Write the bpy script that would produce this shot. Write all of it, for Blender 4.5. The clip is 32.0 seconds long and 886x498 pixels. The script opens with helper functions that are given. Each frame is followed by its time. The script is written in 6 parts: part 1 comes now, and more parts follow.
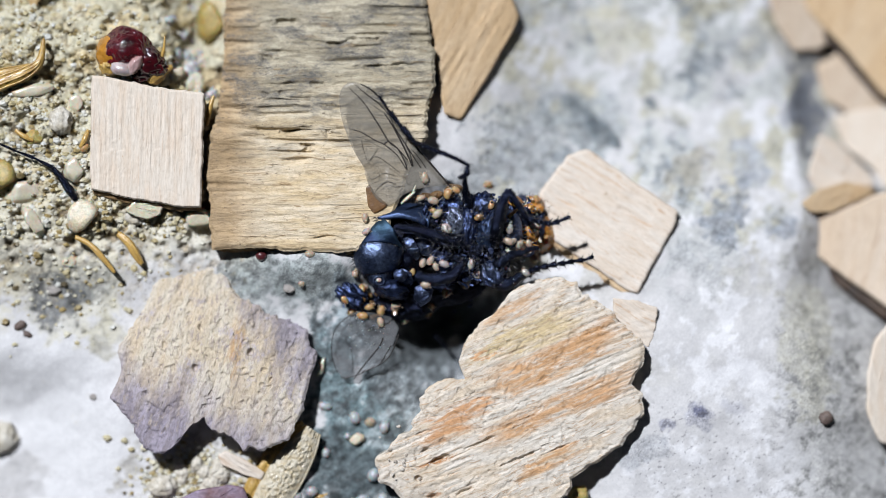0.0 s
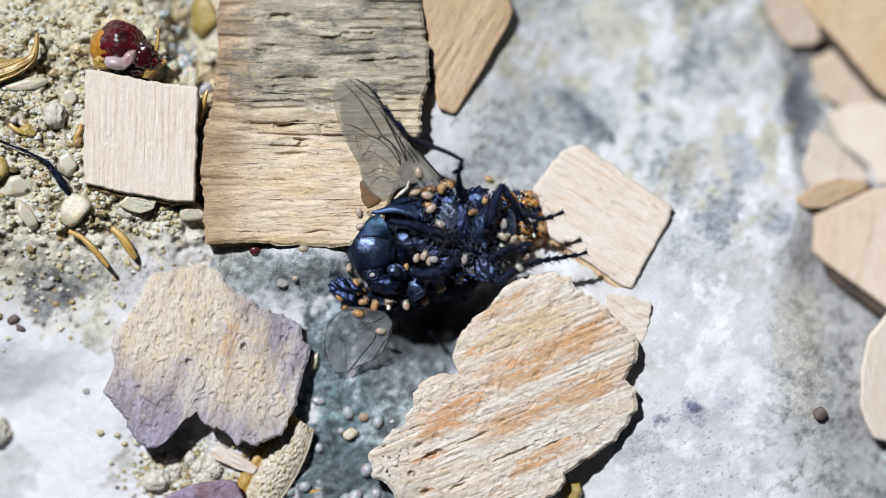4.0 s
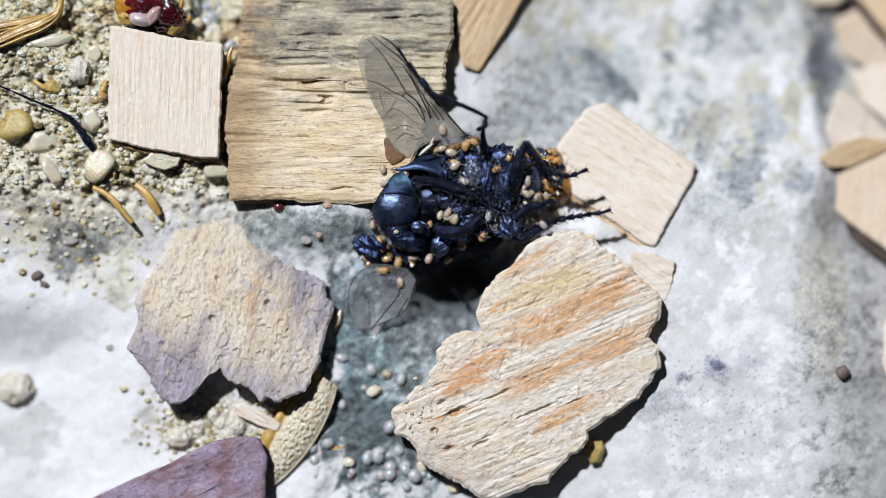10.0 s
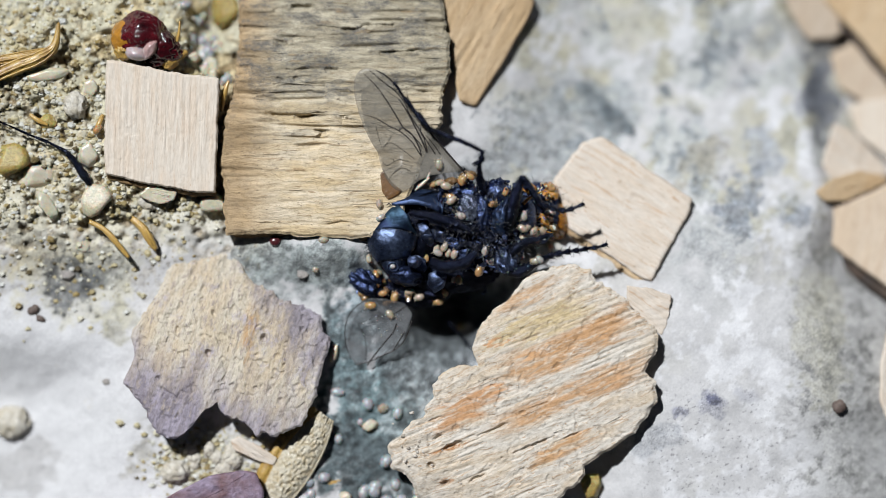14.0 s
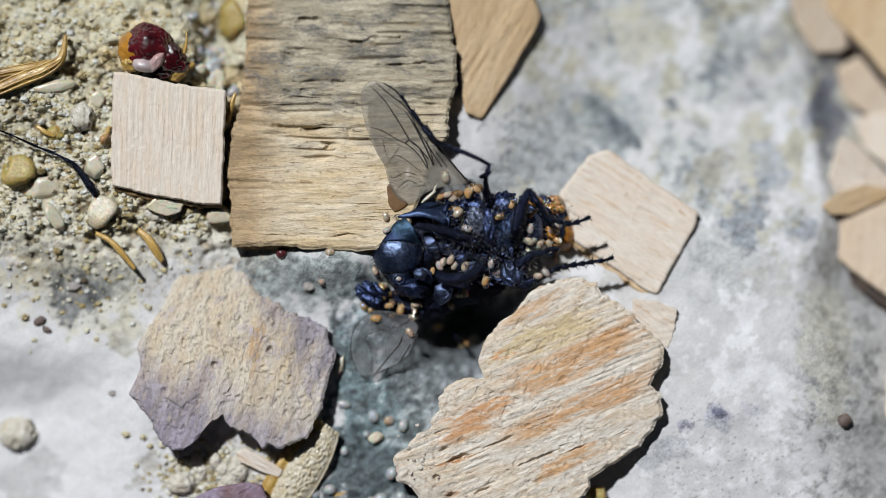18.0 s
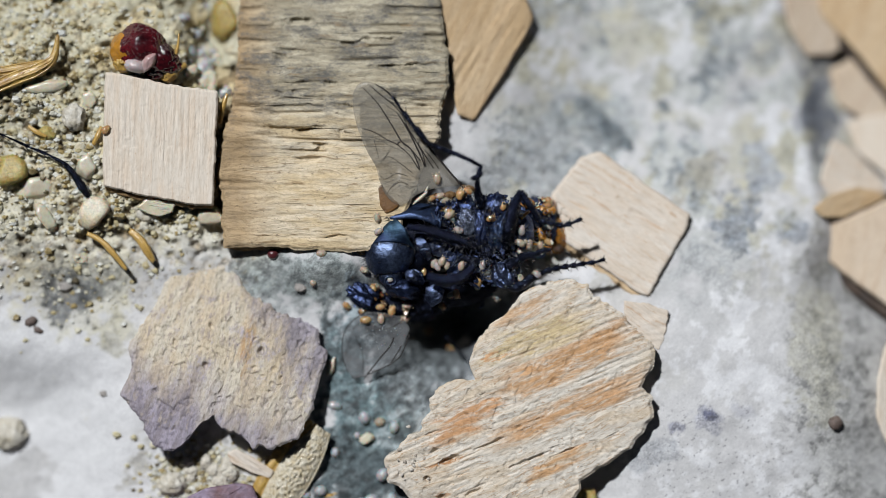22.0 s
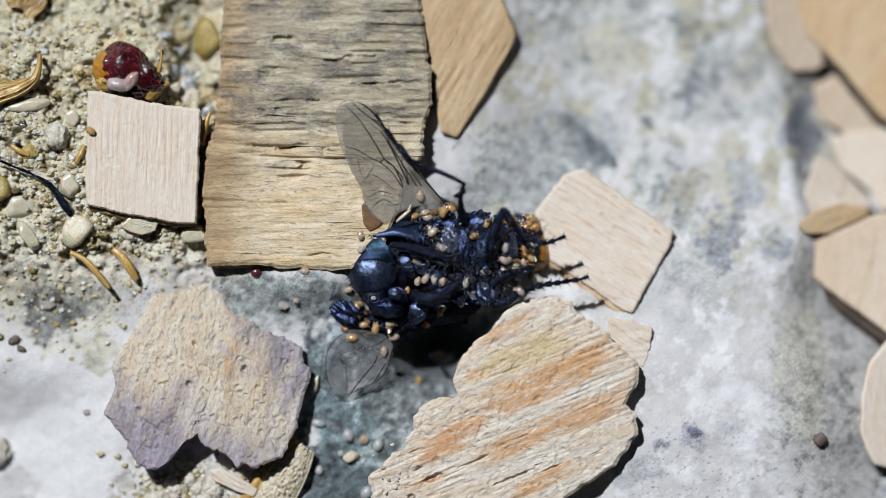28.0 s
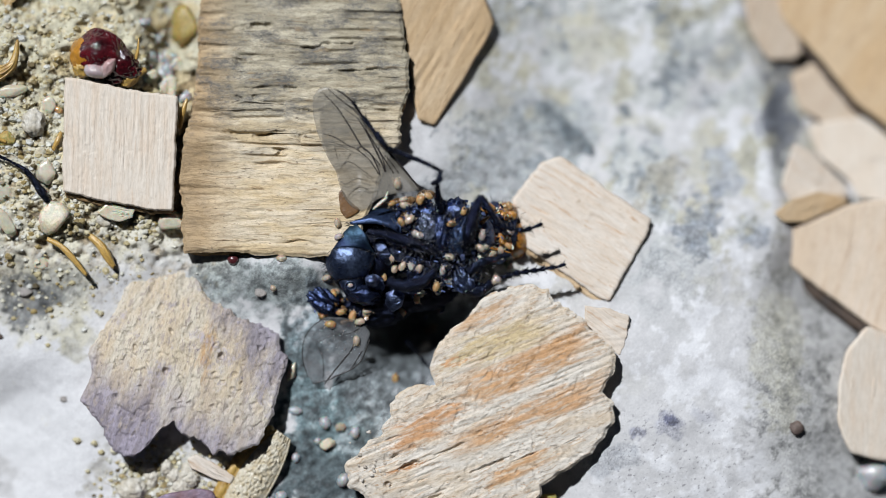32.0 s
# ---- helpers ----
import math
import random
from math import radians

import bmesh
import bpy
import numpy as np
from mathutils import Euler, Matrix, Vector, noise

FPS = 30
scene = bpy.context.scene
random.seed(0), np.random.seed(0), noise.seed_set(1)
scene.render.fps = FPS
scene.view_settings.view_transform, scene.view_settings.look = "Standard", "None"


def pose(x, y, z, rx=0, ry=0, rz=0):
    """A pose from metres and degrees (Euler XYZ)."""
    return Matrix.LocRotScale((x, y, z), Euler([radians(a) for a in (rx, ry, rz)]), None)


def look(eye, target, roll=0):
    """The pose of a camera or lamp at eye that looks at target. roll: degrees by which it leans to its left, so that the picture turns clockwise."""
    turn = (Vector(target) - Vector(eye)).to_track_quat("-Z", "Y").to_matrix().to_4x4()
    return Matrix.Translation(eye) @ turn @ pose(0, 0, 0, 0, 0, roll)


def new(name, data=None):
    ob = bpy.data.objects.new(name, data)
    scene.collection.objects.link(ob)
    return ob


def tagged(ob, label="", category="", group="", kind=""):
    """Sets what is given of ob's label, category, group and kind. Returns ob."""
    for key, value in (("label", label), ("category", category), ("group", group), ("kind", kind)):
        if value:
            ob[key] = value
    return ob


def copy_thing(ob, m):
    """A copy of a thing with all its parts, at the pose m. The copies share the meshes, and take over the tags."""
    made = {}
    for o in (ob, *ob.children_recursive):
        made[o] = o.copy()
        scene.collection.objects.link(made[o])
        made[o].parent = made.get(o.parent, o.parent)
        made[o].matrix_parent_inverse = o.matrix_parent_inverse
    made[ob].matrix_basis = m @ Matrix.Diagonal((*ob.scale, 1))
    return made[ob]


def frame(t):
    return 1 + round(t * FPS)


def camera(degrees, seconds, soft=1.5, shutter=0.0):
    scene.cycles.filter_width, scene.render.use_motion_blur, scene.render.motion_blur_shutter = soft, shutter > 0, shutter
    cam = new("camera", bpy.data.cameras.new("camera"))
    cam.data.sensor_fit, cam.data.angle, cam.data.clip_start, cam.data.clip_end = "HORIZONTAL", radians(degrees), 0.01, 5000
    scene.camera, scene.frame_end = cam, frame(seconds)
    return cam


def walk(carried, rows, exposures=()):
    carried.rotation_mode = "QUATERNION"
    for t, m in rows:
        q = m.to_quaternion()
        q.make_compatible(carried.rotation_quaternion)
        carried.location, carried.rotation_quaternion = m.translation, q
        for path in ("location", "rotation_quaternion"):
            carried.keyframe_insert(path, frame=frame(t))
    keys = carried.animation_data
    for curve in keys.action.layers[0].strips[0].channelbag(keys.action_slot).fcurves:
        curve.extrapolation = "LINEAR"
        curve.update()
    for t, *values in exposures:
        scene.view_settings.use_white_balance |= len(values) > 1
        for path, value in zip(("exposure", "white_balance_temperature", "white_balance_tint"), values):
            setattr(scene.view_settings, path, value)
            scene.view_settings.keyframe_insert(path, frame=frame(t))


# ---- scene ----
# A fly lying on its back among wood chips on weathered stone, seen from above.
# Lengths below are in millimetres (MM turns them into metres).
MM = 0.001

# ---- camera ----
cam = camera(12.0, 32.0, soft=0.7)
cam.data.dof.use_dof, cam.data.dof.focus_distance, cam.data.dof.aperture_fstop = True, 0.1925, 9.0
# seconds, x, y, height, turn
PATH = [
    (0, 0.000, 0.000, 193.94, -0.00),
    (0.5, -0.019, -0.114, 194.01, 0.04),
    (1, -0.191, -0.495, 194.13, 0.13),
    (1.5, -0.346, -0.847, 194.10, 0.17),
    (2, -0.362, -0.781, 194.04, 0.22),
    (2.5, -0.192, -0.481, 193.94, 0.16),
    (3, 0.126, -0.305, 193.81, 0.10),
    (3.5, 0.286, -0.225, 193.73, 0.11),
    (5.5, 0.280, -0.670, 193.82, 0.19),
    (6, 0.163, -0.996, 193.83, 0.27),
    (6.5, 0.083, -0.999, 193.85, 0.29),
    (7, 0.116, -0.795, 193.88, 0.20),
    (7.5, 0.170, -0.711, 193.74, 0.21),
    (8, 0.220, -0.667, 193.81, 0.21),
    (8.5, 0.223, -0.636, 193.73, 0.17),
    (9, 0.208, -0.713, 193.77, 0.17),
    (9.5, 0.106, -1.064, 193.76, 0.19),
    (10, -0.790, -2.191, 193.95, 0.30),
    (10.5, -1.309, -2.435, 193.86, 0.33),
    (11, -1.276, -1.763, 193.95, 0.29),
    (11.5, -1.055, -1.150, 193.99, 0.29),
    (12, -0.812, -0.772, 193.98, 0.29),
    (12.5, -0.608, -0.542, 193.80, 0.27),
    (13, -0.495, -0.460, 193.92, 0.28),
    (13.5, -0.555, -0.621, 193.87, 0.29),
    (15.5, -0.756, -0.436, 193.89, 0.36),
    (16, -0.622, 0.016, 193.90, 0.34),
    (16.5, -0.537, 0.286, 193.91, 0.37),
    (17, -0.577, 0.258, 193.90, 0.38),
    (17.5, -0.798, 0.069, 193.89, 0.42),
    (18, -0.923, -0.042, 194.00, 0.48),
    (18.5, -0.892, 0.123, 193.97, 0.46),
    (19, -0.743, 0.482, 194.01, 0.45),
    (19.5, -0.591, 0.665, 193.96, 0.48),
    (20, -0.463, 0.798, 193.89, 0.48),
    (20.5, -0.393, 0.842, 193.92, 0.47),
    (21, -0.506, 0.548, 193.92, 0.52),
    (21.5, -0.615, 0.131, 193.92, 0.59),
    (22, -0.533, 0.026, 193.99, 0.65),
    (22.5, -0.361, 0.346, 194.02, 0.56),
    (23, -0.216, 0.595, 193.86, 0.51),
    (23.5, -0.089, 0.717, 193.75, 0.48),
    (24, 0.010, 0.759, 193.74, 0.49),
    (24.5, 0.034, 0.582, 193.69, 0.54),
    (26.5, -0.054, 0.602, 193.82, 0.56),
    (27, 0.016, 0.783, 193.82, 0.53),
    (27.5, 0.055, 0.852, 193.77, 0.49),
    (28, 0.217, 0.842, 193.80, 0.48),
    (28.5, 0.398, 0.419, 193.70, 0.54),
    (29, 0.620, -0.161, 193.67, 0.67),
    (29.5, 0.747, -0.260, 193.59, 0.70),
    (30, 0.844, 0.104, 193.71, 0.63),
    (30.5, 0.913, 0.350, 193.76, 0.58),
    (31, 0.978, 0.471, 193.76, 0.57),
    (31.5, 1.111, 0.539, 193.75, 0.56),
    (32, 1.276, 0.278, 193.73, 0.60),
]
# seconds, stops, white balance, tint
EXPOSURE = [(0, 0.26, 5990, 11.2), (3, 0.28, 5990, 11.2), (9, 0.33, 5990, 11.2), (13, 0.17, 6160, 9.2), (16, 0.12, 6160, 9.2), (19, -0.01, 6180, 9.2), (23, -0.04, 6180, 9.2), (24.5, -0.03, 6180, 9.2), (28, 0.06, 6110, 9.6), (32, 0.12, 6060, 9.6)]
walk(cam, [(t, pose(x * MM, y * MM, z * MM, 0, 0, a)) for t, x, y, z, a in PATH], EXPOSURE)

# ---- light: hard sun from the upper left, weak sky ----
SUN_FROM = Vector((-0.42, 0.60, 1.0)).normalized()
world = bpy.data.worlds.new("sky")
scene.world = world
world.use_nodes = True
sky = world.node_tree.nodes.new("ShaderNodeTexSky")
sky.sky_type, sky.sun_disc = "NISHITA", False
sky.sun_elevation = math.asin(SUN_FROM.z)
sky.sun_rotation = math.atan2(SUN_FROM.x, SUN_FROM.y)
background = world.node_tree.nodes["Background"]
background.inputs["Strength"].default_value = 0.005
world.node_tree.links.new(sky.outputs["Color"], background.inputs["Color"])
sun = new("sun", bpy.data.lights.new("sun", "SUN"))
sun.data.energy, sun.data.angle, sun.data.color = 5.0, radians(0.5), (1.0, 0.99, 0.985)
sun.matrix_world = look(SUN_FROM * 0.5, (0, 0, 0))


# ---- materials ----
def nodes(name):
    mat = bpy.data.materials.new(name)
    mat.use_nodes = True
    tree = mat.node_tree
    bsdf = tree.nodes["Principled BSDF"]

    def add(kind, **values):
        node = tree.nodes.new("ShaderNode" + kind)
        for key, value in values.items():
            node.inputs[key.replace("_", " ")].default_value = value
        return node

    return mat, tree, bsdf, add


def grained(tree, add, turn, along, across, detail=6.0, rough=0.6, warp=0.0):
    """Noise stretched along a grain that runs at turn degrees and wanders by warp; sizes in millimetres."""
    coords = add("TexCoord")
    place = coords.outputs["Object"]
    if warp:
        drift = add("TexNoise", Scale=0.4 / MM, Detail=3.0, Roughness=0.55)
        tree.links.new(place, drift.inputs["Vector"])
        shift = add("VectorMath")
        shift.operation = "MULTIPLY_ADD"
        shift.inputs[1].default_value = (warp * MM,) * 3
        tree.links.new(drift.outputs["Color"], shift.inputs[0])
        tree.links.new(place, shift.inputs[2])
        place = shift.outputs[0]
    mapping = add("Mapping")
    mapping.vector_type = "TEXTURE"
    mapping.inputs["Rotation"].default_value = (0, 0, radians(turn))
    mapping.inputs["Scale"].default_value = (along * MM, across * MM, across * MM)
    tree.links.new(place, mapping.inputs["Vector"])
    noise_node = add("TexNoise", Scale=1.0, Detail=detail, Roughness=rough)
    tree.links.new(mapping.outputs["Vector"], noise_node.inputs["Vector"])
    return noise_node.outputs["Fac"]


def ramp(tree, add, fac, stops):
    node = add("ValToRGB")
    els = node.color_ramp.elements
    while len(els) < len(stops):
        els.new(0.5)
    for el, (at, colour) in zip(els, stops):
        el.position, el.color = at, (*colour, 1)
    tree.links.new(fac, node.inputs["Fac"])
    return node.outputs["Color"]


def mixed(tree, add, fac, a, b, blend="MIX"):
    node = add("Mix")
    node.data_type, node.blend_type = "RGBA", blend
    for source, slot in ((fac, 0), (a, 6), (b, 7)):
        if hasattr(source, "is_linked"):
            tree.links.new(source, node.inputs[slot])
        elif slot == 0:
            node.inputs[0].default_value = source
        else:
            node.inputs[slot].default_value = (*source, 1)
    return node.outputs[2]


def bumped(tree, add, bsdf, height, distance, strength=0.6, into=None):
    node = add("Bump", Strength=strength, Distance=distance * MM)
    tree.links.new(height, node.inputs["Height"])
    if into:
        tree.links.new(into, node.inputs["Normal"])
    tree.links.new(node.outputs["Normal"], bsdf.inputs["Normal"])
    return node.outputs["Normal"]


def wood(name, turn, pale, tan, dark, stain=(0.3, 0.28, 0.25), stain_at=0.62, across=0.16, along=3.0, bump=0.05, stain_mm=2.5, zone=None, band_at=(0.36, 0.6), band_mm=None, line_at=(0.56, 0.7), stretch=3.0, warp=0.5, crumb=0.05, pore=(0.3, 0.22, 0.14), pore_at=0.66, stain_in_zone=False, streaks=(), crumb_tone=0.72):
    """Weathered wood: bands, fibres, stains, crumbling grit and small pores along one grain."""
    mat, tree, bsdf, add = nodes(name)
    fibre = grained(tree, add, turn, along, across, warp=warp)
    band_size = band_mm or across * 5
    band = grained(tree, add, turn, band_size * 4.5, band_size, 5.0, 0.6, warp)
    fine = grained(tree, add, turn, 0.6, 0.07, 4.0, 0.7, warp)
    blotch = grained(tree, add, turn, stain_mm * stretch, stain_mm, 8.0, 0.75)
    crumbs_fac = grained(tree, add, turn, 0.2, 0.13, 5.0, 0.7)
    pores = grained(tree, add, turn, 0.3, 0.15, 3.0, 0.6)
    colour = ramp(tree, add, band, [(band_at[0], pale), (band_at[1], tan)])
    lines = ramp(tree, add, fibre, [(line_at[0], (0, 0, 0)), (line_at[1], (1, 1, 1))])
    colour = mixed(tree, add, lines, colour, dark)
    spots = ramp(tree, add, blotch, [(stain_at, (0, 0, 0)), (stain_at + 0.1, (0.85, 0.85, 0.85))])
    spots = mixed(tree, add, 1.0, spots, ramp(tree, add, crumbs_fac, [(0.36, (0.25, 0.25, 0.25)), (0.56, (1, 1, 1))]), "MULTIPLY")
    for offset, wide, begin, end, paint in streaks:
        # a broad stripe along the grain: its place across the grain, width, and its two ends (mm)
        coords, axes = add("TexCoord"), add("SeparateXYZ")
        turned = add("Mapping")
        turned.vector_type = "TEXTURE"
        turned.inputs["Rotation"].default_value = (0, 0, radians(turn))
        turned.inputs["Scale"].default_value = (MM, MM, MM)
        tree.links.new(coords.outputs["Object"], turned.inputs["Vector"])
        tree.links.new(turned.outputs["Vector"], axes.inputs["Vector"])
        wavy = grained(tree, add, turn, 3.0, 0.5, 5.0, 0.65)
        masks = []
        for source, low, high, ragged in (("Y", offset - wide, offset + wide, 1.2 * wide), ("X", begin, end, 3.0)):
            wander = add("Math")
            wander.operation = "MULTIPLY_ADD"
            wander.inputs[1].default_value = 2 * ragged
            tree.links.new(wavy, wander.inputs[0])
            tree.links.new(axes.outputs[source], wander.inputs[2])
            soft = 0.22 * (high - low)
            for a, b in ((low, low + soft), (high, high - soft)):
                span = add("MapRange")
                span.inputs["From Min"].default_value = a + ragged
                span.inputs["From Max"].default_value = b + ragged
                tree.links.new(wander.outputs[0], span.inputs["Value"])
                masks.append(span.outputs["Result"])
        mask = masks[0]
        for other in masks[1:]:
            both = add("Math")
            both.operation = "MULTIPLY"
            tree.links.new(mask, both.inputs[0])
            tree.links.new(other, both.inputs[1])
            mask = both.outputs[0]
        # broken up along the fibres
        gaps = ramp(tree, add, grained(tree, add, turn, 1.6, 0.22, 5.0, 0.7, 0.5), [(0.36, (0.15, 0.15, 0.15)), (0.52, (1, 1, 1))])
        mask = mixed(tree, add, 1.0, mask, gaps, "MULTIPLY")
        colour = mixed(tree, add, mask, colour, ramp(tree, add, fibre, [(0.36, paint), (0.66, tuple(c * 0.8 for c in paint))]))
    for number, (side, begin, full, ragged, paint, streak) in enumerate(zone or ()):
        # another colour towards one side: its direction in degrees, where it begins and is full (mm), raggedness, colour
        coords, axes = add("TexCoord"), add("SeparateXYZ")
        turned = add("Mapping")
        turned.vector_type = "TEXTURE"
        turned.inputs["Rotation"].default_value = (0, 0, radians(side))
        turned.inputs["Scale"].default_value = (MM, MM, MM)
        tree.links.new(coords.outputs["Object"], turned.inputs["Vector"])
        tree.links.new(turned.outputs["Vector"], axes.inputs["Vector"])
        wander = add("Math")
        wander.operation = "MULTIPLY_ADD"
        wander.inputs[1].default_value = ragged
        rough_edge = grained(tree, add, turn, 2.4, 0.9, 6.0, 0.7)
        tree.links.new(rough_edge, wander.inputs[0])
        tree.links.new(axes.outputs["X"], wander.inputs[2])
        spread = add("MapRange")
        spread.inputs["From Min"].default_value = begin + ragged / 2
        spread.inputs["From Max"].default_value = full + ragged / 2
        tree.links.new(wander.outputs[0], spread.inputs["Value"])
        streaks = ramp(tree, add, fibre, [(0.36, paint), (0.62, tuple(c * streak for c in paint))])
        streaks = mixed(tree, add, 1.0, streaks, ramp(tree, add, band, [(0.40, (1.0, 1.0, 1.0)), (0.58, (0.68, 0.66, 0.62))]), "MULTIPLY")
        colour = mixed(tree, add, spread.outputs["Result"], colour, streaks)
        colour = mixed(tree, add, mixed(tree, add, 0.6, (0, 0, 0), lines), colour, dark)
        if stain_in_zone and number == 0:
            spots = mixed(tree, add, spread.outputs["Result"], mixed(tree, add, 0.2, (0, 0, 0), spots), spots)
    colour = mixed(tree, add, spots, colour, stain)
    colour = mixed(tree, add, ramp(tree, add, pores, [(pore_at, (0, 0, 0)), (pore_at + 0.06, (0.7, 0.7, 0.7))]), colour, pore)
    grain_tone = ramp(tree, add, fine, [(0.3, (0.80, 0.79, 0.77)), (0.6, (1, 1, 1))])
    colour = mixed(tree, add, 1.0, colour, grain_tone, "MULTIPLY")
    colour = mixed(tree, add, 1.0, colour, ramp(tree, add, crumbs_fac, [(0.32, (crumb_tone, crumb_tone - 0.02, crumb_tone - 0.05)), (0.5, (1, 1, 1))]), "MULTIPLY")
    tree.links.new(colour, bsdf.inputs["Base Color"])
    bsdf.inputs["Roughness"].default_value = 0.75
    first = bumped(tree, add, bsdf, fibre, bump * 1.6, 0.6)
    second = bumped(tree, add, bsdf, crumbs_fac, crumb, 0.7, first)
    bumped(tree, add, bsdf, fine, bump * 0.7, 0.5, second)
    return mat


def plain(name, colour, rough=0.5, vary=0.25, size=0.3, bump=0.02, metal=0.0, through_light=0.0, coat=0.0, second=None, glow_through=0.0):
    """One material with two scales of variation. second: another colour, in blotches."""
    mat, tree, bsdf, add = nodes(name)
    big = grained(tree, add, 0, size * 2.5, size * 2.5, 4.0)
    small = grained(tree, add, 0, size * 0.35, size * 0.35, 4.0)
    dark = tuple(c * (1 - vary) for c in colour)
    base = ramp(tree, add, big, [(0.35, second or dark), (0.6, colour)])
    tone = ramp(tree, add, small, [(0.3, (1 - vary, 1 - vary, 1 - vary)), (0.65, (1, 1, 1))])
    tree.links.new(mixed(tree, add, 1.0, base, tone, "MULTIPLY"), bsdf.inputs["Base Color"])
    bsdf.inputs["Roughness"].default_value = rough
    bsdf.inputs["Metallic"].default_value = metal
    bsdf.inputs["Transmission Weight"].default_value = through_light
    bsdf.inputs["Coat Weight"].default_value = coat
    bsdf.inputs["Subsurface Weight"].default_value = glow_through
    bsdf.inputs["Subsurface Scale"].default_value = 0.15 * MM
    bsdf.inputs["Coat Roughness"].default_value = 0.12
    if bump:
        bumped(tree, add, bsdf, small, bump, 0.6)
    return mat


def wing_membrane(name, low, high, tint=((0.19, 0.165, 0.145), (0.29, 0.26, 0.235))):
    mat, tree, bsdf, add = nodes(name)
    cloud = grained(tree, add, 20, 1.6, 0.8, 5.0)
    fine = grained(tree, add, 40, 0.35, 0.25, 4.0)
    colour = ramp(tree, add, cloud, [(0.35, tint[0]), (0.65, tint[1])])
    tree.links.new(colour, bsdf.inputs["Base Color"])
    alpha = ramp(tree, add, cloud, [(0.3, (low, low, low)), (0.7, (high, high, high))])
    tree.links.new(alpha, bsdf.inputs["Alpha"])
    bsdf.inputs["Roughness"].default_value = 0.3
    bumped(tree, add, bsdf, fine, 0.03, 0.7)
    return mat


def stone_ground():
    mat, tree, bsdf, add = nodes("weathered_stone")
    attr = add("Attribute")
    attr.attribute_name = "stain"
    mid = grained(tree, add, 10, 0.5, 0.4, 6.0, 0.7)
    fine = grained(tree, add, 60, 0.12, 0.1, 5.0, 0.7)
    speck = grained(tree, add, 30, 0.2, 0.15, 3.0, 0.6)
    # bare stone is grainier than the pale bloom
    tone, bare = add("RGBToBW"), add("MapRange")
    tree.links.new(attr.outputs["Color"], tone.inputs["Color"])
    tree.links.new(tone.outputs["Val"], bare.inputs["Value"])
    for slot, value in (("From Min", 0.41), ("From Max", 0.22), ("To Min", 0.15), ("To Max", 1.0)):
        bare.inputs[slot].default_value = value
    colour = mixed(tree, add, bare.outputs["Result"], attr.outputs["Color"], ramp(tree, add, mid, [(0.32, (0.45, 0.45, 0.45)), (0.50, (1, 1, 1)), (0.66, (1.45, 1.45, 1.42))]), "MULTIPLY")
    colour = mixed(tree, add, bare.outputs["Result"], colour, ramp(tree, add, fine, [(0.30, (0.45, 0.45, 0.45)), (0.50, (1, 1, 1)), (0.66, (1.5, 1.5, 1.47))]), "MULTIPLY")
    dots = mixed(tree, add, attr.outputs["Alpha"], (0, 0, 0), ramp(tree, add, speck, [(0.595, (0, 0, 0)), (0.68, (0.75, 0.75, 0.75))]))
    colour = mixed(tree, add, dots, colour, (0.13, 0.125, 0.13))
    tree.links.new(colour, bsdf.inputs["Base Color"])
    bsdf.inputs["Roughness"].default_value = 0.8
    first = bumped(tree, add, bsdf, mid, 0.05, 0.6)
    bumped(tree, add, bsdf, fine, 0.03, 0.7, first)
    return mat


STONE = stone_ground()
WOOD_OLD = wood("weathered_wood", 0, (0.64, 0.545, 0.395), (0.55, 0.43, 0.255), (0.30, 0.21, 0.105), (0.085, 0.083, 0.08), 0.475, 0.20, 2.2, 0.08, 0.9, stretch=2.0, zone=((90, -1.0, 2.6, 6.0, (0.505, 0.455, 0.335), 0.68), (180, 2.8, 4.6, 2.0, (0.45, 0.325, 0.18), 0.85)), band_at=(0.42, 0.60), band_mm=0.7, line_at=(0.59, 0.73), warp=0.8, crumb=0.08, pore=(0.12, 0.09, 0.06), pore_at=0.64, stain_in_zone=True)
WOOD_UNDER = wood("brown_wood", 0, (0.34, 0.24, 0.12), (0.28, 0.17, 0.07), (0.14, 0.08, 0.035), (0.10, 0.06, 0.03), 0.6, 0.12, 2.0, 0.06, 1.0)
WOOD_PALE = wood("pale_pink_wood", 88, (0.57, 0.51, 0.43), (0.55, 0.465, 0.37), (0.48, 0.36, 0.26), (0.46, 0.31, 0.21), 0.66, 0.10, 2.0, 0.018, 0.5, band_at=(0.42, 0.64), band_mm=0.45, line_at=(0.60, 0.78), warp=0.35, crumb=0.02, crumb_tone=0.92, pore=(0.40, 0.28, 0.18), pore_at=0.68)
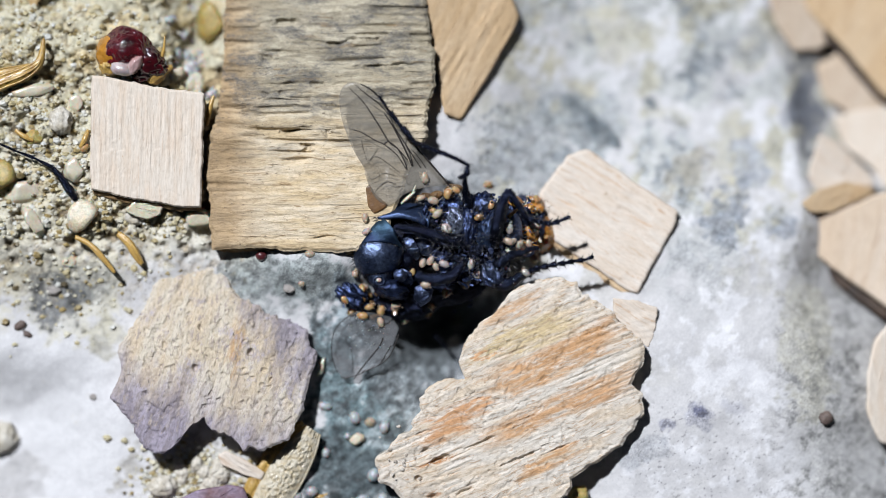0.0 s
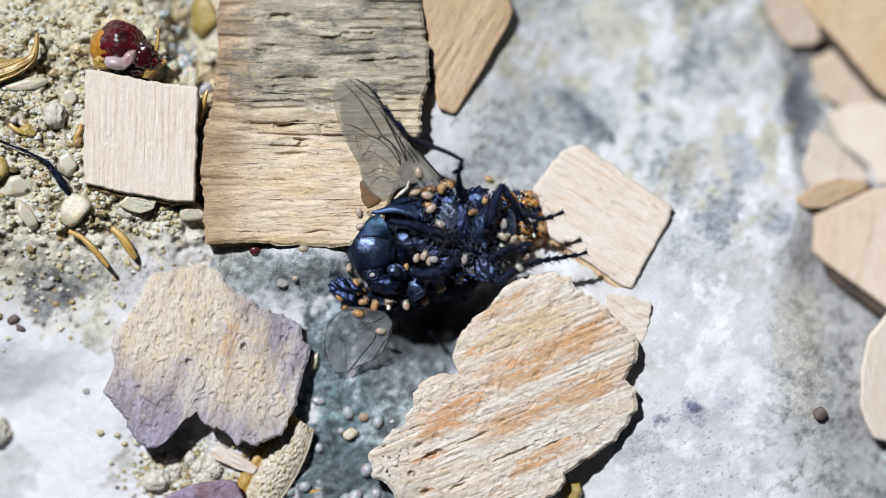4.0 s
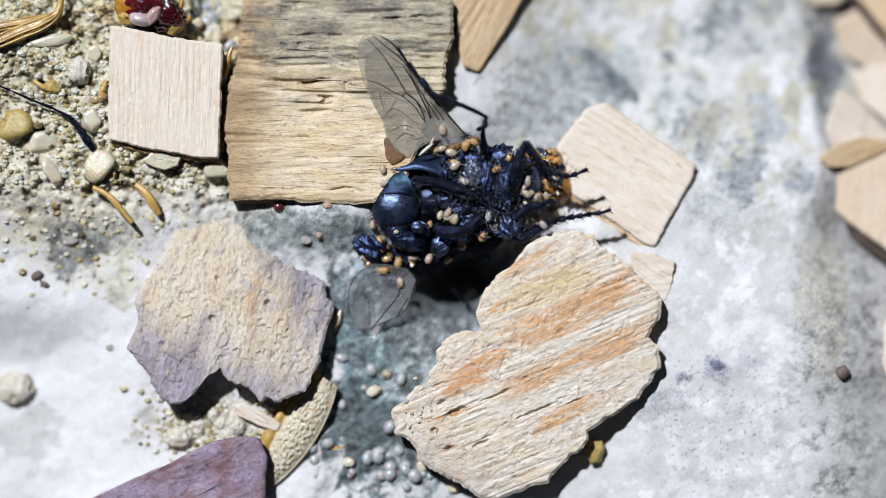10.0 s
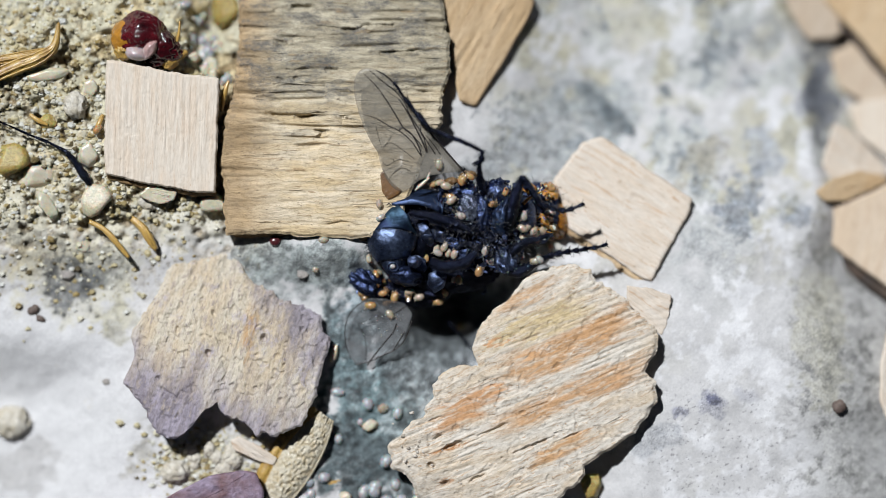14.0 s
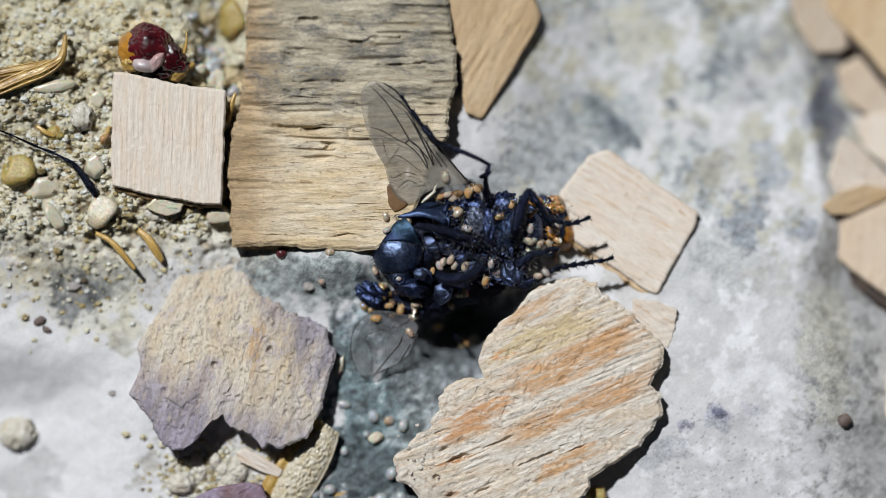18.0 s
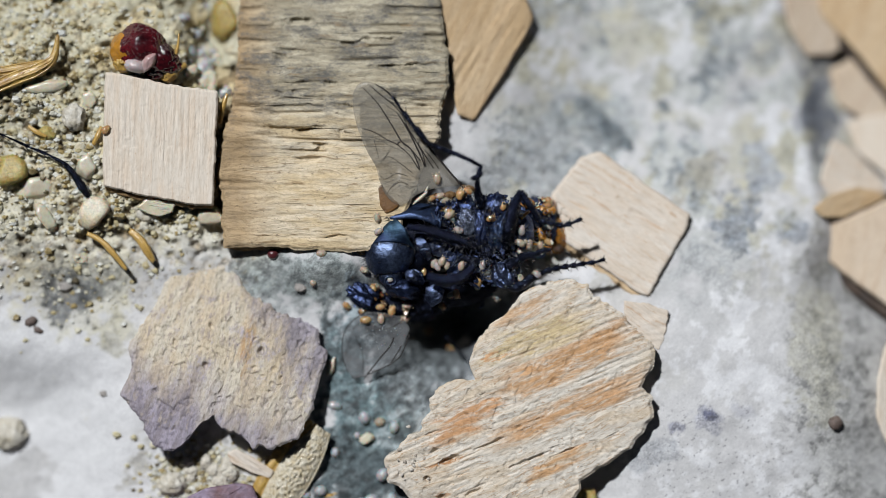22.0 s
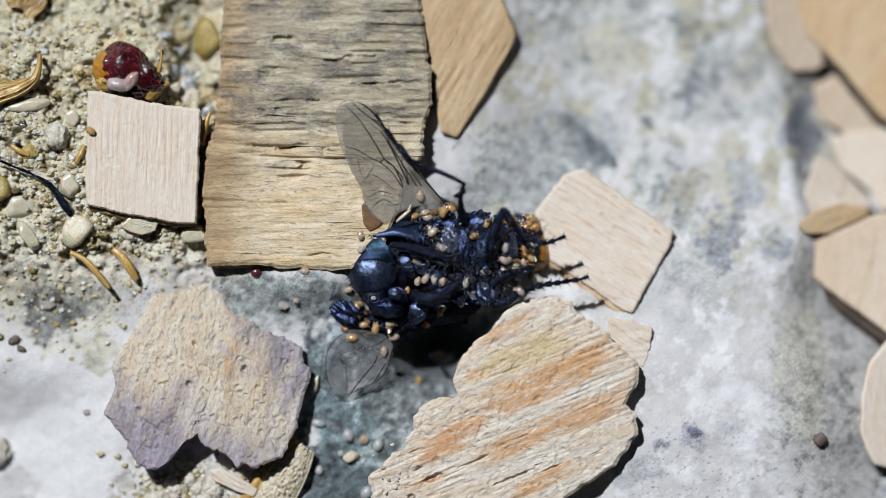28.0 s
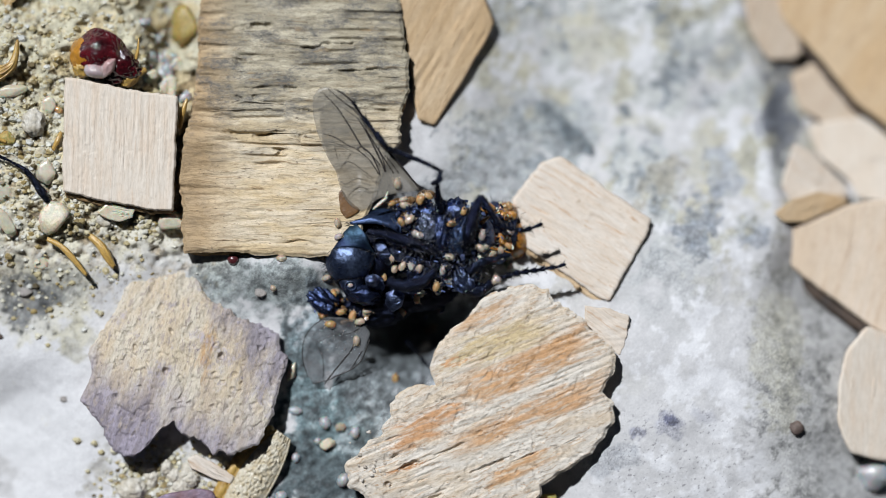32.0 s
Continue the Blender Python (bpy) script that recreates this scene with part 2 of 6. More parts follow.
WOOD_STRIPE = wood("striped_wood", 23, (0.57, 0.525, 0.455), (0.54, 0.455, 0.345), (0.43, 0.31, 0.20), (0.46, 0.28, 0.15), 0.63, 0.10, 1.6, 0.03, 0.5, zone=((-113, 3.6, 6.0, 5.0, (0.56, 0.52, 0.46), 0.88),), band_at=(0.42, 0.64), band_mm=0.5, line_at=(0.55, 0.68), warp=0.8, crumb=0.06, pore=(0.34, 0.21, 0.11), pore_at=0.64, stretch=4.0,
                   streaks=((1.68, 1.0, -0.26, 7.25, (0.50, 0.29, 0.135)), (3.24, 0.8, -0.19, 5.41, (0.53, 0.42, 0.235)), (-0.39, 0.7, -1.39, 6.93, (0.50, 0.30, 0.15)), (0.66, 0.4, -1.47, 7.33, (0.61, 0.565, 0.49)), (4.59, 0.4, 0.46, 3.94, (0.5, 0.33, 0.19)), (0.97, 0.7, -3.81, -0.13, (0.51, 0.28, 0.13)), (-0.42, 0.22, -3.92, -2.56, (0.38, 0.19, 0.075)), (-1.29, 0.35, -2.83, 4.0, (0.61, 0.565, 0.49)), (-0.64, 0.3, 3.3, 5.11, (0.5, 0.29, 0.14)), (-2.39, 0.4, -0.27, 3.02, (0.52, 0.31, 0.15)), (3.2, 0.35, 0.38, 1.17, (0.5, 0.27, 0.12)), (-1.78, 0.2, -4.48, -3.71, (0.38, 0.19, 0.075))))
WOOD_CREAM = wood("cream_wood", -32, (0.56, 0.51, 0.445), (0.535, 0.46, 0.375), (0.42, 0.28, 0.17), (0.43, 0.31, 0.21), 0.62, 0.15, 3.0, 0.02, 0.8, crumb=0.02, crumb_tone=0.93, band_mm=0.5, line_at=(0.56, 0.70))
WOOD_TAN = wood("tan_wood", 60, (0.50, 0.38, 0.24), (0.46, 0.325, 0.18), (0.36, 0.24, 0.13), (0.38, 0.27, 0.16), 0.62, 0.2, 3.0, 0.03, 0.7, crumb=0.02, crumb_tone=0.93)
WOOD_PEACH = wood("peach_wood", 75, (0.51, 0.43, 0.34), (0.48, 0.38, 0.275), (0.40, 0.29, 0.20), (0.40, 0.30, 0.20), 0.62, 0.3, 3.0, 0.03, 0.8, crumb=0.02, crumb_tone=0.93)
BARK = wood("lilac_bark", 74, (0.56, 0.505, 0.405), (0.53, 0.44, 0.315), (0.37, 0.315, 0.27), (0.36, 0.33, 0.375), 0.55, 0.22, 0.6, 0.03, 1.2, stretch=1.2, zone=((-112, -0.4, 2.6, 6.5, (0.345, 0.312, 0.375), 0.82), (30, 2.6, 4.2, 6.0, (0.375, 0.345, 0.395), 0.85)), warp=0.6, crumb=0.16, pore=(0.17, 0.145, 0.18), pore_at=0.645, band_at=(0.44, 0.60), band_mm=0.8, streaks=((-0.38, 0.35, 0.71, 3.57, (0.50, 0.33, 0.17)), (0.76, 0.5, 0.46, 2.65, (0.56, 0.48, 0.35)), (-2.13, 0.4, 0.29, 3.01, (0.55, 0.45, 0.31))))
# near-black that paints the shade in the gaps below two chips
GAP_SHADE = plain("gap_shade", (0.05, 0.028, 0.014), 0.7, 0.5, 0.4, 0.08, second=(0.018, 0.011, 0.007))
BARK_DARK = plain("purple_brown_bark", (0.25, 0.195, 0.265), 0.65, 0.4, 0.5, 0.12, second=(0.155, 0.085, 0.095))
CHITIN = plain("blue_black_chitin", (0.072, 0.102, 0.225), 0.32, 0.7, 0.22, 0.06, metal=0.9, second=(0.012, 0.016, 0.034))
CHITIN_GREEN = plain("blue_green_chitin", (0.034, 0.070, 0.108), 0.5, 0.5, 0.6, 0.04, metal=0.85, second=(0.010, 0.018, 0.048))
CHITIN_BLUE = plain("deep_blue_chitin", (0.040, 0.068, 0.14), 0.42, 0.5, 0.5, 0.04, metal=0.75, second=(0.018, 0.030, 0.072))
CHITIN_SLATE = plain("slate_chitin", (0.080, 0.108, 0.18), 0.38, 0.6, 0.4, 0.04, metal=0.85, second=(0.020, 0.030, 0.066))
CHITIN_GREY = plain("grey_blue_chitin", (0.15, 0.195, 0.34), 0.28, 0.65, 0.2, 0.06, metal=0.9, second=(0.035, 0.045, 0.085))
LEG = plain("black_leg", (0.020, 0.027, 0.058), 0.26, 0.8, 0.11, 0.10, metal=0.85, second=(0.004, 0.005, 0.011))
WAX = plain("brown_wax", (0.34, 0.20, 0.085), 0.2, 0.4, 0.15, 0.04, coat=0.6, second=(0.15, 0.075, 0.025), through_light=0.5)
SILVER = plain("silvery_chitin", (0.17, 0.20, 0.27), 0.24, 0.55, 0.25, 0.06, metal=0.7, second=(0.05, 0.06, 0.10))
GLINT = plain("glinting_hair", (0.45, 0.45, 0.47), 0.2, 0.3, 0.2, 0, metal=0.8)
BRISTLE = plain("bristle_black", (0.012, 0.012, 0.015), 0.35, 0.2, 0.1, 0)
AMBER = plain("amber_head", (0.45, 0.21, 0.035), 0.25, 0.5, 0.3, 0.05, second=(0.20, 0.07, 0.010), coat=0.5, glow_through=0.2)
WING = wing_membrane("wing_membrane", 0.22, 0.46, ((0.185, 0.17, 0.138), (0.30, 0.277, 0.232)))
WING_LOW = wing_membrane("thin_wing_membrane", 0.16, 0.34, ((0.10, 0.105, 0.11), (0.24, 0.245, 0.25)))
VEIN = plain("wing_vein", (0.019, 0.014, 0.012), 0.45, 0.3, 0.2, 0)
BROWN_FLAP = plain("brown_flap", (0.25, 0.125, 0.035), 0.35, 0.4, 0.3, 0.04, second=(0.13, 0.06, 0.015), coat=0.2, through_light=0.4)
MITE_PALE = plain("mite_cream", (0.60, 0.52, 0.41), 0.15, 0.12, 0.12, 0, coat=0.8, second=(0.50, 0.38, 0.25), glow_through=0.3, through_light=0.45)
MITE_AMBER = plain("mite_amber", (0.60, 0.40, 0.19), 0.15, 0.12, 0.12, 0, coat=0.8, second=(0.47, 0.27, 0.09), glow_through=0.3, through_light=0.45)
MITE_WHITE = plain("mite_white", (0.58, 0.545, 0.505), 0.15, 0.12, 0.12, 0, coat=0.8, second=(0.47, 0.40, 0.35), glow_through=0.3, through_light=0.45)
MITE_LEG = plain("mite_leg", (0.50, 0.40, 0.28), 0.35, 0.2, 0.1, 0)
QUARTZ = plain("cloudy_quartz", (0.59, 0.56, 0.45), 0.32, 0.2, 0.5, 0.04, coat=0.15, second=(0.53, 0.47, 0.32), glow_through=0.35, through_light=0.15)
HONEY = plain("yellowish_quartz", (0.58, 0.54, 0.42), 0.36, 0.4, 0.3, 0.06, coat=0.1, second=(0.54, 0.47, 0.31), glow_through=0.35)
MILKY = plain("milky_bead", (0.50, 0.52, 0.535), 0.3, 0.15, 0.3, 0.02, coat=0.25, second=(0.44, 0.45, 0.44), through_light=0.35, glow_through=0.4)
OCHRE = plain("ochre_pebble", (0.52, 0.42, 0.14), 0.4, 0.45, 0.35, 0.08, second=(0.40, 0.29, 0.075), glow_through=0.3, through_light=0.2)
GREYSTONE = plain("grey_pebble", (0.37, 0.34, 0.305), 0.6, 0.4, 0.25, 0.08, second=(0.24, 0.222, 0.205))
SAND = plain("sand_grain", (0.55, 0.525, 0.46), 0.6, 0.35, 0.3, 0.06, second=(0.44, 0.39, 0.29))


def grain_mix():
    """Every loose grain takes a tone of its own."""
    mat, tree, bsdf, add = nodes("mixed_sand")
    geometry = add("NewGeometry")
    tone = ramp(tree, add, geometry.outputs["Random Per Island"], [(0.0, (0.07, 0.055, 0.028)), (0.14, (0.28, 0.21, 0.08)), (0.34, (0.42, 0.37, 0.215)), (0.66, (0.50, 0.475, 0.365)), (1.0, (0.52, 0.525, 0.49))])
    small = grained(tree, add, 0, 0.1, 0.1, 4.0)
    colour = mixed(tree, add, 1.0, tone, ramp(tree, add, small, [(0.3, (0.75, 0.75, 0.75)), (0.6, (1, 1, 1))]), "MULTIPLY")
    tree.links.new(colour, bsdf.inputs["Base Color"])
    bsdf.inputs["Roughness"].default_value = 0.5
    bumped(tree, add, bsdf, small, 0.02, 0.6)
    return mat


GRAINS = grain_mix()
STRAW_DARK = plain("golden_brown_straw", (0.44, 0.285, 0.07), 0.4, 0.45, 0.25, 0.04, second=(0.25, 0.135, 0.025), coat=0.15)
LEAF = plain("dry_leaf", (0.38, 0.255, 0.10), 0.5, 0.4, 0.5, 0.05, second=(0.24, 0.14, 0.05))
BROWN_STONE = plain("brown_pebble", (0.15, 0.11, 0.09), 0.6, 0.4, 0.2, 0.08, second=(0.08, 0.055, 0.045))
STRAW = plain("dry_straw", (0.50, 0.32, 0.085), 0.35, 0.4, 0.2, 0.03, second=(0.42, 0.26, 0.07), coat=0.2)
HUSK = plain("seed_husk", (0.54, 0.495, 0.385), 0.4, 0.3, 0.12, 0.08, coat=0.3, second=(0.45, 0.37, 0.23))
BERRY = plain("dark_red_skin", (0.095, 0.008, 0.012), 0.13, 0.6, 0.4, 0.05, second=(0.014, 0.002, 0.003), coat=0.9)
BERRY_PINK = plain("pink_pulp", (0.372, 0.211, 0.198), 0.22, 0.25, 0.3, 0.03, coat=0.6, second=(0.409, 0.341, 0.322))
BERRY_WHITE = plain("whitish_pulp", (0.42, 0.37, 0.37), 0.25, 0.2, 0.3, 0.03, coat=0.5, second=(0.36, 0.27, 0.26), glow_through=0.2)
BERRY_ORANGE = plain("orange_skin", (0.42, 0.19, 0.02), 0.25, 0.3, 0.3, 0.02, coat=0.5)
GARNET = plain("garnet_bead", (0.081, 0.019, 0.022), 0.2, 0.3, 0.1, 0.01, coat=0.5)


# ---- building helpers ----
ORIGIN, TABLES = {}, {}


def lattice(x, y, size, seed):
    """Smooth noise from 0 to 1 over arrays of places; size in millimetres."""
    if seed not in TABLES:
        TABLES[seed] = np.random.RandomState(seed).rand(256, 256)
    table = TABLES[seed]
    u, v = np.asarray(x, float) / size, np.asarray(y, float) / size
    i, j = np.floor(u).astype(int), np.floor(v).astype(int)
    a, b = u - i, v - j
    a, b = a * a * (3 - 2 * a), b * b * (3 - 2 * b)
    i, j, i1, j1 = i % 256, j % 256, (i + 1) % 256, (j + 1) % 256
    return (table[i, j] * (1 - a) + table[i1, j] * a) * (1 - b) + (table[i, j1] * (1 - a) + table[i1, j1] * a) * b


def fractal(x, y, size, seed, octaves=4, gain=0.55):
    total, weight, amp = 0, 0, 1.0
    for k in range(octaves):
        # each octave is turned, so that no lattice lines show
        c, w = math.cos(0.6 + 1.1 * k), math.sin(0.6 + 1.1 * k)
        total = total + amp * lattice(x * c - y * w, x * w + y * c, size / 2 ** k, seed + k)
        weight += amp
        amp *= gain
    return total / weight


def step(a, b, x):
    s = np.clip((np.asarray(x, float) - a) / (b - a), 0, 1)
    return s * s * (3 - 2 * s)


def mesh(name, verts, faces, mat, origin=(0, 0, 0), smooth=True):
    data = bpy.data.meshes.new(name)
    verts = (np.asarray(verts, float) - np.asarray(origin, float)) * MM
    data.from_pydata(verts.tolist(), [], faces)
    data.polygons.foreach_set("use_smooth", np.full(len(data.polygons), smooth))
    data.materials.append(mat)
    return data


def thing(name, origin, label, category, group=""):
    """An Empty at a thing's base."""
    ob = tagged(new(name), label, category, group)
    ob.empty_display_size = 0.001
    ob.location = Vector(origin) * MM
    ORIGIN[ob] = origin
    return ob


def solid(name, shape, mat, origin, label, category, group=""):
    """A thing of one mesh."""
    ob = tagged(new(name, mesh(name, *shape, mat, origin)), label, category, group)
    ob.location = Vector(origin) * MM
    ORIGIN[ob] = origin
    return ob


def part(name, shape, mat, parent, label="", smooth=True):
    """One mesh under a thing or under a part."""
    ob = new(name, mesh(name, *shape, mat, ORIGIN[parent], smooth))
    ob.parent = parent
    ORIGIN[ob] = ORIGIN[parent]
    return tagged(ob, label)


def joined(shapes):
    verts, faces = [], []
    for v, f in shapes:
        base = len(verts)
        verts += [tuple(p) for p in v]
        faces += [tuple(i + base for i in face) for face in f]
    return verts, faces


def ball(c, r, turn=(0, 0, 0), rings=12, sides=18, lump=0.0, lump_mm=0.5, seed=0, taper=0.0):
    """An ellipsoid, lumpy by noise; taper narrows its +x end."""
    m = Euler([radians(a) for a in turn]).to_matrix()
    c = Vector(c)
    verts, faces = [], []
    for i in range(rings + 1):
        a = math.pi * i / rings
        for j in range(sides):
            b = 2 * math.pi * j / sides
            d = Vector((-math.cos(a), math.sin(a) * math.cos(b), math.sin(a) * math.sin(b)))
            k = 1.0
            if lump:
                k += lump * noise.fractal(d * (max(r) / lump_mm) + Vector((seed * 3.7, seed, 0)), 0.8, 2.0, 3)
            w = 1 - taper * (d.x * 0.5 + 0.5)
            verts.append(c + m @ Vector((d.x * r[0] * k, d.y * r[1] * k * w, d.z * r[2] * k * w)))
    for i in range(rings):
        for j in range(sides):
            a, b = i * sides + j, i * sides + (j + 1) % sides
            faces.append((a, b, b + sides, a + sides))
    return verts, faces


def tube(points, radii, sides=8, per=5, wobble=0.0, seed=0):
    """A round rod along a smooth line through the points, with a radius at each."""
    pts = [Vector(p) for p in points]
    line, rads = [], []
    for i in range(len(pts) - 1):
        p0, p1, p2, p3 = pts[max(i - 1, 0)], pts[i], pts[i + 1], pts[min(i + 2, len(pts) - 1)]
        for k in range(per):
            t = k / per
            line.append(0.5 * (2 * p1 + (p2 - p0) * t + (2 * p0 - 5 * p1 + 4 * p2 - p3) * t * t + (3 * p1 - p0 - 3 * p2 + p3) * t ** 3))
            rads.append(radii[i] * (1 - t) + radii[i + 1] * t)
    line.append(pts[-1])
    rads.append(radii[-1])
    verts, faces = [], []
    side = Vector((0, 0, 1))
    rng = random.Random(seed)
    for i, p in enumerate(line):
        way = (line[min(i + 1, len(line) - 1)] - line[max(i - 1, 0)]).normalized()
        u = way.cross(side)
        u = u.normalized() if u.length > 1e-4 else Vector((1, 0, 0))
        v = u.cross(way)
        for j in range(sides):
            a = 2 * math.pi * j / sides
            r = rads[i] * (1 + wobble * rng.uniform(-1, 1))
            verts.append(p + (u * math.cos(a) + v * math.sin(a)) * r)
    for i in range(len(line) - 1):
        for j in range(sides):
            a, b = i * sides + j, i * sides + (j + 1) % sides
            faces.append((a, b, b + sides, a + sides))
    faces.append(tuple(range(sides - 1, -1, -1)))
    faces.append(tuple(range((len(line) - 1) * sides, len(line) * sides)))
    return verts, faces


def slab(outline, top, thick, turn=0.0, relief=0.1, across=0.4, along=3.0, jag=0.1, seed=0, sides=260, rings=40, undercut=0.12, cracks=0.0, pits=0.0, cavities=(), ledges=(), smooth_side=None):
    """A chip: a closed outline, its top at the height top(x, y), worn edges and a relief of fibres along the grain."""
    pts = np.array(outline, float)
    closed = np.vstack([pts, pts[:1]])
    seg = np.hypot(*np.diff(closed, axis=0).T)
    along_line = np.concatenate([[0], np.cumsum(seg)])
    s = np.linspace(0, along_line[-1], sides, endpoint=False)
    rim = np.stack([np.interp(s, along_line, closed[:, k]) for k in (0, 1)], 1)
    for _ in range(2):
        rim = 0.25 * np.roll(rim, 1, 0) + 0.5 * rim + 0.25 * np.roll(rim, -1, 0)
    mid = pts.mean(0)
    out = rim - mid
    out /= np.hypot(*out.T)[:, None]
    c, w = math.cos(radians(turn)), math.sin(radians(turn))

    def grain(x, y, sx, sy, sd, octaves=3):
        return fractal((x * c + y * w) / sx, (-x * w + y * c) / sy, 1.0, sd, octaves)

    rim = rim + out * (jag * (grain(rim[:, 0], rim[:, 1], 0.5, 0.18, seed + 20) - 0.5) * 1.3 + jag * (fractal(rim[:, 0], rim[:, 1], 1.1, seed + 31) - 0.5) * 2.4)[:, None]
    levels = [(k / rings) ** 0.8 for k in range(rings + 1)]
    verts, faces = [], []
    height = top if callable(top) else (lambda x, y: top + 0 * x)
    for k, f in enumerate(levels):
        p = mid + (rim - mid) * (0.002 + 0.998 * f)
        x, y = p[:, 0], p[:, 1]
        edge = step(0.965, 1.0, f)
        rise = relief * (0.3 + 1.1 * step(0.35, 0.65, fractal(x, y, 2.4, seed + 80, 2)))
        if smooth_side:
            # calmer relief below a line: where it begins and ends
            rise = rise * (0.35 + 0.65 * step(smooth_side[0], smooth_side[1], y))
        z = height(x, y) + rise * (2 * grain(x, y, along, across, seed) - 1) + 0.35 * rise * (2 * grain(x, y, along * 0.4, across * 0.35, seed + 7) - 1) - 0.12 * min(thick, 1.0) * edge
        for lx, ly, length, wide, depth in ledges:
            du, dv = (x - lx) * c + (y - ly) * w, -(x - lx) * w + (y - ly) * c
            dv = dv + 0.6 * (fractal(x, y, 1.5, seed + 110, 5, 0.6) - 0.5)
            reach = step(1.0, 0.3, np.abs(du) / (length / 2) + 0.6 * (fractal(x, y, 0.6, seed + 115, 3) - 0.5)) * (0.25 + 1.3 * step(0.35, 0.7, fractal(x, y, 0.5, seed + 118, 3)))
            # steep on the upper lip, gentle below
            z = z - depth * reach * np.where(dv > 0, np.exp(-(dv / (0.4 * wide)) ** 2), np.exp(-(dv / (1.6 * wide)) ** 2))
        if cracks:
            split = grain(x, y, along * 1.8, across * 0.9, seed + 50, 2)
            calm = step(smooth_side[0], smooth_side[1], y) if smooth_side else 1.0
            z = z - cracks * (0.15 + 0.85 * calm) * np.exp(-(((split - 0.5) / 0.11) ** 2)) * step(0.45, 0.65, fractal(x, y, 1.6, seed + 60, 2))
        if pits:
            z = z - pits * step(0.60, 0.72, fractal(x, y, 0.45, seed + 70, 3)) + 0.7 * pits * (2 * fractal(x, y, 0.30, seed + 75, 2) - 1)
        for hx, hy, rx, ry, depth in cavities:
            du, dv = (x - hx) * c + (y - hy) * w, -(x - hx) * w + (y - hy) * c
            z = z - 0.6 * depth * step(1.5, 0.1, np.hypot(du / rx, dv / ry) + 2.2 * (fractal(x, y, 0.3, seed + 95, 3) - 0.5))
        verts.append(np.column_stack([x, y, z]))
    edge_z = verts[-1][:, 2]
    for drop, inset in ((0.2, 0.2), (0.6, 1.0), (1.0, 0.7)):
        shift = inset * undercut * (0.4 + 1.2 * lattice(rim[:, 0] + 40 * drop, rim[:, 1], 0.5, seed + 3))
        p = rim - out * shift[:, None]
        verts.append(np.column_stack([p, edge_z - thick * drop]))
    n_rows = len(verts)
    verts = np.vstack(verts)
    for k in range(n_rows - 1):
        for j in range(sides):
            a, b = k * sides + j, k * sides + (j + 1) % sides
            faces.append((a, a + sides, b + sides, b))
    faces.append(tuple(range(sides)))
    faces.append(tuple(range(n_rows * sides - 1, (n_rows - 1) * sides - 1, -1)))
    return verts, faces


def leaf_sheet(outline, height, rings=14, sides=120):
    """A thin closed membrane 0.02 mm thick within an outline."""
    verts, faces = slab(outline, height, 0.02, 0, 0.03, 0.5, 0.9, 0.0, 5, sides, rings, 0.0)
    return verts, faces


# ---- ground: one stone sheet with a groove, falling away on one side ----
def ground_height(x, y):
    edge = 15.5 + 1.4 * step(11, 5.5, y) + 3.0 * step(0, -8, y) + 0.2 * np.sin(y * 0.9)
    d = np.asarray(x, float) - edge
    flat = step(2, -5, y)
    z = -0.6 * step(-5, 0, d) - 3.6 * step(-0.6, 1.0, (d - 0.6) / (2.0 + 3.5 * flat))
    z = z - 2.4 * step(0.5, 7.0, x) * step(-1.5, 7.0, y) * (1 - 0.7 * step(0, 2, d)) - 0.6 * step(-3.5, -0.8, x) * step(4.0, 8.0, y)
    z = z - 1.3 * step(-14, -20, x) * step(-4, -8, y)
    z = z + 0.7 * step(6.5, 9.0, x) * step(-1.0, -5.0, y)
    groove = np.exp(-((x + 4.2 - 0.12 * (y + 4)) / 2.2) ** 2) * step(1.5, -2.5, y)
    z = z + 0.15 * groove
    # hole added beside the fly, only to make its shadow blacker
    z = z - 5.2 * np.exp(-((x + 0.1) / 2.0) ** 2 - ((y + 3.3) / 1.7) ** 2)
    under_fly = np.exp(-((x - 0.3) / 3.4) ** 2 - ((y - 0.2) / 2.6) ** 2)
    z = z - 0.9 * under_fly
    z = z + 0.7 * (fractal(x, y, 5.0, 11) - 0.5) + (0.10 + 0.35 * groove) * (fractal(x, y, 0.9, 17) - 0.5) + 0.2 * groove * (fractal(x, y, 0.35, 19, 3, 0.7) - 0.5)
    z = z + 0.7 * np.exp(-((x + 7.3) / 3.2) ** 2 - ((y + 0.4) / 1.3) ** 2) + 0.9 * np.exp(-((x + 5.2) / 2.2) ** 2 - ((y + 0.7) / 1.2) ** 2)
    z = z - 1.8 * step(0.5, -3, x) * step(8.5, 14, y)
    z = z - 1.8 * np.exp(-((x + 11.5) / 1.1) ** 2 - ((y - 9.8) / 2.2) ** 2)
    sandy = step(-8.5, -11, x) * step(-1.5, 0.5, y)
    z = z + 0.75 * step(-9.0, -15.5, x) * step(-3.0, 1.5, y)
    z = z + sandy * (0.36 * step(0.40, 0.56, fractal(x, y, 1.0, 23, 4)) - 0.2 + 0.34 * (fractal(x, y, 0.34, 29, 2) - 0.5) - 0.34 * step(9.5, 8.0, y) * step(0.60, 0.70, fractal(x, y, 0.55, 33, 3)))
    return z


def axis(lo, hi, fine, reach):
    mid = np.arange(lo, hi, fine)
    grow = fine * np.cumsum(1.22 ** np.arange(1, 45))
    grow = grow[grow < reach]
    return np.concatenate([lo - grow[::-1], mid, mid[-1] + grow])


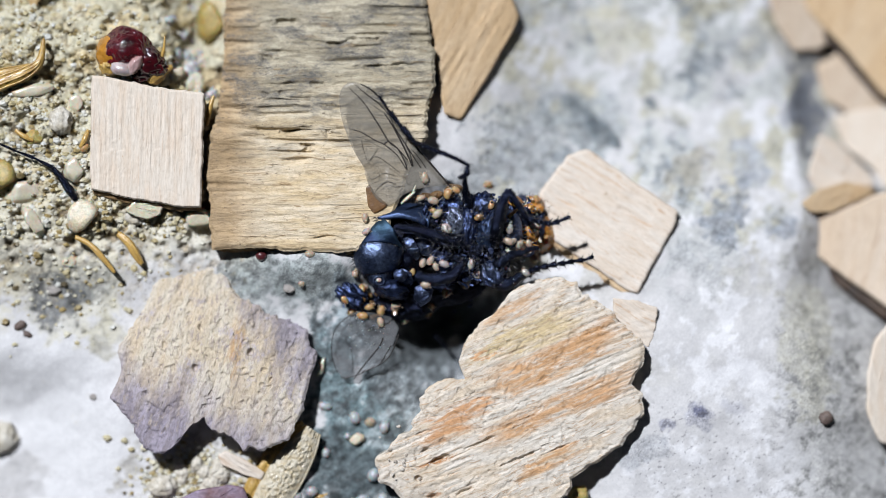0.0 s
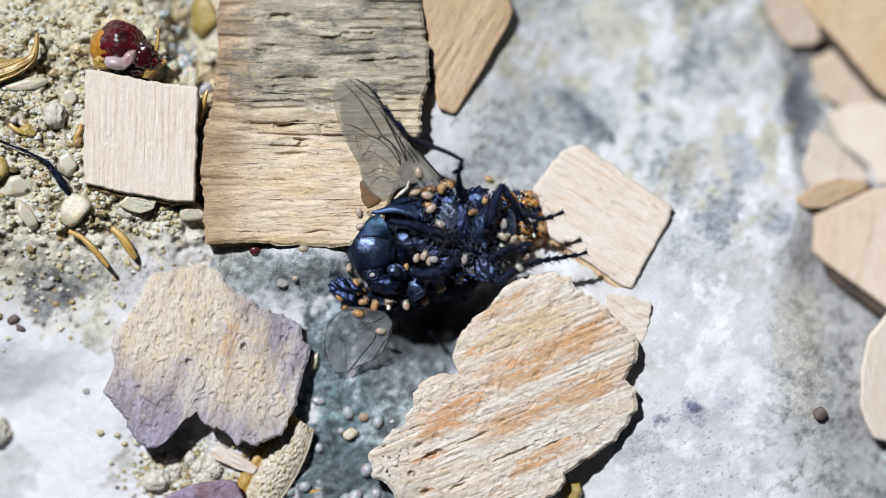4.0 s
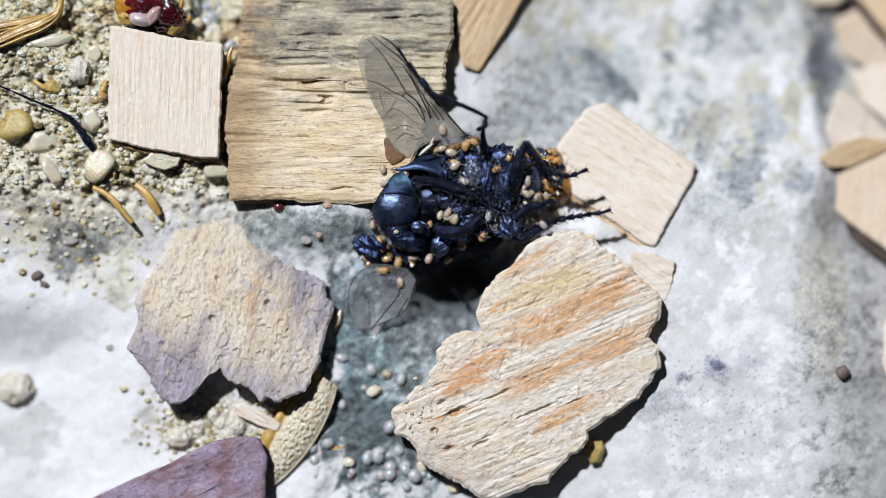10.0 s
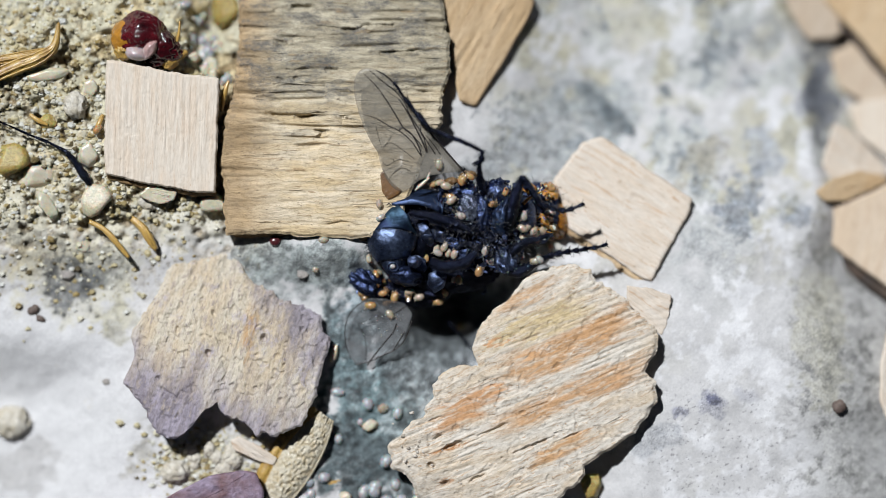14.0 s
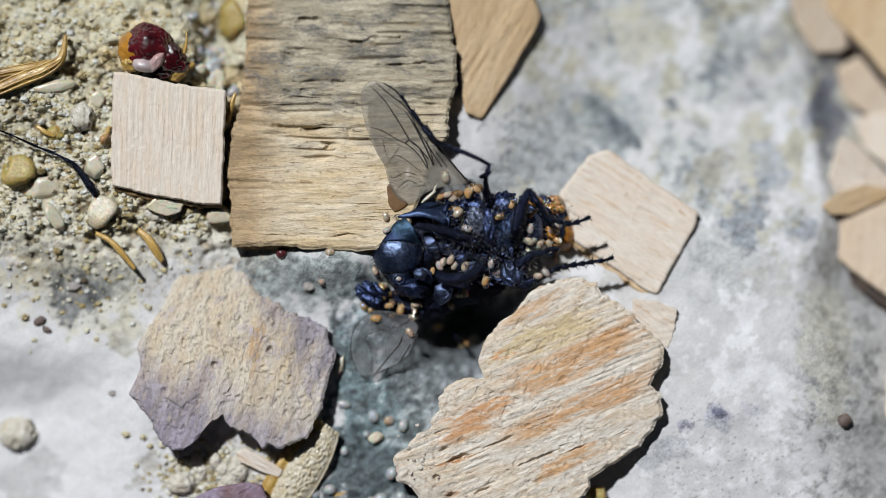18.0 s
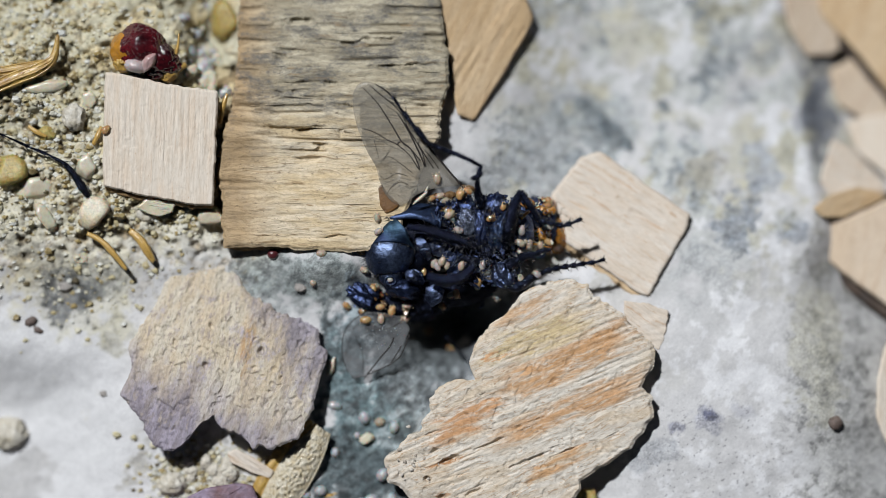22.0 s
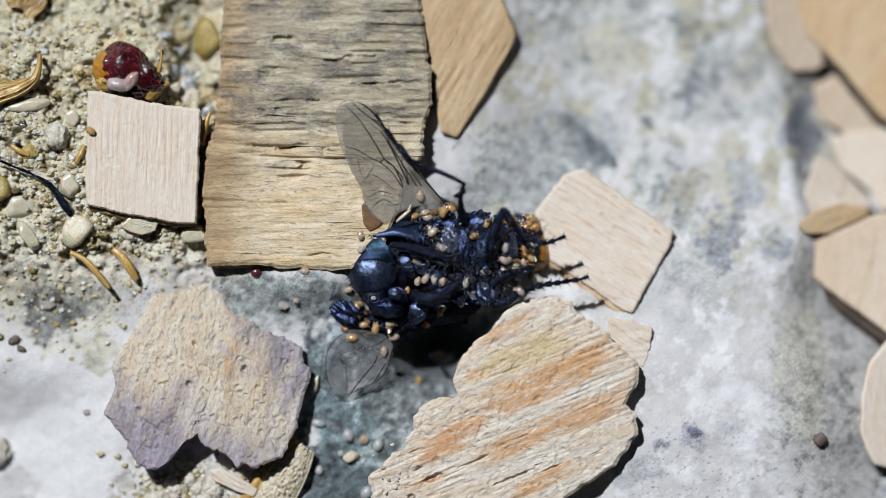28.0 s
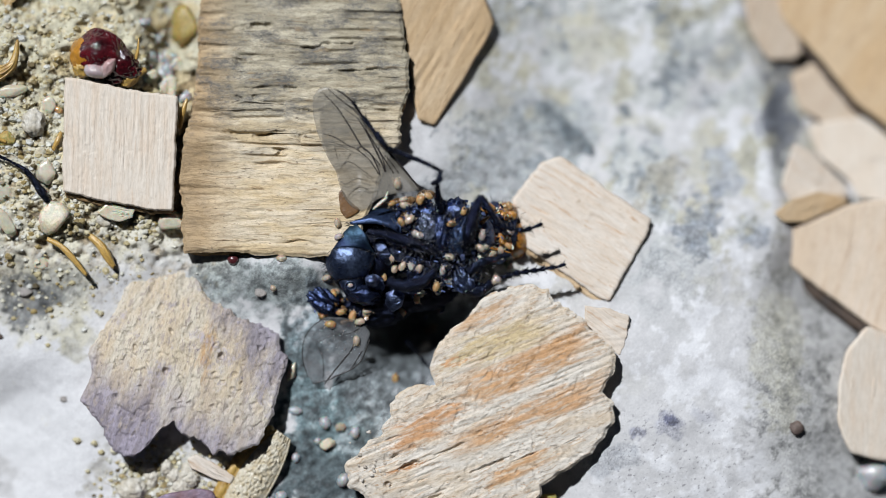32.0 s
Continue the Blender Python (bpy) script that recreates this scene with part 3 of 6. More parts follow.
def build_ground():
    xs, ys = axis(-22.5, 23.0, 0.09, 6000), axis(-14.5, 13.5, 0.09, 6000)
    x, y = np.meshgrid(xs, ys)
    x, y = x.ravel(), y.ravel()
    z = ground_height(x, y)
    n, m = len(xs), len(ys)
    i = np.arange(n - 1)[None, :] + n * np.arange(m - 1)[:, None]
    i = i.ravel()
    quads = np.stack([i, i + 1, i + n + 1, i + n], 1)
    data = mesh("ground", np.column_stack([x, y, z]), quads.tolist(), STONE)
    # stains: pale bloom over blue-grey stone, sand in one corner, lichen greys; some painted shade too
    colour = np.tile(np.array([0.435, 0.43, 0.427]), (len(x), 1))
    wander = fractal(x, y, 2.2, 41, 5, 0.6) - 0.5
    fleck = fractal(x, y, 0.7, 47, 4, 0.65) - 0.5

    grit = fractal(x, y, 0.32, 53, 3, 0.7) - 0.5

    def blot(mask, paint):
        nonlocal colour
        colour = colour * (1 - mask[:, None]) + np.array(paint) * mask[:, None]

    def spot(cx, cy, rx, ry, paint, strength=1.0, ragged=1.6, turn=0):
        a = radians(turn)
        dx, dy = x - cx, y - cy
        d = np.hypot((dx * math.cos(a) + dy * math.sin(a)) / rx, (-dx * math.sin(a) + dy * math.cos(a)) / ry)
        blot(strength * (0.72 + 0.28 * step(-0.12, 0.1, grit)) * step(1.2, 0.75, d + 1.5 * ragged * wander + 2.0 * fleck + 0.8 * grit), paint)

    right = step(0.5, 3.5, x)
    blot(right * (0.12 + 0.6 * step(-3, 3, y)) * step(0.03, 0.13, wander + 0.15 * fleck + 0.012 * (y - 1)), (0.345, 0.358, 0.338))
    blot(right * (0.1 + 0.45 * step(-3, 3, y)) * step(0.0, 0.12, -wander - 0.08 + 0.3 * fleck + 0.006 * (y - 4)), (0.38, 0.365, 0.275))
    blot(right * 0.8 * step(-6, 8, y) * step(0.10, 0.24, wander * 0.9 + 0.6 * fleck), (0.125, 0.145, 0.165))
    cluster = fractal(x, y, 3.2, 71, 3) - 0.5
    blot(right * step(-1, 4, y) * 0.6 * step(0.10, 0.20, 0.55 * cluster + 0.75 * fleck + 0.35 * grit), (0.16, 0.178, 0.195))
    blot(right * step(-4, 3, y) * 0.6 * step(0.04, 0.14, -0.6 * cluster + 0.6 * fleck), (0.36, 0.335, 0.235))
    blot(right * 0.8 * step(0.06, 0.14, -0.5 * cluster - 0.8 * fleck + 0.2 * grit), (0.54, 0.54, 0.545))
    blot(step(15.0, 17.5, x + 1.5 * wander) * step(2, -5, y) * 0.75, (0.285, 0.283, 0.272))
    blot(step(14.0, 16.5, x + 1.5 * wander) * step(3, -2, y) * 0.7 * step(0.04, 0.14, fleck + 0.4 * grit), (0.13, 0.13, 0.125))
    spot(16.80, -4.65, 1.2, 3.0, (0.30, 0.29, 0.235), 0.7)
    spot(6.99, 5.94, 1.5, 1.1, (0.22, 0.24, 0.245), 0.85)
    for u, v, r in ((6.59, 6.20, 0.45), (7.30, 5.49, 0.5), (6.93, 5.75, 0.35), (9.61, 6.86, 0.3), (5.94, 6.86, 0.35), (7.91, 5.02, 0.3)):
        spot(u, v, r, r * 0.7, (0.07, 0.085, 0.095), 0.9, 2.0, -35)
    spot(5.67, 6.99, 0.8, 0.6, (0.2, 0.22, 0.225), 0.5)
    spot(12.96, 1.20, 1.1, 1.7, (0.15, 0.17, 0.195), 0.9)
    spot(14.34, 3.97, 0.9, 0.8, (0.248, 0.267, 0.291), 0.8)
    spot(11.26, 3.55, 1.3, 0.9, (0.25, 0.235, 0.19), 0.9, 1.0, 50)
    spot(8.08, 10.06, 1.8, 1.0, (0.341, 0.322, 0.236), 0.6)
    spot(11.60, -7.64, 0.8, 0.5, (0.20, 0.205, 0.25), 0.7, 1.6)
    spot(11.80, -7.46, 0.32, 0.26, (0.06, 0.065, 0.12), 0.95, 0.6)
    spot(10.30, -8.03, 0.5, 0.3, (0.17, 0.175, 0.23), 0.9, 0.9)
    spot(13.42, -7.25, 0.6, 0.25, (0.22, 0.22, 0.26), 0.4, 1.4)
    spot(9.00, -9.07, 1.0, 0.6, (0.217, 0.229, 0.248), 0.6)
    spot(3.03, 3.95, 3.0, 1.8, (0.211, 0.229, 0.236), 0.8)
    # next two: shade of the gap before the right-hand chips, painted on
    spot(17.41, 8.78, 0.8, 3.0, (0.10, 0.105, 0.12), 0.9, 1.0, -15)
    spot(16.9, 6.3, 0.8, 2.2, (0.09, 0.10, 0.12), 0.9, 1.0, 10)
    spot(15.7, 1.0, 0.9, 0.5, (0.17, 0.19, 0.22), 0.8, 1.4)
    # blue-grey stone in the groove and under the fly
    spot(-2.70, -7.25, 3.4, 6.5, (0.15, 0.18, 0.187), 0.95, 0.3)
    spot(0.16, -5.69, 1.7, 1.6, (0.15, 0.165, 0.175), 0.95, 0.2)
    spot(-1.14, -3.09, 4.2, 3.6, (0.186, 0.205, 0.211), 0.95, 0.4)
    spot(-7.38, -1.53, 3.4, 1.8, (0.235, 0.258, 0.255), 0.9, 0.5)
    spot(-6.34, -1.27, 2.9, 1.5, (0.205, 0.228, 0.222), 0.9, 1.2)
    spot(-3.74, -4.13, 2.0, 3.0, (0.161, 0.192, 0.205), 0.95, 0.9)
    spot(-4.29, -8.34, 1.9, 4.6, (0.085, 0.122, 0.13), 0.97, 0.9)
    spot(-3.50, -10.69, 2.6, 1.6, (0.05, 0.065, 0.07), 0.9, 1.6)
    # next two: the fly's shadow painted darker into the stone
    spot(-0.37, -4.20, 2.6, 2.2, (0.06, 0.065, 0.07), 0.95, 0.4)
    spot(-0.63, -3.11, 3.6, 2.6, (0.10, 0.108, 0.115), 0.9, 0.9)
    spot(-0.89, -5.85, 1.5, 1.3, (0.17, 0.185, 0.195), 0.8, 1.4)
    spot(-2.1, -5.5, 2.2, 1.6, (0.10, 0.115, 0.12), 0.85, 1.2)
    # sand and soil
    white = step(-2.0, -4.5, y + 0.3 * wander) * step(-6, -8, x)
    blot(white * 0.95, (0.515, 0.512, 0.51))
    spot(-17.00, 8.35, 5.8, 8.0, (0.38, 0.345, 0.235), 0.92, 1.0)
    spot(-18.82, 2.89, 4.2, 4.4, (0.49, 0.45, 0.335), 0.85, 1.6)
    spot(-12.06, 9.91, 1.5, 3.0, (0.26, 0.267, 0.236), 0.85, 1.0)
    spot(-19.86, -1.27, 1.8, 1.5, (0.43, 0.385, 0.26), 0.9)
    spot(-17.78, -2.05, 3.2, 2.0, (0.46, 0.44, 0.355), 0.85, 1.0)
    spot(-18.17, -2.44, 1.6, 1.2, (0.14, 0.14, 0.13), 0.85, 1.3)
    spot(-16.48, -1.53, 1.1, 0.7, (0.18, 0.185, 0.175), 0.7, 1.4)
    spot(-19.34, 0.03, 1.3, 0.8, (0.17, 0.165, 0.15), 0.7, 1.4)
    spot(-18.10, -2.70, 1.2, 0.9, (0.07, 0.076, 0.085), 0.7, 1.5)
    spot(-18.82, -1.53, 0.6, 0.6, (0.07, 0.075, 0.08), 0.8, 1.6)
    spot(-15.44, -4.13, 0.9, 0.9, (0.31, 0.291, 0.211), 0.7)
    spot(-11.80, -10.11, 2.4, 1.4, (0.298, 0.279, 0.236), 0.8, 1.6)
    spot(-19.60, -10.63, 1.4, 1.2, (0.31, 0.298, 0.285), 0.6)
    left_fleck = step(-7.5, -9.5, x) * step(-2.5, 0.5, y) * step(-0.03, 0.04, 0.8 * fleck + 0.4 * wander + 0.7 * grit)
    sand_side = step(-7.5, -9.5, x) * step(-2.5, 0.5, y)
    sand_side = sand_side * step(-2.0, 1.0, y)
    blot(0.75 * sand_side, (0.485, 0.46, 0.365))
    blot(0.7 * sand_side * step(3.5, 7.0, y), (0.40, 0.375, 0.26))
    blot(0.6 * sand_side * step(1.0, 4.0, y) * step(0.02, 0.14, -wander + 0.3 * fleck), (0.44, 0.34, 0.165))
    # the sunken pits again: brown soil with their shade painted in
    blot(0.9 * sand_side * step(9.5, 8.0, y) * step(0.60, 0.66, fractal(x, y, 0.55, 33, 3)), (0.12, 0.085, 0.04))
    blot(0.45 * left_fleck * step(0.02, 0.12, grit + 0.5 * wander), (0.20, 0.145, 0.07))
    blot(0.6 * step(-7.5, -9.5, x) * step(-4.5, -1.5, y) * step(0.13, 0.2, grit + 0.5 * fleck), (0.09, 0.075, 0.05))
    # away from the fly the stone is evenly weathered
    away = step(25, 40, np.hypot(x, 1.3 * y))
    broad = fractal(x, y, 14, 61, 5, 0.6)
    even = np.array([0.24, 0.25, 0.25]) + np.outer(step(0.35, 0.65, broad), np.array([0.19, 0.18, 0.175]))
    colour = colour * (1 - away[:, None]) + even * away[:, None]
    # fine mottling, strongest where the bare stone shows
    bare = np.clip((0.435 - colour.mean(1)) / 0.25, 0, 1)
    speckle = 1 + bare * (1 - 0.65 * right) * (1.9 * grit + 1.0 * (lattice(x, y, 0.19, 57) - 0.5) + 0.8 * fleck)
    colour = colour * np.clip(speckle, 0.35, 1.9)[:, None]
    specks = 0.1 + 0.8 * step(4.5, 2.0, np.hypot((x - 12) / 1.3, y + 10)) + 0.5 * step(4.0, 2.0, np.hypot(x + 16, y + 1)) + 0.5 * step(-2, -5, x) * step(-9, -3, x) * step(3, -3, y)
    specks = np.clip(specks, 0, 1)
    layer = data.color_attributes.new("stain", "FLOAT_COLOR", "POINT")
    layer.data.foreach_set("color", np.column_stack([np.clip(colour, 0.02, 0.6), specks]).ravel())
    ob = tagged(new("ground", data), "weathered pale stone with blue-grey stains and sandy soil", "ground", kind="structure")
    return ob


build_ground()


def rest(x, y):
    return float(ground_height(np.array([x]), np.array([y]))[0])


def plane(x0, y0, z0, sx, sy, arch=0.0, reach=5.0):
    """A sloping top, arched by so much over that reach."""
    return lambda x, y: z0 + sx * (x - x0) + sy * (y - y0) - arch * (((x - x0) ** 2 + (y - y0) ** 2) / reach ** 2)


def lying(x0, y0, lift, reach=2.5):
    """The sloping top of a chip that lies on the ground."""
    sx = (rest(x0 + reach, y0) - rest(x0 - reach, y0)) / (2 * reach)
    sy = (rest(x0, y0 + reach) - rest(x0, y0 - reach)) / (2 * reach)
    mean = (rest(x0 + reach, y0) + rest(x0 - reach, y0) + rest(x0, y0 + reach) + rest(x0, y0 - reach)) / 4
    return plane(x0, y0, mean + lift, 0.4 * sx, 0.4 * sy)


def fibres(ob, verts, turn, count, longest, mat, seed, thick=0.07):
    """Raised splinters that lie along the grain on a chip's top."""
    rng = random.Random(seed)
    way = np.array([math.cos(radians(turn)), math.sin(radians(turn))])
    flat = verts[:, :2]
    for _ in range(count):
        start = flat[rng.randrange(len(flat))]
        lean = way + np.array([rng.gauss(0, 0.04), rng.gauss(0, 0.04)])
        length = longest * rng.uniform(0.25, 1.0)
        line = []
        for k in range(5):
            p = start + lean * length * k / 4
            d = np.hypot(*(flat - p).T)
            n = int(np.argmin(d))
            if d[n] > 0.2:
                break
            line.append((p[0], p[1], verts[n, 2] + 0.01))
        if len(line) >= 3:
            r = rng.uniform(0.35, 1.0) * thick
            part("fibre", tube(line, [r * 0.3] + [r] * (len(line) - 2) + [r * 0.2], 6, 2, 0.1, rng.random()), mat, ob)


def chip(outline, top, thick, mat, label, name="wood_chip", category="wood chip", fibre=(9, 1.6, 0.03), under=None, **shape):
    pts = np.array(outline)
    cx, cy = pts.mean(0)
    z = top if not callable(top) else float(top(cx, cy))
    made = slab(outline, top, thick, **shape)
    ob = solid(name, made, mat, (cx, cy, z - thick), label, category, "wood chips on the stone")
    if fibre:
        n = shape["sides"] * (shape["rings"] - 3)
        fibres(ob, made[0][:n], shape["turn"], fibre[0], fibre[1], mat, shape["seed"], *fibre[2:])
    if under:
        # a darker layer that peeps out below the edge: shift, drop, material; black ones paint the gap's shade
        (dx, dy), drop, paint = under
        mid = pts.mean(0)
        low = [tuple(mid + (p - mid) * 0.985 + np.array([dx, dy])) for p in pts]
        lower = (lambda x, y: top(x, y) - drop) if callable(top) else top - drop
        part("underside", slab(low, lower, thick - drop, shape["turn"], 0.05, 0.3, 2.0, 0.12, shape["seed"] + 90, 200, 14), paint, ob, "brown underside layer, black where it stands for shade")
    return ob


# ---- wood chips ----
chip([(-9.88, 13.15), (-10.09, 9.80), (-10.19, 6.97), (-10.60, 5.43), (-10.86, 3.63), (-10.70, 1.78), (-10.52, -0.03), (-8.85, 0.03), (-6.79, -0.05), (-4.73, -0.18), (-3.40, -0.13), (-2.42, 1.06), (-1.85, 2.86), (-1.18, 4.61), (-0.72, 5.07), (-0.82, 5.82), (-0.31, 7.49), (-0.41, 9.03), (-0.72, 10.83), (-0.93, 13.15)],
     plane(-5.5, 4.0, 1.35, 0.02, -0.07, 0.25, 6), 2.6, WOOD_OLD, "thick weathered wood chip, grey above and tan below, with ridged grain",
     turn=0, relief=0.12, across=0.45, along=3.6, jag=0.16, seed=1, sides=620, rings=150, undercut=0.25, cracks=0.19, fibre=(44, 2.4, 0.04), smooth_side=(1.5, 4.5),
     ledges=((-7.16, 5.58, 3.55, 0.1, 0.3), (-6.52, 4.84, 1.66, 0.16, 0.4), (-6.42, 7.63, 3.85, 0.07, 0.22), (-4.51, 9.53, 4.83, 0.08, 0.2), (-7.62, 10.33, 2.27, 0.16, 0.22), (-8.02, 9.0, 1.28, 0.14, 0.3), (-5.01, 5.19, 1.66, 0.09, 0.26), (-7.45, 7.28, 2.87, 0.08, 0.22), (-2.62, 8.37, 4.08, 0.06, 0.2), (-1.92, 6.64, 2.71, 0.06, 0.2), (-5.55, 6.61, 3.32, 0.06, 0.2), (-7.16, 0.5, 6.64, 0.05, 0.12)), under=((-0.02, -0.2), 0.5, WOOD_UNDER))
chip([(-16.04, 7.93), (-14.69, 7.75), (-13.15, 7.44), (-11.72, 7.26), (-10.87, 7.15), (-10.90, 5.45), (-11.00, 3.64), (-11.05, 1.91), (-11.98, 1.89), (-12.89, 2.04), (-13.48, 2.14), (-14.36, 2.30), (-15.08, 2.48), (-16.12, 2.69), (-16.12, 4.42), (-16.09, 6.22)],
     plane(-13.5, 5, 1.55, 0.02, 0.01), 1.1, WOOD_PALE, "small square chip of pale pinkish wood with fine grain",
     turn=88, relief=0.03, across=0.16, along=3, jag=0.08, seed=2, sides=440, rings=80, pits=0.012, fibre=None, under=((0.05, -0.22), 0.35, WOOD_UNDER))
chip([(-15.04, -7.03), (-15.17, -6.61), (-14.97, -5.92), (-14.77, -4.55), (-14.39, -3.69), (-13.79, -2.66), (-13.38, -1.46), (-12.95, -1.11), (-12.1, -0.85), (-11.41, -0.96), (-10.73, -0.92), (-9.95, -1.09), (-9.69, -1.69), (-9.17, -2.31), (-8.66, -2.48), (-8.14, -2.99), (-7.29, -3.09), (-6.68, -3.32), (-6.12, -3.8), (-5.9, -4.65), (-5.91, -4.95), (-6.11, -5.99), (-6.43, -7.15), (-6.74, -7.93), (-7.12, -8.58), (-7.45, -8.84), (-7.89, -9.23), (-8.4, -9.36), (-8.59, -9.06), (-8.8, -9.03), (-9.1, -9.27), (-9.31, -8.91), (-9.63, -8.65), (-9.96, -8.47), (-10.22, -8.35), (-10.56, -8.25), (-10.77, -7.99), (-10.87, -7.63), (-11.18, -7.94), (-11.59, -8.15), (-11.95, -8.62), (-12.21, -9.01), (-12.62, -9.32), (-13.19, -9.2), (-13.7, -9.02), (-13.97, -8.64), (-14.18, -8.12)],
     plane(-9.8, -4.6, 1.15, -0.02, -0.2, 0.25, 4), 0.8, BARK, "curled flake of cream and lilac bark with a ragged edge", "bark_flake", "bark",
     turn=74, relief=0.05, across=0.45, along=1.4, jag=0.24, seed=3, sides=600, rings=110, pits=0.075, cracks=0.012, fibre=(8, 0.7, 0.025),
     cavities=((-11.09, -3.57, 0.14, 0.10, 0.3), (-8.78, -4.71, 0.16, 0.12, 0.35), (-11.31, -5.48, 0.14, 0.12, 0.3), (-8.33, -3.65, 0.1, 0.08, 0.2), (-9.14, -5.57, 0.2, 0.1, 0.25), (-7.08, -4.36, 0.12, 0.1, 0.25), (-12.77, -4.41, 0.16, 0.08, 0.2), (-7.84, -5.92, 0.14, 0.08, 0.2), (-10.2, -2.6, 0.12, 0.1, 0.2), (-13.6, -6.6, 0.12, 0.1, 0.2)))
chip([(5.17, -1.21), (6.02, -1.47), (6.33, -2.08), (7.57, -2.65), (8.39, -3.45), (9.1, -4.3), (9.17, -5.31), (8.53, -6.17), (9.17, -6.47), (9.18, -7.37), (9.05, -7.76), (8.72, -8.28), (8.41, -8.79), (7.64, -9.31), (7.0, -9.7), (6.36, -10.09), (5.98, -10.48), (5.85, -11.0), (5.08, -11.65), (4.57, -12.22), (4.06, -12.81), (3.29, -13.07), (2.51, -13.34), (1.87, -13.67), (1.23, -13.6), (0.32, -13.27), (-0.19, -12.91), (-0.58, -12.66), (-1.23, -12.4), (-1.74, -12.07), (-2.08, -11.56), (-2.19, -11.04), (-2.52, -10.87), (-2.91, -10.53), (-3.04, -10.15), (-2.97, -9.43), (-2.53, -9.17), (-2.41, -8.86), (-2.02, -8.47), (-1.51, -8.34), (-1.43, -7.77), (-1.07, -7.43), (-1.08, -6.92), (-0.74, -6.53), (-0.23, -6.14), (0.41, -5.95), (0.98, -5.87), (0.87, -5.62), (0.72, -5.18), (0.92, -4.71), (1.17, -4.2), (1.38, -3.68), (1.81, -3.29), (2.45, -2.77), (3.11, -1.96), (4.27, -1.39)],
     plane(4, -7, 1.75, 0.0, 0.03, 0.25, 6), 1.8, WOOD_STRIPE, "broad cream wood chip striped with orange grain and crumbly ends",
     turn=23, relief=0.025, across=0.35, along=2.6, jag=0.2, seed=4, sides=680, rings=140, undercut=0.2, cracks=0.05, pits=0.045, fibre=(12, 1.6, 0.025),
     cavities=((-0.21, -9.67, 0.45, 0.13, 0.45), (1.72, -8.83, 0.5, 0.06, 0.3), (-0.46, -11.29, 0.25, 0.12, 0.45), (1.08, -11.05, 0.35, 0.08, 0.35), (-0.86, -9.23, 0.2, 0.08, 0.3), (3.4, -9.6, 0.9, 0.06, 0.25), (5.32, -9.07, 0.7, 0.05, 0.2), (-1.88, -10.14, 0.1, 0.1, 0.25), (-2.4, -10.27, 0.1, 0.1, 0.2), (-1.11, -10.52, 0.15, 0.1, 0.3), (0.44, -10.26, 0.2, 0.06, 0.25)))
chip([(4.43, 2.49), (5.21, 3.65), (5.73, 4.30), (6.64, 4.64), (8.71, 3.19), (10.86, 1.74), (10.68, 1.06), (9.88, -0.36), (8.97, -2.02), (8.50, -1.89), (7.15, -0.96), (5.21, 0.29)],
     lying(7.5, 1.5, 0.68, 3.0), 0.8, WOOD_CREAM, "pale cream wood chip lying under the fly's head",
     turn=-32, relief=0.04, jag=0.08, seed=5, sides=240, rings=30, cracks=0.05, fibre=None, under=((-0.18, -0.26), 0.22, WOOD_TAN))
chip([(7.82, -2.26), (8.73, -2.36), (9.84, -2.70), (9.71, -3.87), (9.45, -4.60), (8.73, -4.13), (7.90, -3.35)],
     plane(8.8, -3.5, rest(9.2, -3.5) + 0.16, -0.02, 0.0), 0.7, WOOD_CREAM, "little pale wood chip tucked under a larger one",
     turn=10, relief=0.05, jag=0.1, seed=6, sides=120, rings=20, fibre=None)
chip([(-1.27, 13.29), (2.50, 13.29), (3.15, 11.73), (3.56, 10.79), (3.09, 9.85), (2.50, 8.74), (1.59, 7.18), (0.83, 5.93), (0.05, 6.16), (-0.26, 8.09), (-0.68, 10.43)],
     plane(0.4, 6.1, 0.0, -0.27, -0.05), 0.6, WOOD_TAN, "tan wood chip with a pointed end",
     turn=60, relief=0.05, jag=0.04, seed=7, sides=200, rings=26)
chip([(15.10, 13.10), (17.50, 13.10), (18.30, 11.23), (18.62, 10.11), (17.63, 9.31), (16.48, 9.25), (15.52, 10.69)],
     lying(16.8, 11.0, 0.75, 1.2), 0.9, WOOD_PEACH, "peach-coloured wood chip low on the stone's flank", turn=70, relief=0.02, jag=0.05, seed=8, sides=120, rings=16)
chip([(16.66, 13.29), (23.25, 13.29), (23.25, 5.33), (20.59, 7.32), (19.00, 9.18), (18.20, 10.06), (17.14, 11.17)],
     lying(19.5, 9.5, 1.7, 1.2), 1.2, WOOD_TAN, "large tan wood chip overlapping its neighbours", under=((-0.28, -0.22), 0.4, GAP_SHADE), turn=35, relief=0.02, jag=0.05, seed=9, sides=160, rings=20)
chip([(17.53, 8.63), (18.87, 9.38), (19.94, 8.31), (21.41, 6.97), (21.27, 6.04), (19.13, 6.31), (17.93, 7.11)],
     lying(19.0, 7.5, 0.8, 1.2), 0.8, WOOD_PEACH, "small peach wood chip with rounded corners", turn=20, relief=0.02, jag=0.06, seed=10, sides=120, rings=16)
chip([(18.31, 6.30), (20.72, 6.70), (23.92, 6.43), (23.92, 2.16), (20.72, 2.83), (20.18, 3.76), (18.85, 4.78)],
     lying(20.0, 4.5, 0.7, 1.2), 0.8, WOOD_PALE, "pale pinkish wood chip under others", turn=10, relief=0.02, jag=0.05, seed=12, sides=120, rings=16)
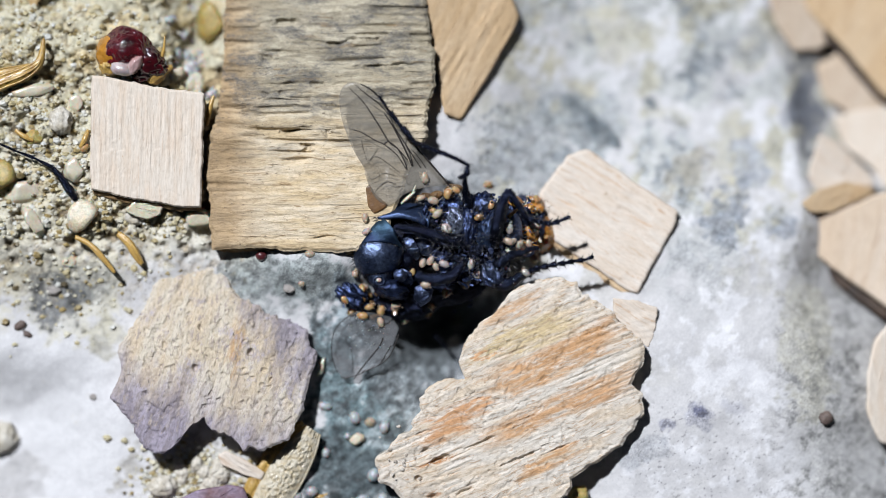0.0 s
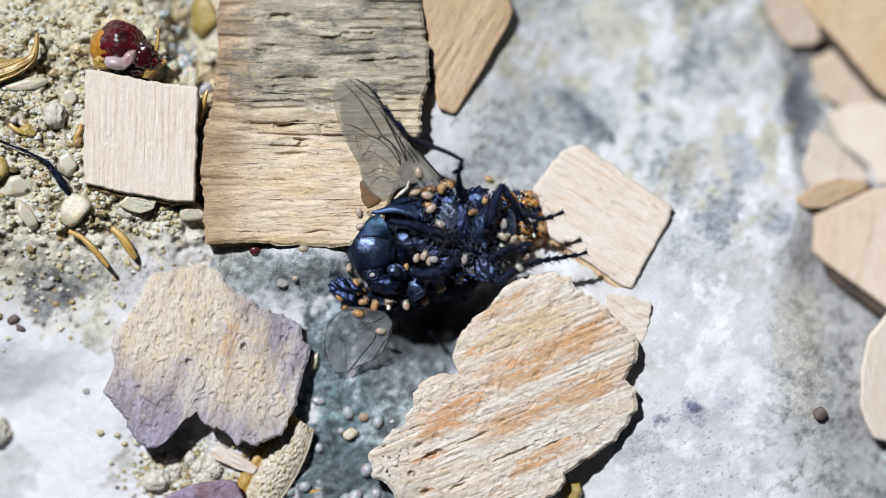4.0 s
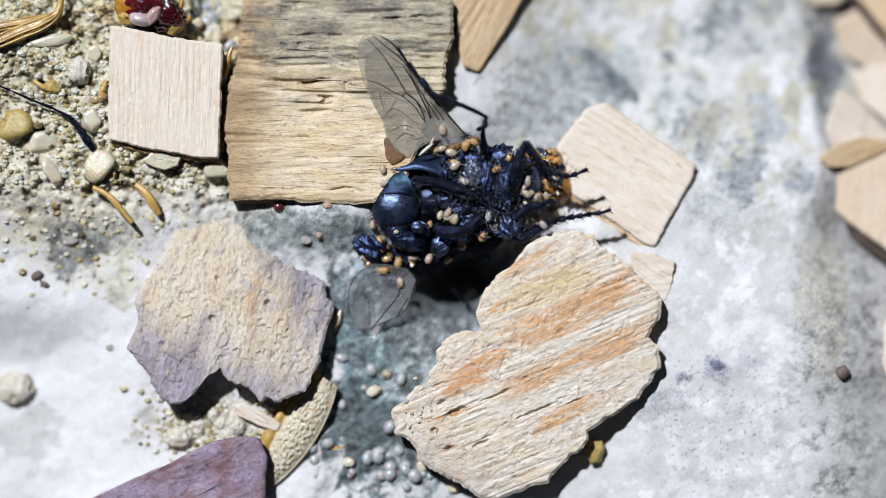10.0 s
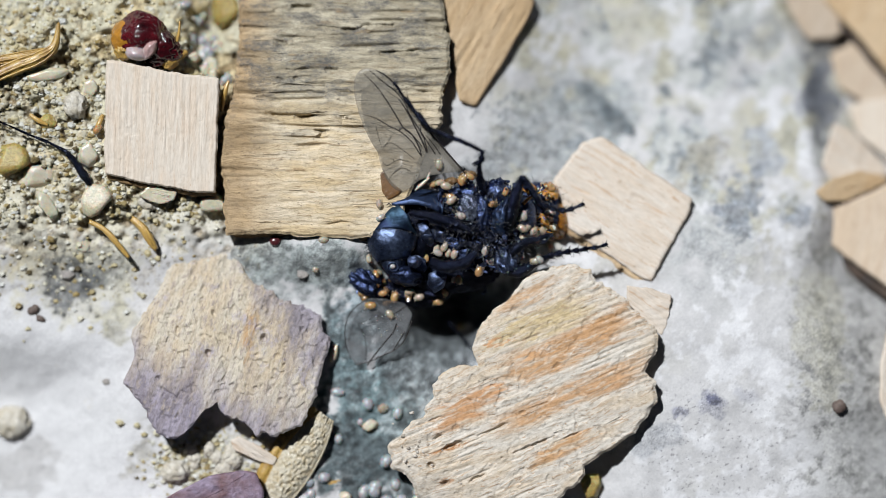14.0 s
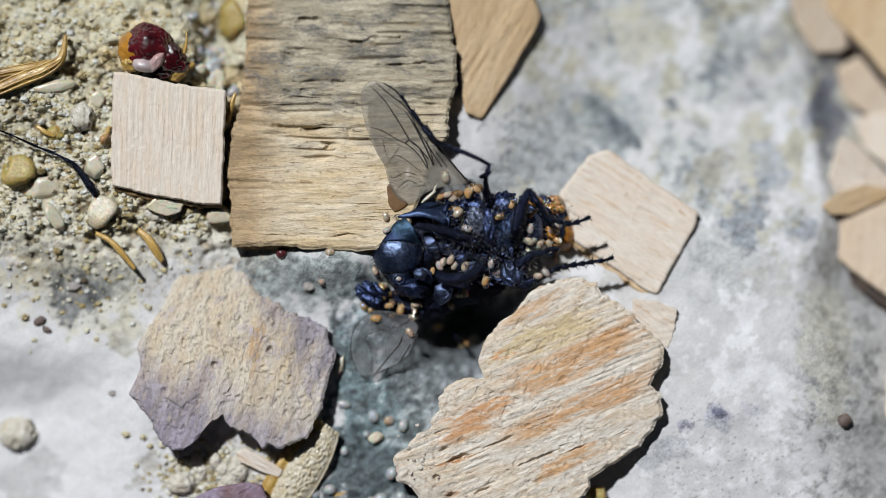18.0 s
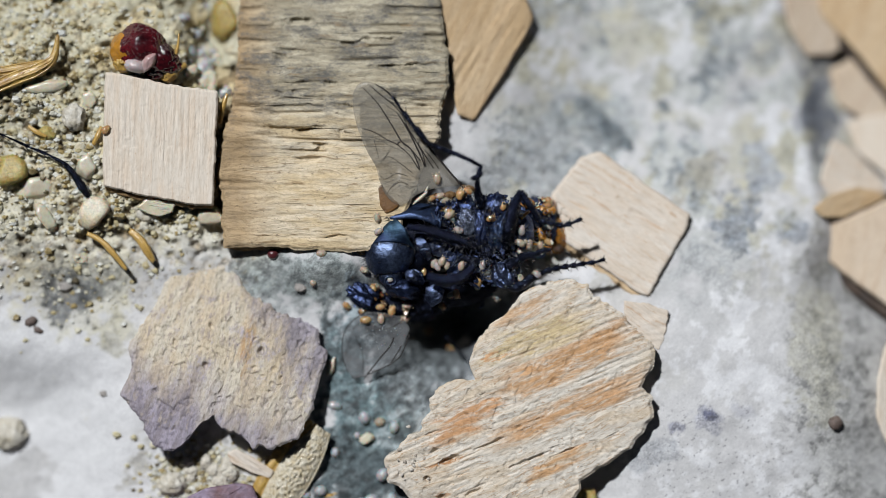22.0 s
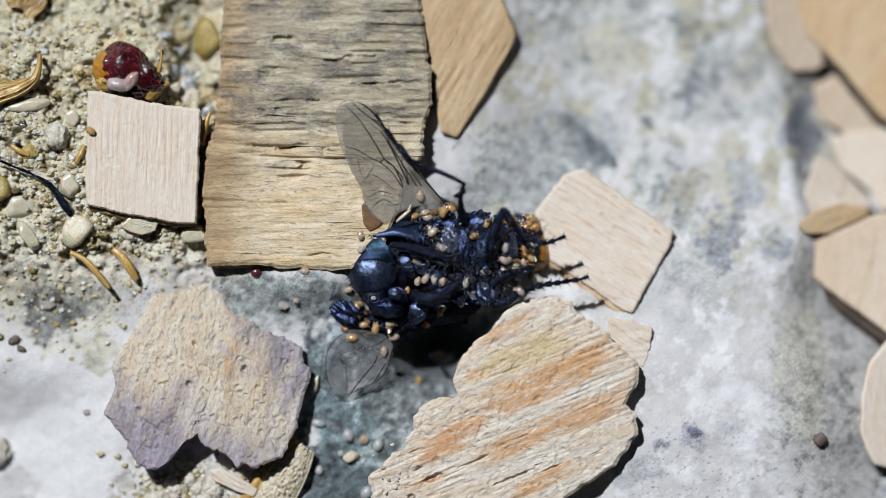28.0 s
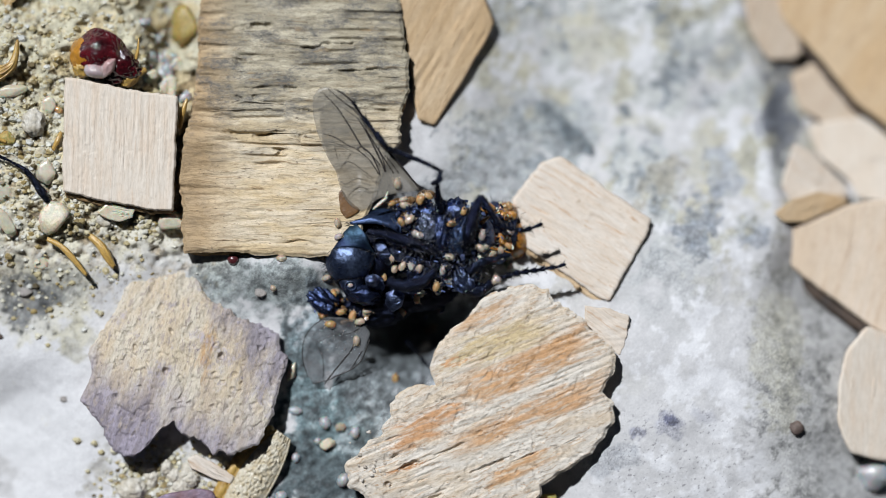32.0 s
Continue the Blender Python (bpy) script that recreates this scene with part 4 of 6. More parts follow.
chip([(17.59, 5.40), (18.39, 5.08), (20.12, 3.43), (20.26, 2.82), (18.92, 3.09), (17.73, 2.56), (16.72, 2.10), (17.06, 3.75)],
     lying(18.3, 4.0, 0.9, 1.2), 0.7, WOOD_CREAM, "cream wedge of wood with a curled edge", turn=55, relief=0.02, jag=0.04, seed=13, sides=120, rings=16)
chip([(16.58, 2.10), (17.43, 2.74), (18.75, 3.16), (19.82, 2.95), (20.16, 2.63), (19.02, 2.20), (18.09, 1.73), (17.03, 1.67)],
     lying(18.0, 2.3, 1.15, 1.2), 0.6, WOOD_TAN, "narrow tan shaving with a curled tip", "wood_shaving", "wood shaving", turn=18, relief=0.02, jag=0.04, seed=14, sides=120, rings=16)
chip([(16.38, 1.30), (18.24, 1.68), (20.10, 2.55), (22.76, 2.95), (23.82, 0.56), (23.82, -4.49), (21.17, -3.16), (19.04, -1.57), (17.44, -0.37), (16.43, 0.43)],
     plane(18.5, 0.5, rest(18.5, 0.5) + 1.3, 0.14, -0.06), 1.2, WOOD_PEACH, "broad peach wood chip with faint grain lines", under=((-0.35, -0.45), 0.45, GAP_SHADE), turn=80, relief=0.02, jag=0.05, seed=15, sides=160, rings=20)
chip([(19.86, -4.23), (20.87, -3.03), (23.85, -4.23), (23.85, -9.56), (21.45, -9.29), (20.12, -8.97), (19.48, -7.48), (19.54, -5.83)],
     lying(20.6, -6.5, 1.0, 1.2), 0.9, WOOD_PALE, "pale rounded wood chip at the stone's foot", turn=80, relief=0.02, jag=0.05, seed=16, sides=140, rings=18)
chip([(-17.80, -14.19), (-15.61, -13.10), (-13.02, -11.94), (-11.21, -11.03), (-9.79, -10.77), (-9.10, -10.90), (-8.73, -11.73), (-8.89, -14.44), (-12.51, -15.99), (-17.16, -15.99)],
     plane(-12, -13, 1.2, 0.02, 0.02), 1.2, BARK_DARK, "dull piece of dark purple-brown bark", "bark_piece", "bark",
     turn=30, relief=0.10, across=0.9, along=1.5, jag=0.06, seed=17, sides=200, rings=30)
chip([(-10.37, -9.46), (-9.95, -9.25), (-8.92, -9.77), (-8.19, -10.24), (-8.35, -10.60), (-9.31, -10.29), (-10.21, -9.88)],
     0.5, 0.35, WOOD_CREAM, "thin pale splinter of wood", "wood_splinter", "wood splinter", turn=-28, relief=0.05, jag=0.05, seed=18, sides=100, rings=12)
chip([(-14.58, 1.79), (-13.99, 2.31), (-13.21, 2.21), (-12.77, 1.95), (-12.95, 1.58), (-13.54, 1.38), (-14.11, 1.48)],
     1.15, 0.5, QUARTZ, "white papery flake beside the square chip", "wood_splinter", "wood splinter", turn=-10, relief=0.06, jag=0.08, seed=19, sides=80, rings=10)


chip([(-20.04, 12.59), (-19.99, 12.07), (-19.83, 11.76), (-19.42, 11.87), (-19.1, 11.56), (-18.94, 10.99), (-18.71, 10.89), (-18.64, 11.36), (-18.23, 11.67), (-18.02, 11.98), (-18.13, 12.6)],
     plane(-19.5, 12.0, rest(-19.5, 11.6) + 0.45, 0.05, 0.08), 0.12, LEAF, "torn brown scrap of a dry leaf", "leaf_scrap", "leaf scrap", turn=60, relief=0.10, across=0.4, along=1.2, jag=0.06, seed=23, sides=120, rings=24, undercut=0.02, fibre=None)


# crumbs at the striped chip's broken end
crumb_spots = random.Random(3)
crumbs = []
for k in range(60):
    cx, cy = crumb_spots.gauss(-1.6, 0.9), crumb_spots.gauss(-9.6, 0.9)
    if -3.0 < cx < 1.0 and cy > -11.6 and cx + 0.75 * (cy + 9.6) > -2.9:
        size = 0.04 + 0.08 * crumb_spots.random() ** 2
        crumbs.append(ball((cx, cy, 1.36), (size, size * 0.75, size * 0.4), (0, 0, crumb_spots.uniform(0, 180)), 8, 12, 0.5, 0.08, k * 0.7))
tagged(new("wood_crumbs", mesh("wood_crumbs", *joined(crumbs), WOOD_STRIPE)), "pale crumbs of rotten wood on a chip", "wood crumbs", kind="stuff")


# ---- the fly ----
def bristles(name, spots, parent, length, thick, seed):
    """Fine dark hairs: (centre, radii, count, aim) each, standing out of rounded bodies."""
    rng = random.Random(seed)
    shapes = []
    for c, r, count, aim in spots:
        for _ in range(count):
            d = Vector((rng.gauss(0, 1), rng.gauss(0, 1), rng.gauss(0, 1))) + Vector(aim)
            d.normalize()
            d.z = abs(d.z)
            root = Vector(c) + Vector((d.x * r[0], d.y * r[1], d.z * r[2])) * 0.96
            lean = (d + Vector((rng.uniform(-0.5, 0.5), rng.uniform(-0.5, 0.5), rng.uniform(-0.2, 0.5)))).normalized()
            tip = root + lean * length * rng.uniform(0.5, 1.2)
            mid = (root + tip) / 2 + Vector((rng.uniform(-1, 1), rng.uniform(-1, 1), 0)) * length * 0.08
            shapes.append(tube([root, mid, tip], [thick, thick * 0.7, thick * 0.15], 4, 2))
    ob = part(name, joined(shapes), BRISTLE, parent)
    return tagged(ob, "fine black bristles", kind="stuff")


def plates(count, box, size, seed, flat=0.35):
    """Small tilted flakes of broken chitin in a box (x0, y0, x1, y1, z0, z1)."""
    rng = random.Random(seed)
    shapes = []
    for _ in range(count):
        c = Vector((rng.uniform(box[0], box[2]), rng.uniform(box[1], box[3]), rng.uniform(box[4], box[5])))
        m = Euler((rng.uniform(-0.9, 0.9), rng.uniform(-0.9, 0.9), rng.uniform(0, 6.3))).to_matrix()
        n = rng.choice((4, 5, 6, 7))
        length, width, thick = size * rng.uniform(0.5, 1.4), size * rng.uniform(0.3, 0.8), size * flat * rng.uniform(0.3, 0.8)
        verts = []
        for level, shrink in ((-0.5, 0.8), (0.25, 1.0), (0.5, 0.7)):
            for j in range(n):
                a = 6.283 * (j + rng.uniform(-0.25, 0.25)) / n
                k = shrink * rng.uniform(0.7, 1.1)
                verts.append(c + m @ Vector((length * k * math.cos(a), width * k * math.sin(a), thick * (level + rng.uniform(-0.3, 0.3)))))
        faces = [(i * n + j, i * n + (j + 1) % n, (i + 1) * n + (j + 1) % n, (i + 1) * n + j) for i in (0, 1) for j in range(n)]
        faces += [tuple(range(n - 1, -1, -1)), tuple(range(2 * n, 3 * n))]
        shapes.append((verts, faces))
    return joined(shapes)


def crumpled(c, r, turn=(0, 0, 0), rings=44, sides=64, deep=0.3, fold_mm=0.5, seed=0):
    """A dried, crumpled body: an ellipsoid with sharp folds at three sizes."""
    m = Euler([radians(a) for a in turn]).to_matrix()
    verts, faces = [], []
    big = sum(r) / 3
    for i in range(rings + 1):
        a = math.pi * i / rings
        for j in range(sides):
            b = 2 * math.pi * j / sides
            d = Vector((-math.cos(a), math.sin(a) * math.cos(b), math.sin(a) * math.sin(b)))
            k, f, amp = 1.0, big / fold_mm, deep
            for octave in range(4):
                k += amp * (0.42 - 1.5 * abs(noise.noise(d * f + Vector((seed * 3.7 + octave * 9, seed, octave)))))
                f, amp = f * 2.1, amp * 0.5
            verts.append(Vector(c) + m @ Vector((d.x * r[0] * k, d.y * r[1] * k, d.z * r[2] * k)))
    for i in range(rings):
        for j in range(sides):
            a, b = i * sides + j, i * sides + (j + 1) % sides
            faces.append((a, b, b + sides, a + sides))
    return verts, faces


def armour(c0, c1, d0, d1, r0, r1, cut0, cut1, under=125, flare=0.07, thick=0.05, squash=0.78, steps=14, arc=40, belly=0.06):
    """A curved plate of the abdomen, from ring to ring: centres, the way of the axis at both, radii, and
    where its inner edge lies (degrees from the top). Its hind edge flares a little over the next plate."""
    c0, c1, d0, d1 = Vector(c0), Vector(c1), Vector(d0).normalized(), Vector(d1).normalized()
    outer, inner = [], []
    for i in range(steps + 1):
        t = i / steps
        way = d0.lerp(d1, t).normalized()
        out = Vector((way.y, -way.x, 0)).normalized()
        up = out.cross(way).normalized()
        if up.z < 0:
            up = -up
        c = c0.lerp(c1, t) + (d0 - d1) * 0.25 * (c1 - c0).length * t * (1 - t)
        r = r0 + (r1 - r0) * t + belly * math.sin(math.pi * t) + flare * max(0.0, (t - 0.7) / 0.3) ** 2
        if t > 0.96:
            r -= 0.02
        low = cut0 + (cut1 - cut0) * t
        for j in range(arc + 1):
            f = radians(low + (under - low) * j / arc)
            bend = 1 - 0.10 * max(0.0, 1 - 8 * j / arc) ** 2
            spoke = out * math.sin(f) + up * math.cos(f) * squash
            p = c + spoke * r * bend
            # dents and unevenness of dried chitin
            r_here = r * bend + 0.07 * noise.noise(p * 1.5) + 0.035 * noise.noise(p * 3.7 + Vector((5, 1, 2)))
            outer.append(c + spoke * r_here)
            inner.append(c + spoke * (r_here - thick))
    n = arc + 1
    verts = outer + inner
    base = len(outer)
    faces = []
    for i in range(steps):
        for j in range(arc):
            k = i * n + j
            faces.append((k, k + 1, k + n + 1, k + n))
            faces.append((base + k, base + k + n, base + k + n + 1, base + k + 1))
        for k in (i * n, i * n + arc):
            faces.append((k, k + n, base + k + n, base + k))
    for j in range(arc):
        for k in (j, steps * n + j):
            faces.append((k, k + 1, base + k + 1, base + k))
    rim = outer[steps * n:]
    return (verts, faces), rim


def fringe(rim, way, count, length, seed, thick=0.011):
    """Short hairs along a plate's hind edge."""
    rng = random.Random(seed)
    shapes = []
    for _ in range(count):
        k = rng.randrange(len(rim) - 1)
        root = rim[k].lerp(rim[k + 1], rng.random())
        lean = Vector(way).normalized() * 0.9 + Vector((rng.gauss(0, 0.3), rng.gauss(0, 0.3), rng.uniform(0.0, 0.5)))
        tip = root + lean * length * rng.uniform(0.5, 1.2)
        shapes.append(tube([root, (root + tip) / 2 + Vector((0, 0, 0.02)), tip], [thick, thick * 0.8, thick * 0.2], 4, 1))
    return joined(shapes)


def leg(parent, name, rods, hairs, seed, label=""):
    """A leg of jointed rods: (piece, points, radii); hairs grow along it. The first rod is the leg's own mesh."""
    first = None
    rng = random.Random(seed)
    tufts = []
    for piece, points, radii in rods:
        shape = tube(points, radii, 10, 6, 0.14, seed)
        if first is None:
            first = part(name, shape, LEG, parent, label)
        else:
            part(piece, shape, LEG, first)
        pts = [Vector(p) for p in points]
        for i in range(len(pts) - 1):
            way = pts[i + 1] - pts[i]
            for _ in range(int(2.2 * hairs * way.length)):
                t = rng.random()
                r = radii[i] * (1 - t) + radii[i + 1] * t
                root = pts[i] + way * t
                d = (Vector((rng.gauss(0, 1), rng.gauss(0, 1), rng.gauss(0, 1))) + way.normalized() * 0.8).normalized()
                tufts.append(tube([root + d * r * 0.5, root + d * (r + rng.uniform(0.08, 0.22))], [0.016, 0.004], 4, 1))
        if piece == "tarsus" and len(points) > 3:
            for i in range(len(pts) - 1):
                way = pts[i + 1] - pts[i]
                turn = math.degrees(math.atan2(-way.y, -way.x))
                r = 0.5 * (radii[i] + radii[i + 1]) * 2.2
                part("tarsomere", ball((pts[i] + pts[i + 1]) / 2 + way * 0.1, (way.length * 0.52, r, r), (0, 0, turn), 8, 10, 0.0, taper=0.55), LEG, first)
                for s in (-1, 1):
                    root = pts[i + 1] - way * 0.1
                    side = Vector((-way.y, way.x, 0)).normalized() * s
                    tufts.append(tube([root + side * r * 0.6, root + side * (r + 0.10) + way * 0.25], [0.025, 0.005], 4, 1))
    if tufts:
        tagged(part("leg_hair", joined(tufts), BRISTLE, first), kind="stuff")
    return first


def WING_TOP(x, y):
    """The upper wing's height: tilted, and crumpled towards its root."""
    x, y = np.asarray(x, float), np.asarray(y, float)
    root = step(4.6, 3.0, y + 0.35 * (x + 2.5))
    return 2.15 + 0.04 * (x + 2.5) + 0.10 * (y - 4) + root * 0.22 * (fractal(x, y, 0.5, 205, 4) - 0.5)


def build_fly():
    base = (0.42, 0.03, -0.9)
    fly = thing("fly", base, "dead blue-black blowfly on its back, crawling with mites", "fly")
    # abdomen: overlapping curved plates that curl up towards its tip
    abdomen = part("abdomen", crumpled((-1.75, 0.15, 0.55), (1.6, 1.45, 1.15), (0, 0, 20), 40, 60, 0.12, 0.6, 1), LEG, fly, "glossy blue-black abdomen")
    for c0, c1, d0, d1, r0, r1, cut0, cut1, below, mat, hair, dome in (
        ((-0.80, 0.75, 1.15), (-2.45, 0.50, 1.30), (-1, 0.15, 0.1), (-0.8, -0.6, 0.18), 1.28, 1.35, 12, 50, 120, CHITIN_BLUE, 60, 0.10),
        ((-2.22, 0.58, 1.30), (-2.80, -0.34, 1.42), (-0.8, -0.6, 0.18), (-0.08, -0.75, 0.66), 1.27, 1.29, 4, -58, 125, CHITIN_GREEN, 80, 0.05),
        ((-2.88, -0.05, 1.30), (-2.86, -1.15, 1.45), (-0.08, -0.75, 0.66), (0.1, -0.95, 0.1), 1.23, 0.74, -62, -80, 130, CHITIN_SLATE, 50, 0.20),
        ((-2.86, -1.02, 1.45), (-2.90, -1.62, 1.55), (0.05, -0.9, 0.3), (0.0, -0.9, 0.3), 0.60, 0.36, -105, -125, 130, CHITIN_SLATE, 24, 0.08),
    ):
        shape, rim = armour(c0, c1, d0, d1, r0, r1, cut0, cut1, below, belly=dome, flare=0.035)
        part("tergite", shape, mat, abdomen)
        tagged(part("fringe", fringe(rim, d1, hair, 0.16, hair), BRISTLE, abdomen), kind="stuff")
    part("flank", crumpled((-3.0, -0.2, 0.7), (1.0, 1.2, 1.0), (0, 0, 0), 36, 50, 0.08, 0.6, 31), CHITIN, abdomen)
    part("tip", ball((-2.90, -1.52, 1.6), (0.40, 0.36, 0.30), (0, 0, 0), 14, 20, 0.05, 0.3, 3), CHITIN_SLATE, abdomen, "dull grey tip")
    ring = [Vector((-2.92, -1.45, 1.90)) + Vector((0.25 * math.cos(a), 0.20 * math.sin(a), 0.0)) for a in np.linspace(0, 2 * math.pi, 17)]
    part("tip_ring", tube(ring, [0.04] * 17, 8, 2, 0.1), CHITIN_SLATE, abdomen)
    part("tip_spot", ball((-2.93, -1.42, 1.93), (0.13, 0.11, 0.06), (0, 0, 0), 8, 10), MITE_WHITE, abdomen)
    part("shoulder", crumpled((-1.95, -1.20, 2.0), (0.30, 0.28, 0.34), (0, 0, 20), 30, 40, 0.3, 0.3, 12), CHITIN_GREY, abdomen, "crumpled slate-grey lobe")
    part("drape", crumpled((-2.35, -1.85, 1.3), (0.75, 0.45, 0.75), (0, 0, -10), 36, 50, 0.25, 0.5, 14), CHITIN, abdomen)
    for outline, x0, y0, z0 in (
        ([(-1.85, 0.54), (-1.49, 0.69), (-1.23, 0.23), (-1.00, -0.38), (-1.23, -0.59), (-1.59, -0.23)], -1.5, 0.1, 1.95),
        ([(-1.23, 0.38), (-0.82, 0.54), (-0.41, 0.38), (-0.15, -0.08), (-0.51, -0.38), (-0.98, -0.28)], -0.7, 0.1, 1.95),
        ([(-2.15, -1.05), (-1.79, -0.90), (-1.44, -1.10), (-1.33, -1.56), (-1.69, -1.87), (-2.05, -1.62)], -1.8, -1.3, 1.75),
        ([(-1.34, -1.73), (-0.82, -1.52), (-0.41, -1.83), (-0.57, -2.40), (-1.03, -2.65), (-1.34, -2.29)], -0.9, -2.1, 1.75),
    ):
        part("sternite", slab(outline, plane(x0, y0, z0, 0.1, 0.25, 0.5, 0.8), 0.14, 30, 0.05, 0.2, 0.5, 0.05, 7, 70, 12, 0.03), CHITIN_GREY, abdomen, "dented slate-blue plate")
    part("belly", crumpled((-1.7, -2.2, 0.15), (1.55, 1.05, 0.9), (0, 0, 8), 50, 70, 0.3, 0.5, 6), LEG, abdomen)
    part("belly", crumpled((0.2, -1.75, 0.45), (1.6, 0.75, 0.75), (0, 0, 6), 50, 70, 0.3, 0.5, 8), LEG, abdomen)
    bristles("abdomen_bristles", [((-2.3, 0.5, 1.1), (1.75, 1.45, 0.9), 90, (-0.9, 0.9, -0.3)), ((-2.9, -0.3, 1.3), (1.25, 1.1, 0.9), 60, (-1.3, 0.0, -0.2)), ((-1.3, 0.9, 1.1), (1.1, 1.2, 0.9), 50, (0.4, 1.2, 0.2))], abdomen, 0.26, 0.012, 3)
    tagged(part("waist_debris", plates(110, (-0.93, 0.75, 0.21, 2.29, 1.3, 2.3), 0.16, 61), CHITIN, abdomen, smooth=False), kind="stuff")
    # thorax: a lumpy mass of plates
    thorax = part("thorax", crumpled((1.24, 0.41, 0.7), (1.85, 1.75, 1.35), (0, 0, 10), 90, 130, 0.22, 0.6, 7), LEG, fly, "lumpy blue-black thorax")
    for c, r, turn, mat in (
        ((0.54, 1.62, 1.9), (0.6, 0.7, 0.5), (0, 0, 20), CHITIN),
        ((0.57, 1.21, 2.25), (0.55, 0.72, 0.36), (0, 0, 15), SILVER),
        ((1.70, 1.83, 1.9), (0.8, 0.55, 0.6), (0, 0, 60), CHITIN),
        ((2.16, 0.93, 2.1), (0.6, 0.95, 0.6), (0, 0, -12), CHITIN_BLUE),
        ((1.18, 1.05, 2.3), (0.35, 0.9, 0.4), (0, 0, 0), CHITIN),
        ((0.41, -0.75, 1.9), (0.75, 0.55, 0.5), (0, 0, 20), CHITIN),
        ((2.26, -1.13, 2.1), (0.5, 0.62, 0.5), (0, 0, 30), CHITIN_GREY),
        ((1.90, 2.03, 2.2), (0.4, 0.4, 0.35), (0, 0, 0), CHITIN_GREY),
        ((-0.23, -0.36, 1.8), (0.5, 0.5, 0.4), (0, 0, 0), CHITIN),
    ):
        part("thorax_plate", crumpled((c[0], c[1], c[2] - 0.35), r, turn, 40, 56, 0.28, 0.4, c[0] + c[1]), mat, thorax)
    tagged(part("chitin_debris", plates(300, (0.03, -1.65, 3.11, 2.47, 1.3, 2.2), 0.20, 4), CHITIN, thorax, "glittering crumbs of chitin", smooth=False), kind="stuff")
    tagged(part("grey_debris", plates(240, (0.03, -1.52, 3.11, 2.34, 1.5, 2.4), 0.09, 9), CHITIN_GREY, thorax, smooth=False), kind="stuff")
    bristles("thorax_bristles", [((1.24, 0.54, 1.2), (2.0, 1.9, 1.5), 260, (0.0, 0.1, 0.9)), ((2.48, 0.28, 1.4), (1.3, 1.6, 1.2), 120, (0.5, 0, 0.6)), ((-0.23, 1.71, 1.2), (0.9, 0.9, 0.9), 70, (-0.1, 0.4, 1.0))], thorax, 0.34, 0.014, 5)
    # light-grey hairs; their pale colour also imitates sun glints on bristles
    hairs = bristles("glinting_hairs", [((1.24, 0.54, 1.3), (2.1, 1.9, 1.35), 420, (0.0, 0.1, 1.0)), ((-0.62, 0.54, 1.6), (1.6, 1.0, 1.2), 90, (0.1, 0.3, 1.0)), ((2.48, 0.28, 1.5), (1.3, 1.6, 1.2), 70, (0.5, 0, 0.6))], thorax, 0.30, 0.017, 15)
    hairs.data.materials[0] = GLINT
    tagged(hairs, "short silvery hairs that double as glints", kind="stuff")
    # pale crumbs that imitate sparkling highlights on the body
    tagged(part("dust", plates(150, (-0.10, -1.65, 4.53, 2.47, 1.9, 2.9), 0.035, 41), MILKY, thorax, "pale specks standing in for highlights"), kind="stuff")
    # head: amber and brown, half hidden
    head = part("head", crumpled((3.55, 1.05, 0.1), (1.2, 1.35, 1.15), (0, 0, 0), 50, 70, 0.25, 0.5, 8), CHITIN, fly, "shrivelled dark head with amber eyes")
    part("eye", ball((4.50, 0.75, 0.0), (0.72, 0.95, 0.8), (0, 0, 15), 22, 30, 0.10, 0.5, 1), AMBER, head, "dull orange-brown eye")
    part("eye", ball((3.95, 1.85, 0.2), (0.8, 0.55, 0.7), (0, 0, 30), 22, 30, 0.12, 0.5, 2), AMBER, head)
    part("mouthpart", ball((3.12, 0.93, 1.7), (0.5, 0.9, 0.5), (0, 0, 10), 12, 16, 0.2, 0.4, 3), CHITIN_GREY, head)
    part("mouthpart", ball((3.30, 0.03, 1.5), (0.6, 0.4, 0.4), (0, 0, 40), 12, 16, 0.2, 0.4, 4), QUARTZ, head, "yellowish mouthpart")
    part("antenna", tube([(3.11, 0.54, 2.0), (3.55, 0.33, 1.9), (4.41, 0.13, 1.6)], [0.10, 0.07, 0.02]), AMBER, head)
    part("antenna", tube([(2.98, 1.44, 2.1), (3.37, 1.78, 2.0), (4.02, 2.09, 1.8)], [0.10, 0.07, 0.02]), AMBER, head)
    rng = random.Random(6)
    lumps = [((rng.uniform(3.0, 4.5), rng.uniform(-0.1, 2.2), rng.uniform(0.7, 1.35)), (rng.uniform(0.16, 0.34), rng.uniform(0.12, 0.24), rng.uniform(0.12, 0.22)), rng.uniform(0, 180)) for _ in range(22)]
    tagged(part("amber_debris", joined([crumpled(c, r, (0, 0, a), 18, 24, 0.25, 0.25, a) for c, r, a in lumps]), AMBER, head), kind="stuff")
    tagged(part("dark_debris", plates(60, (2.48, -0.23, 4.15, 2.35, 1.0, 1.8), 0.16, 16), CHITIN, head, smooth=False), kind="stuff")
    tagged(part("straw_debris", plates(40, (2.86, -0.23, 4.5, 2.48, 1.0, 1.7), 0.13, 26), QUARTZ, head, smooth=False), kind="stuff")
    bristles("head_bristles", [((3.78, 1.19, 0.9), (1.4, 1.5, 1.0), 50, (0.4, 0.2, 0.6))], head, 0.22, 0.011, 8)
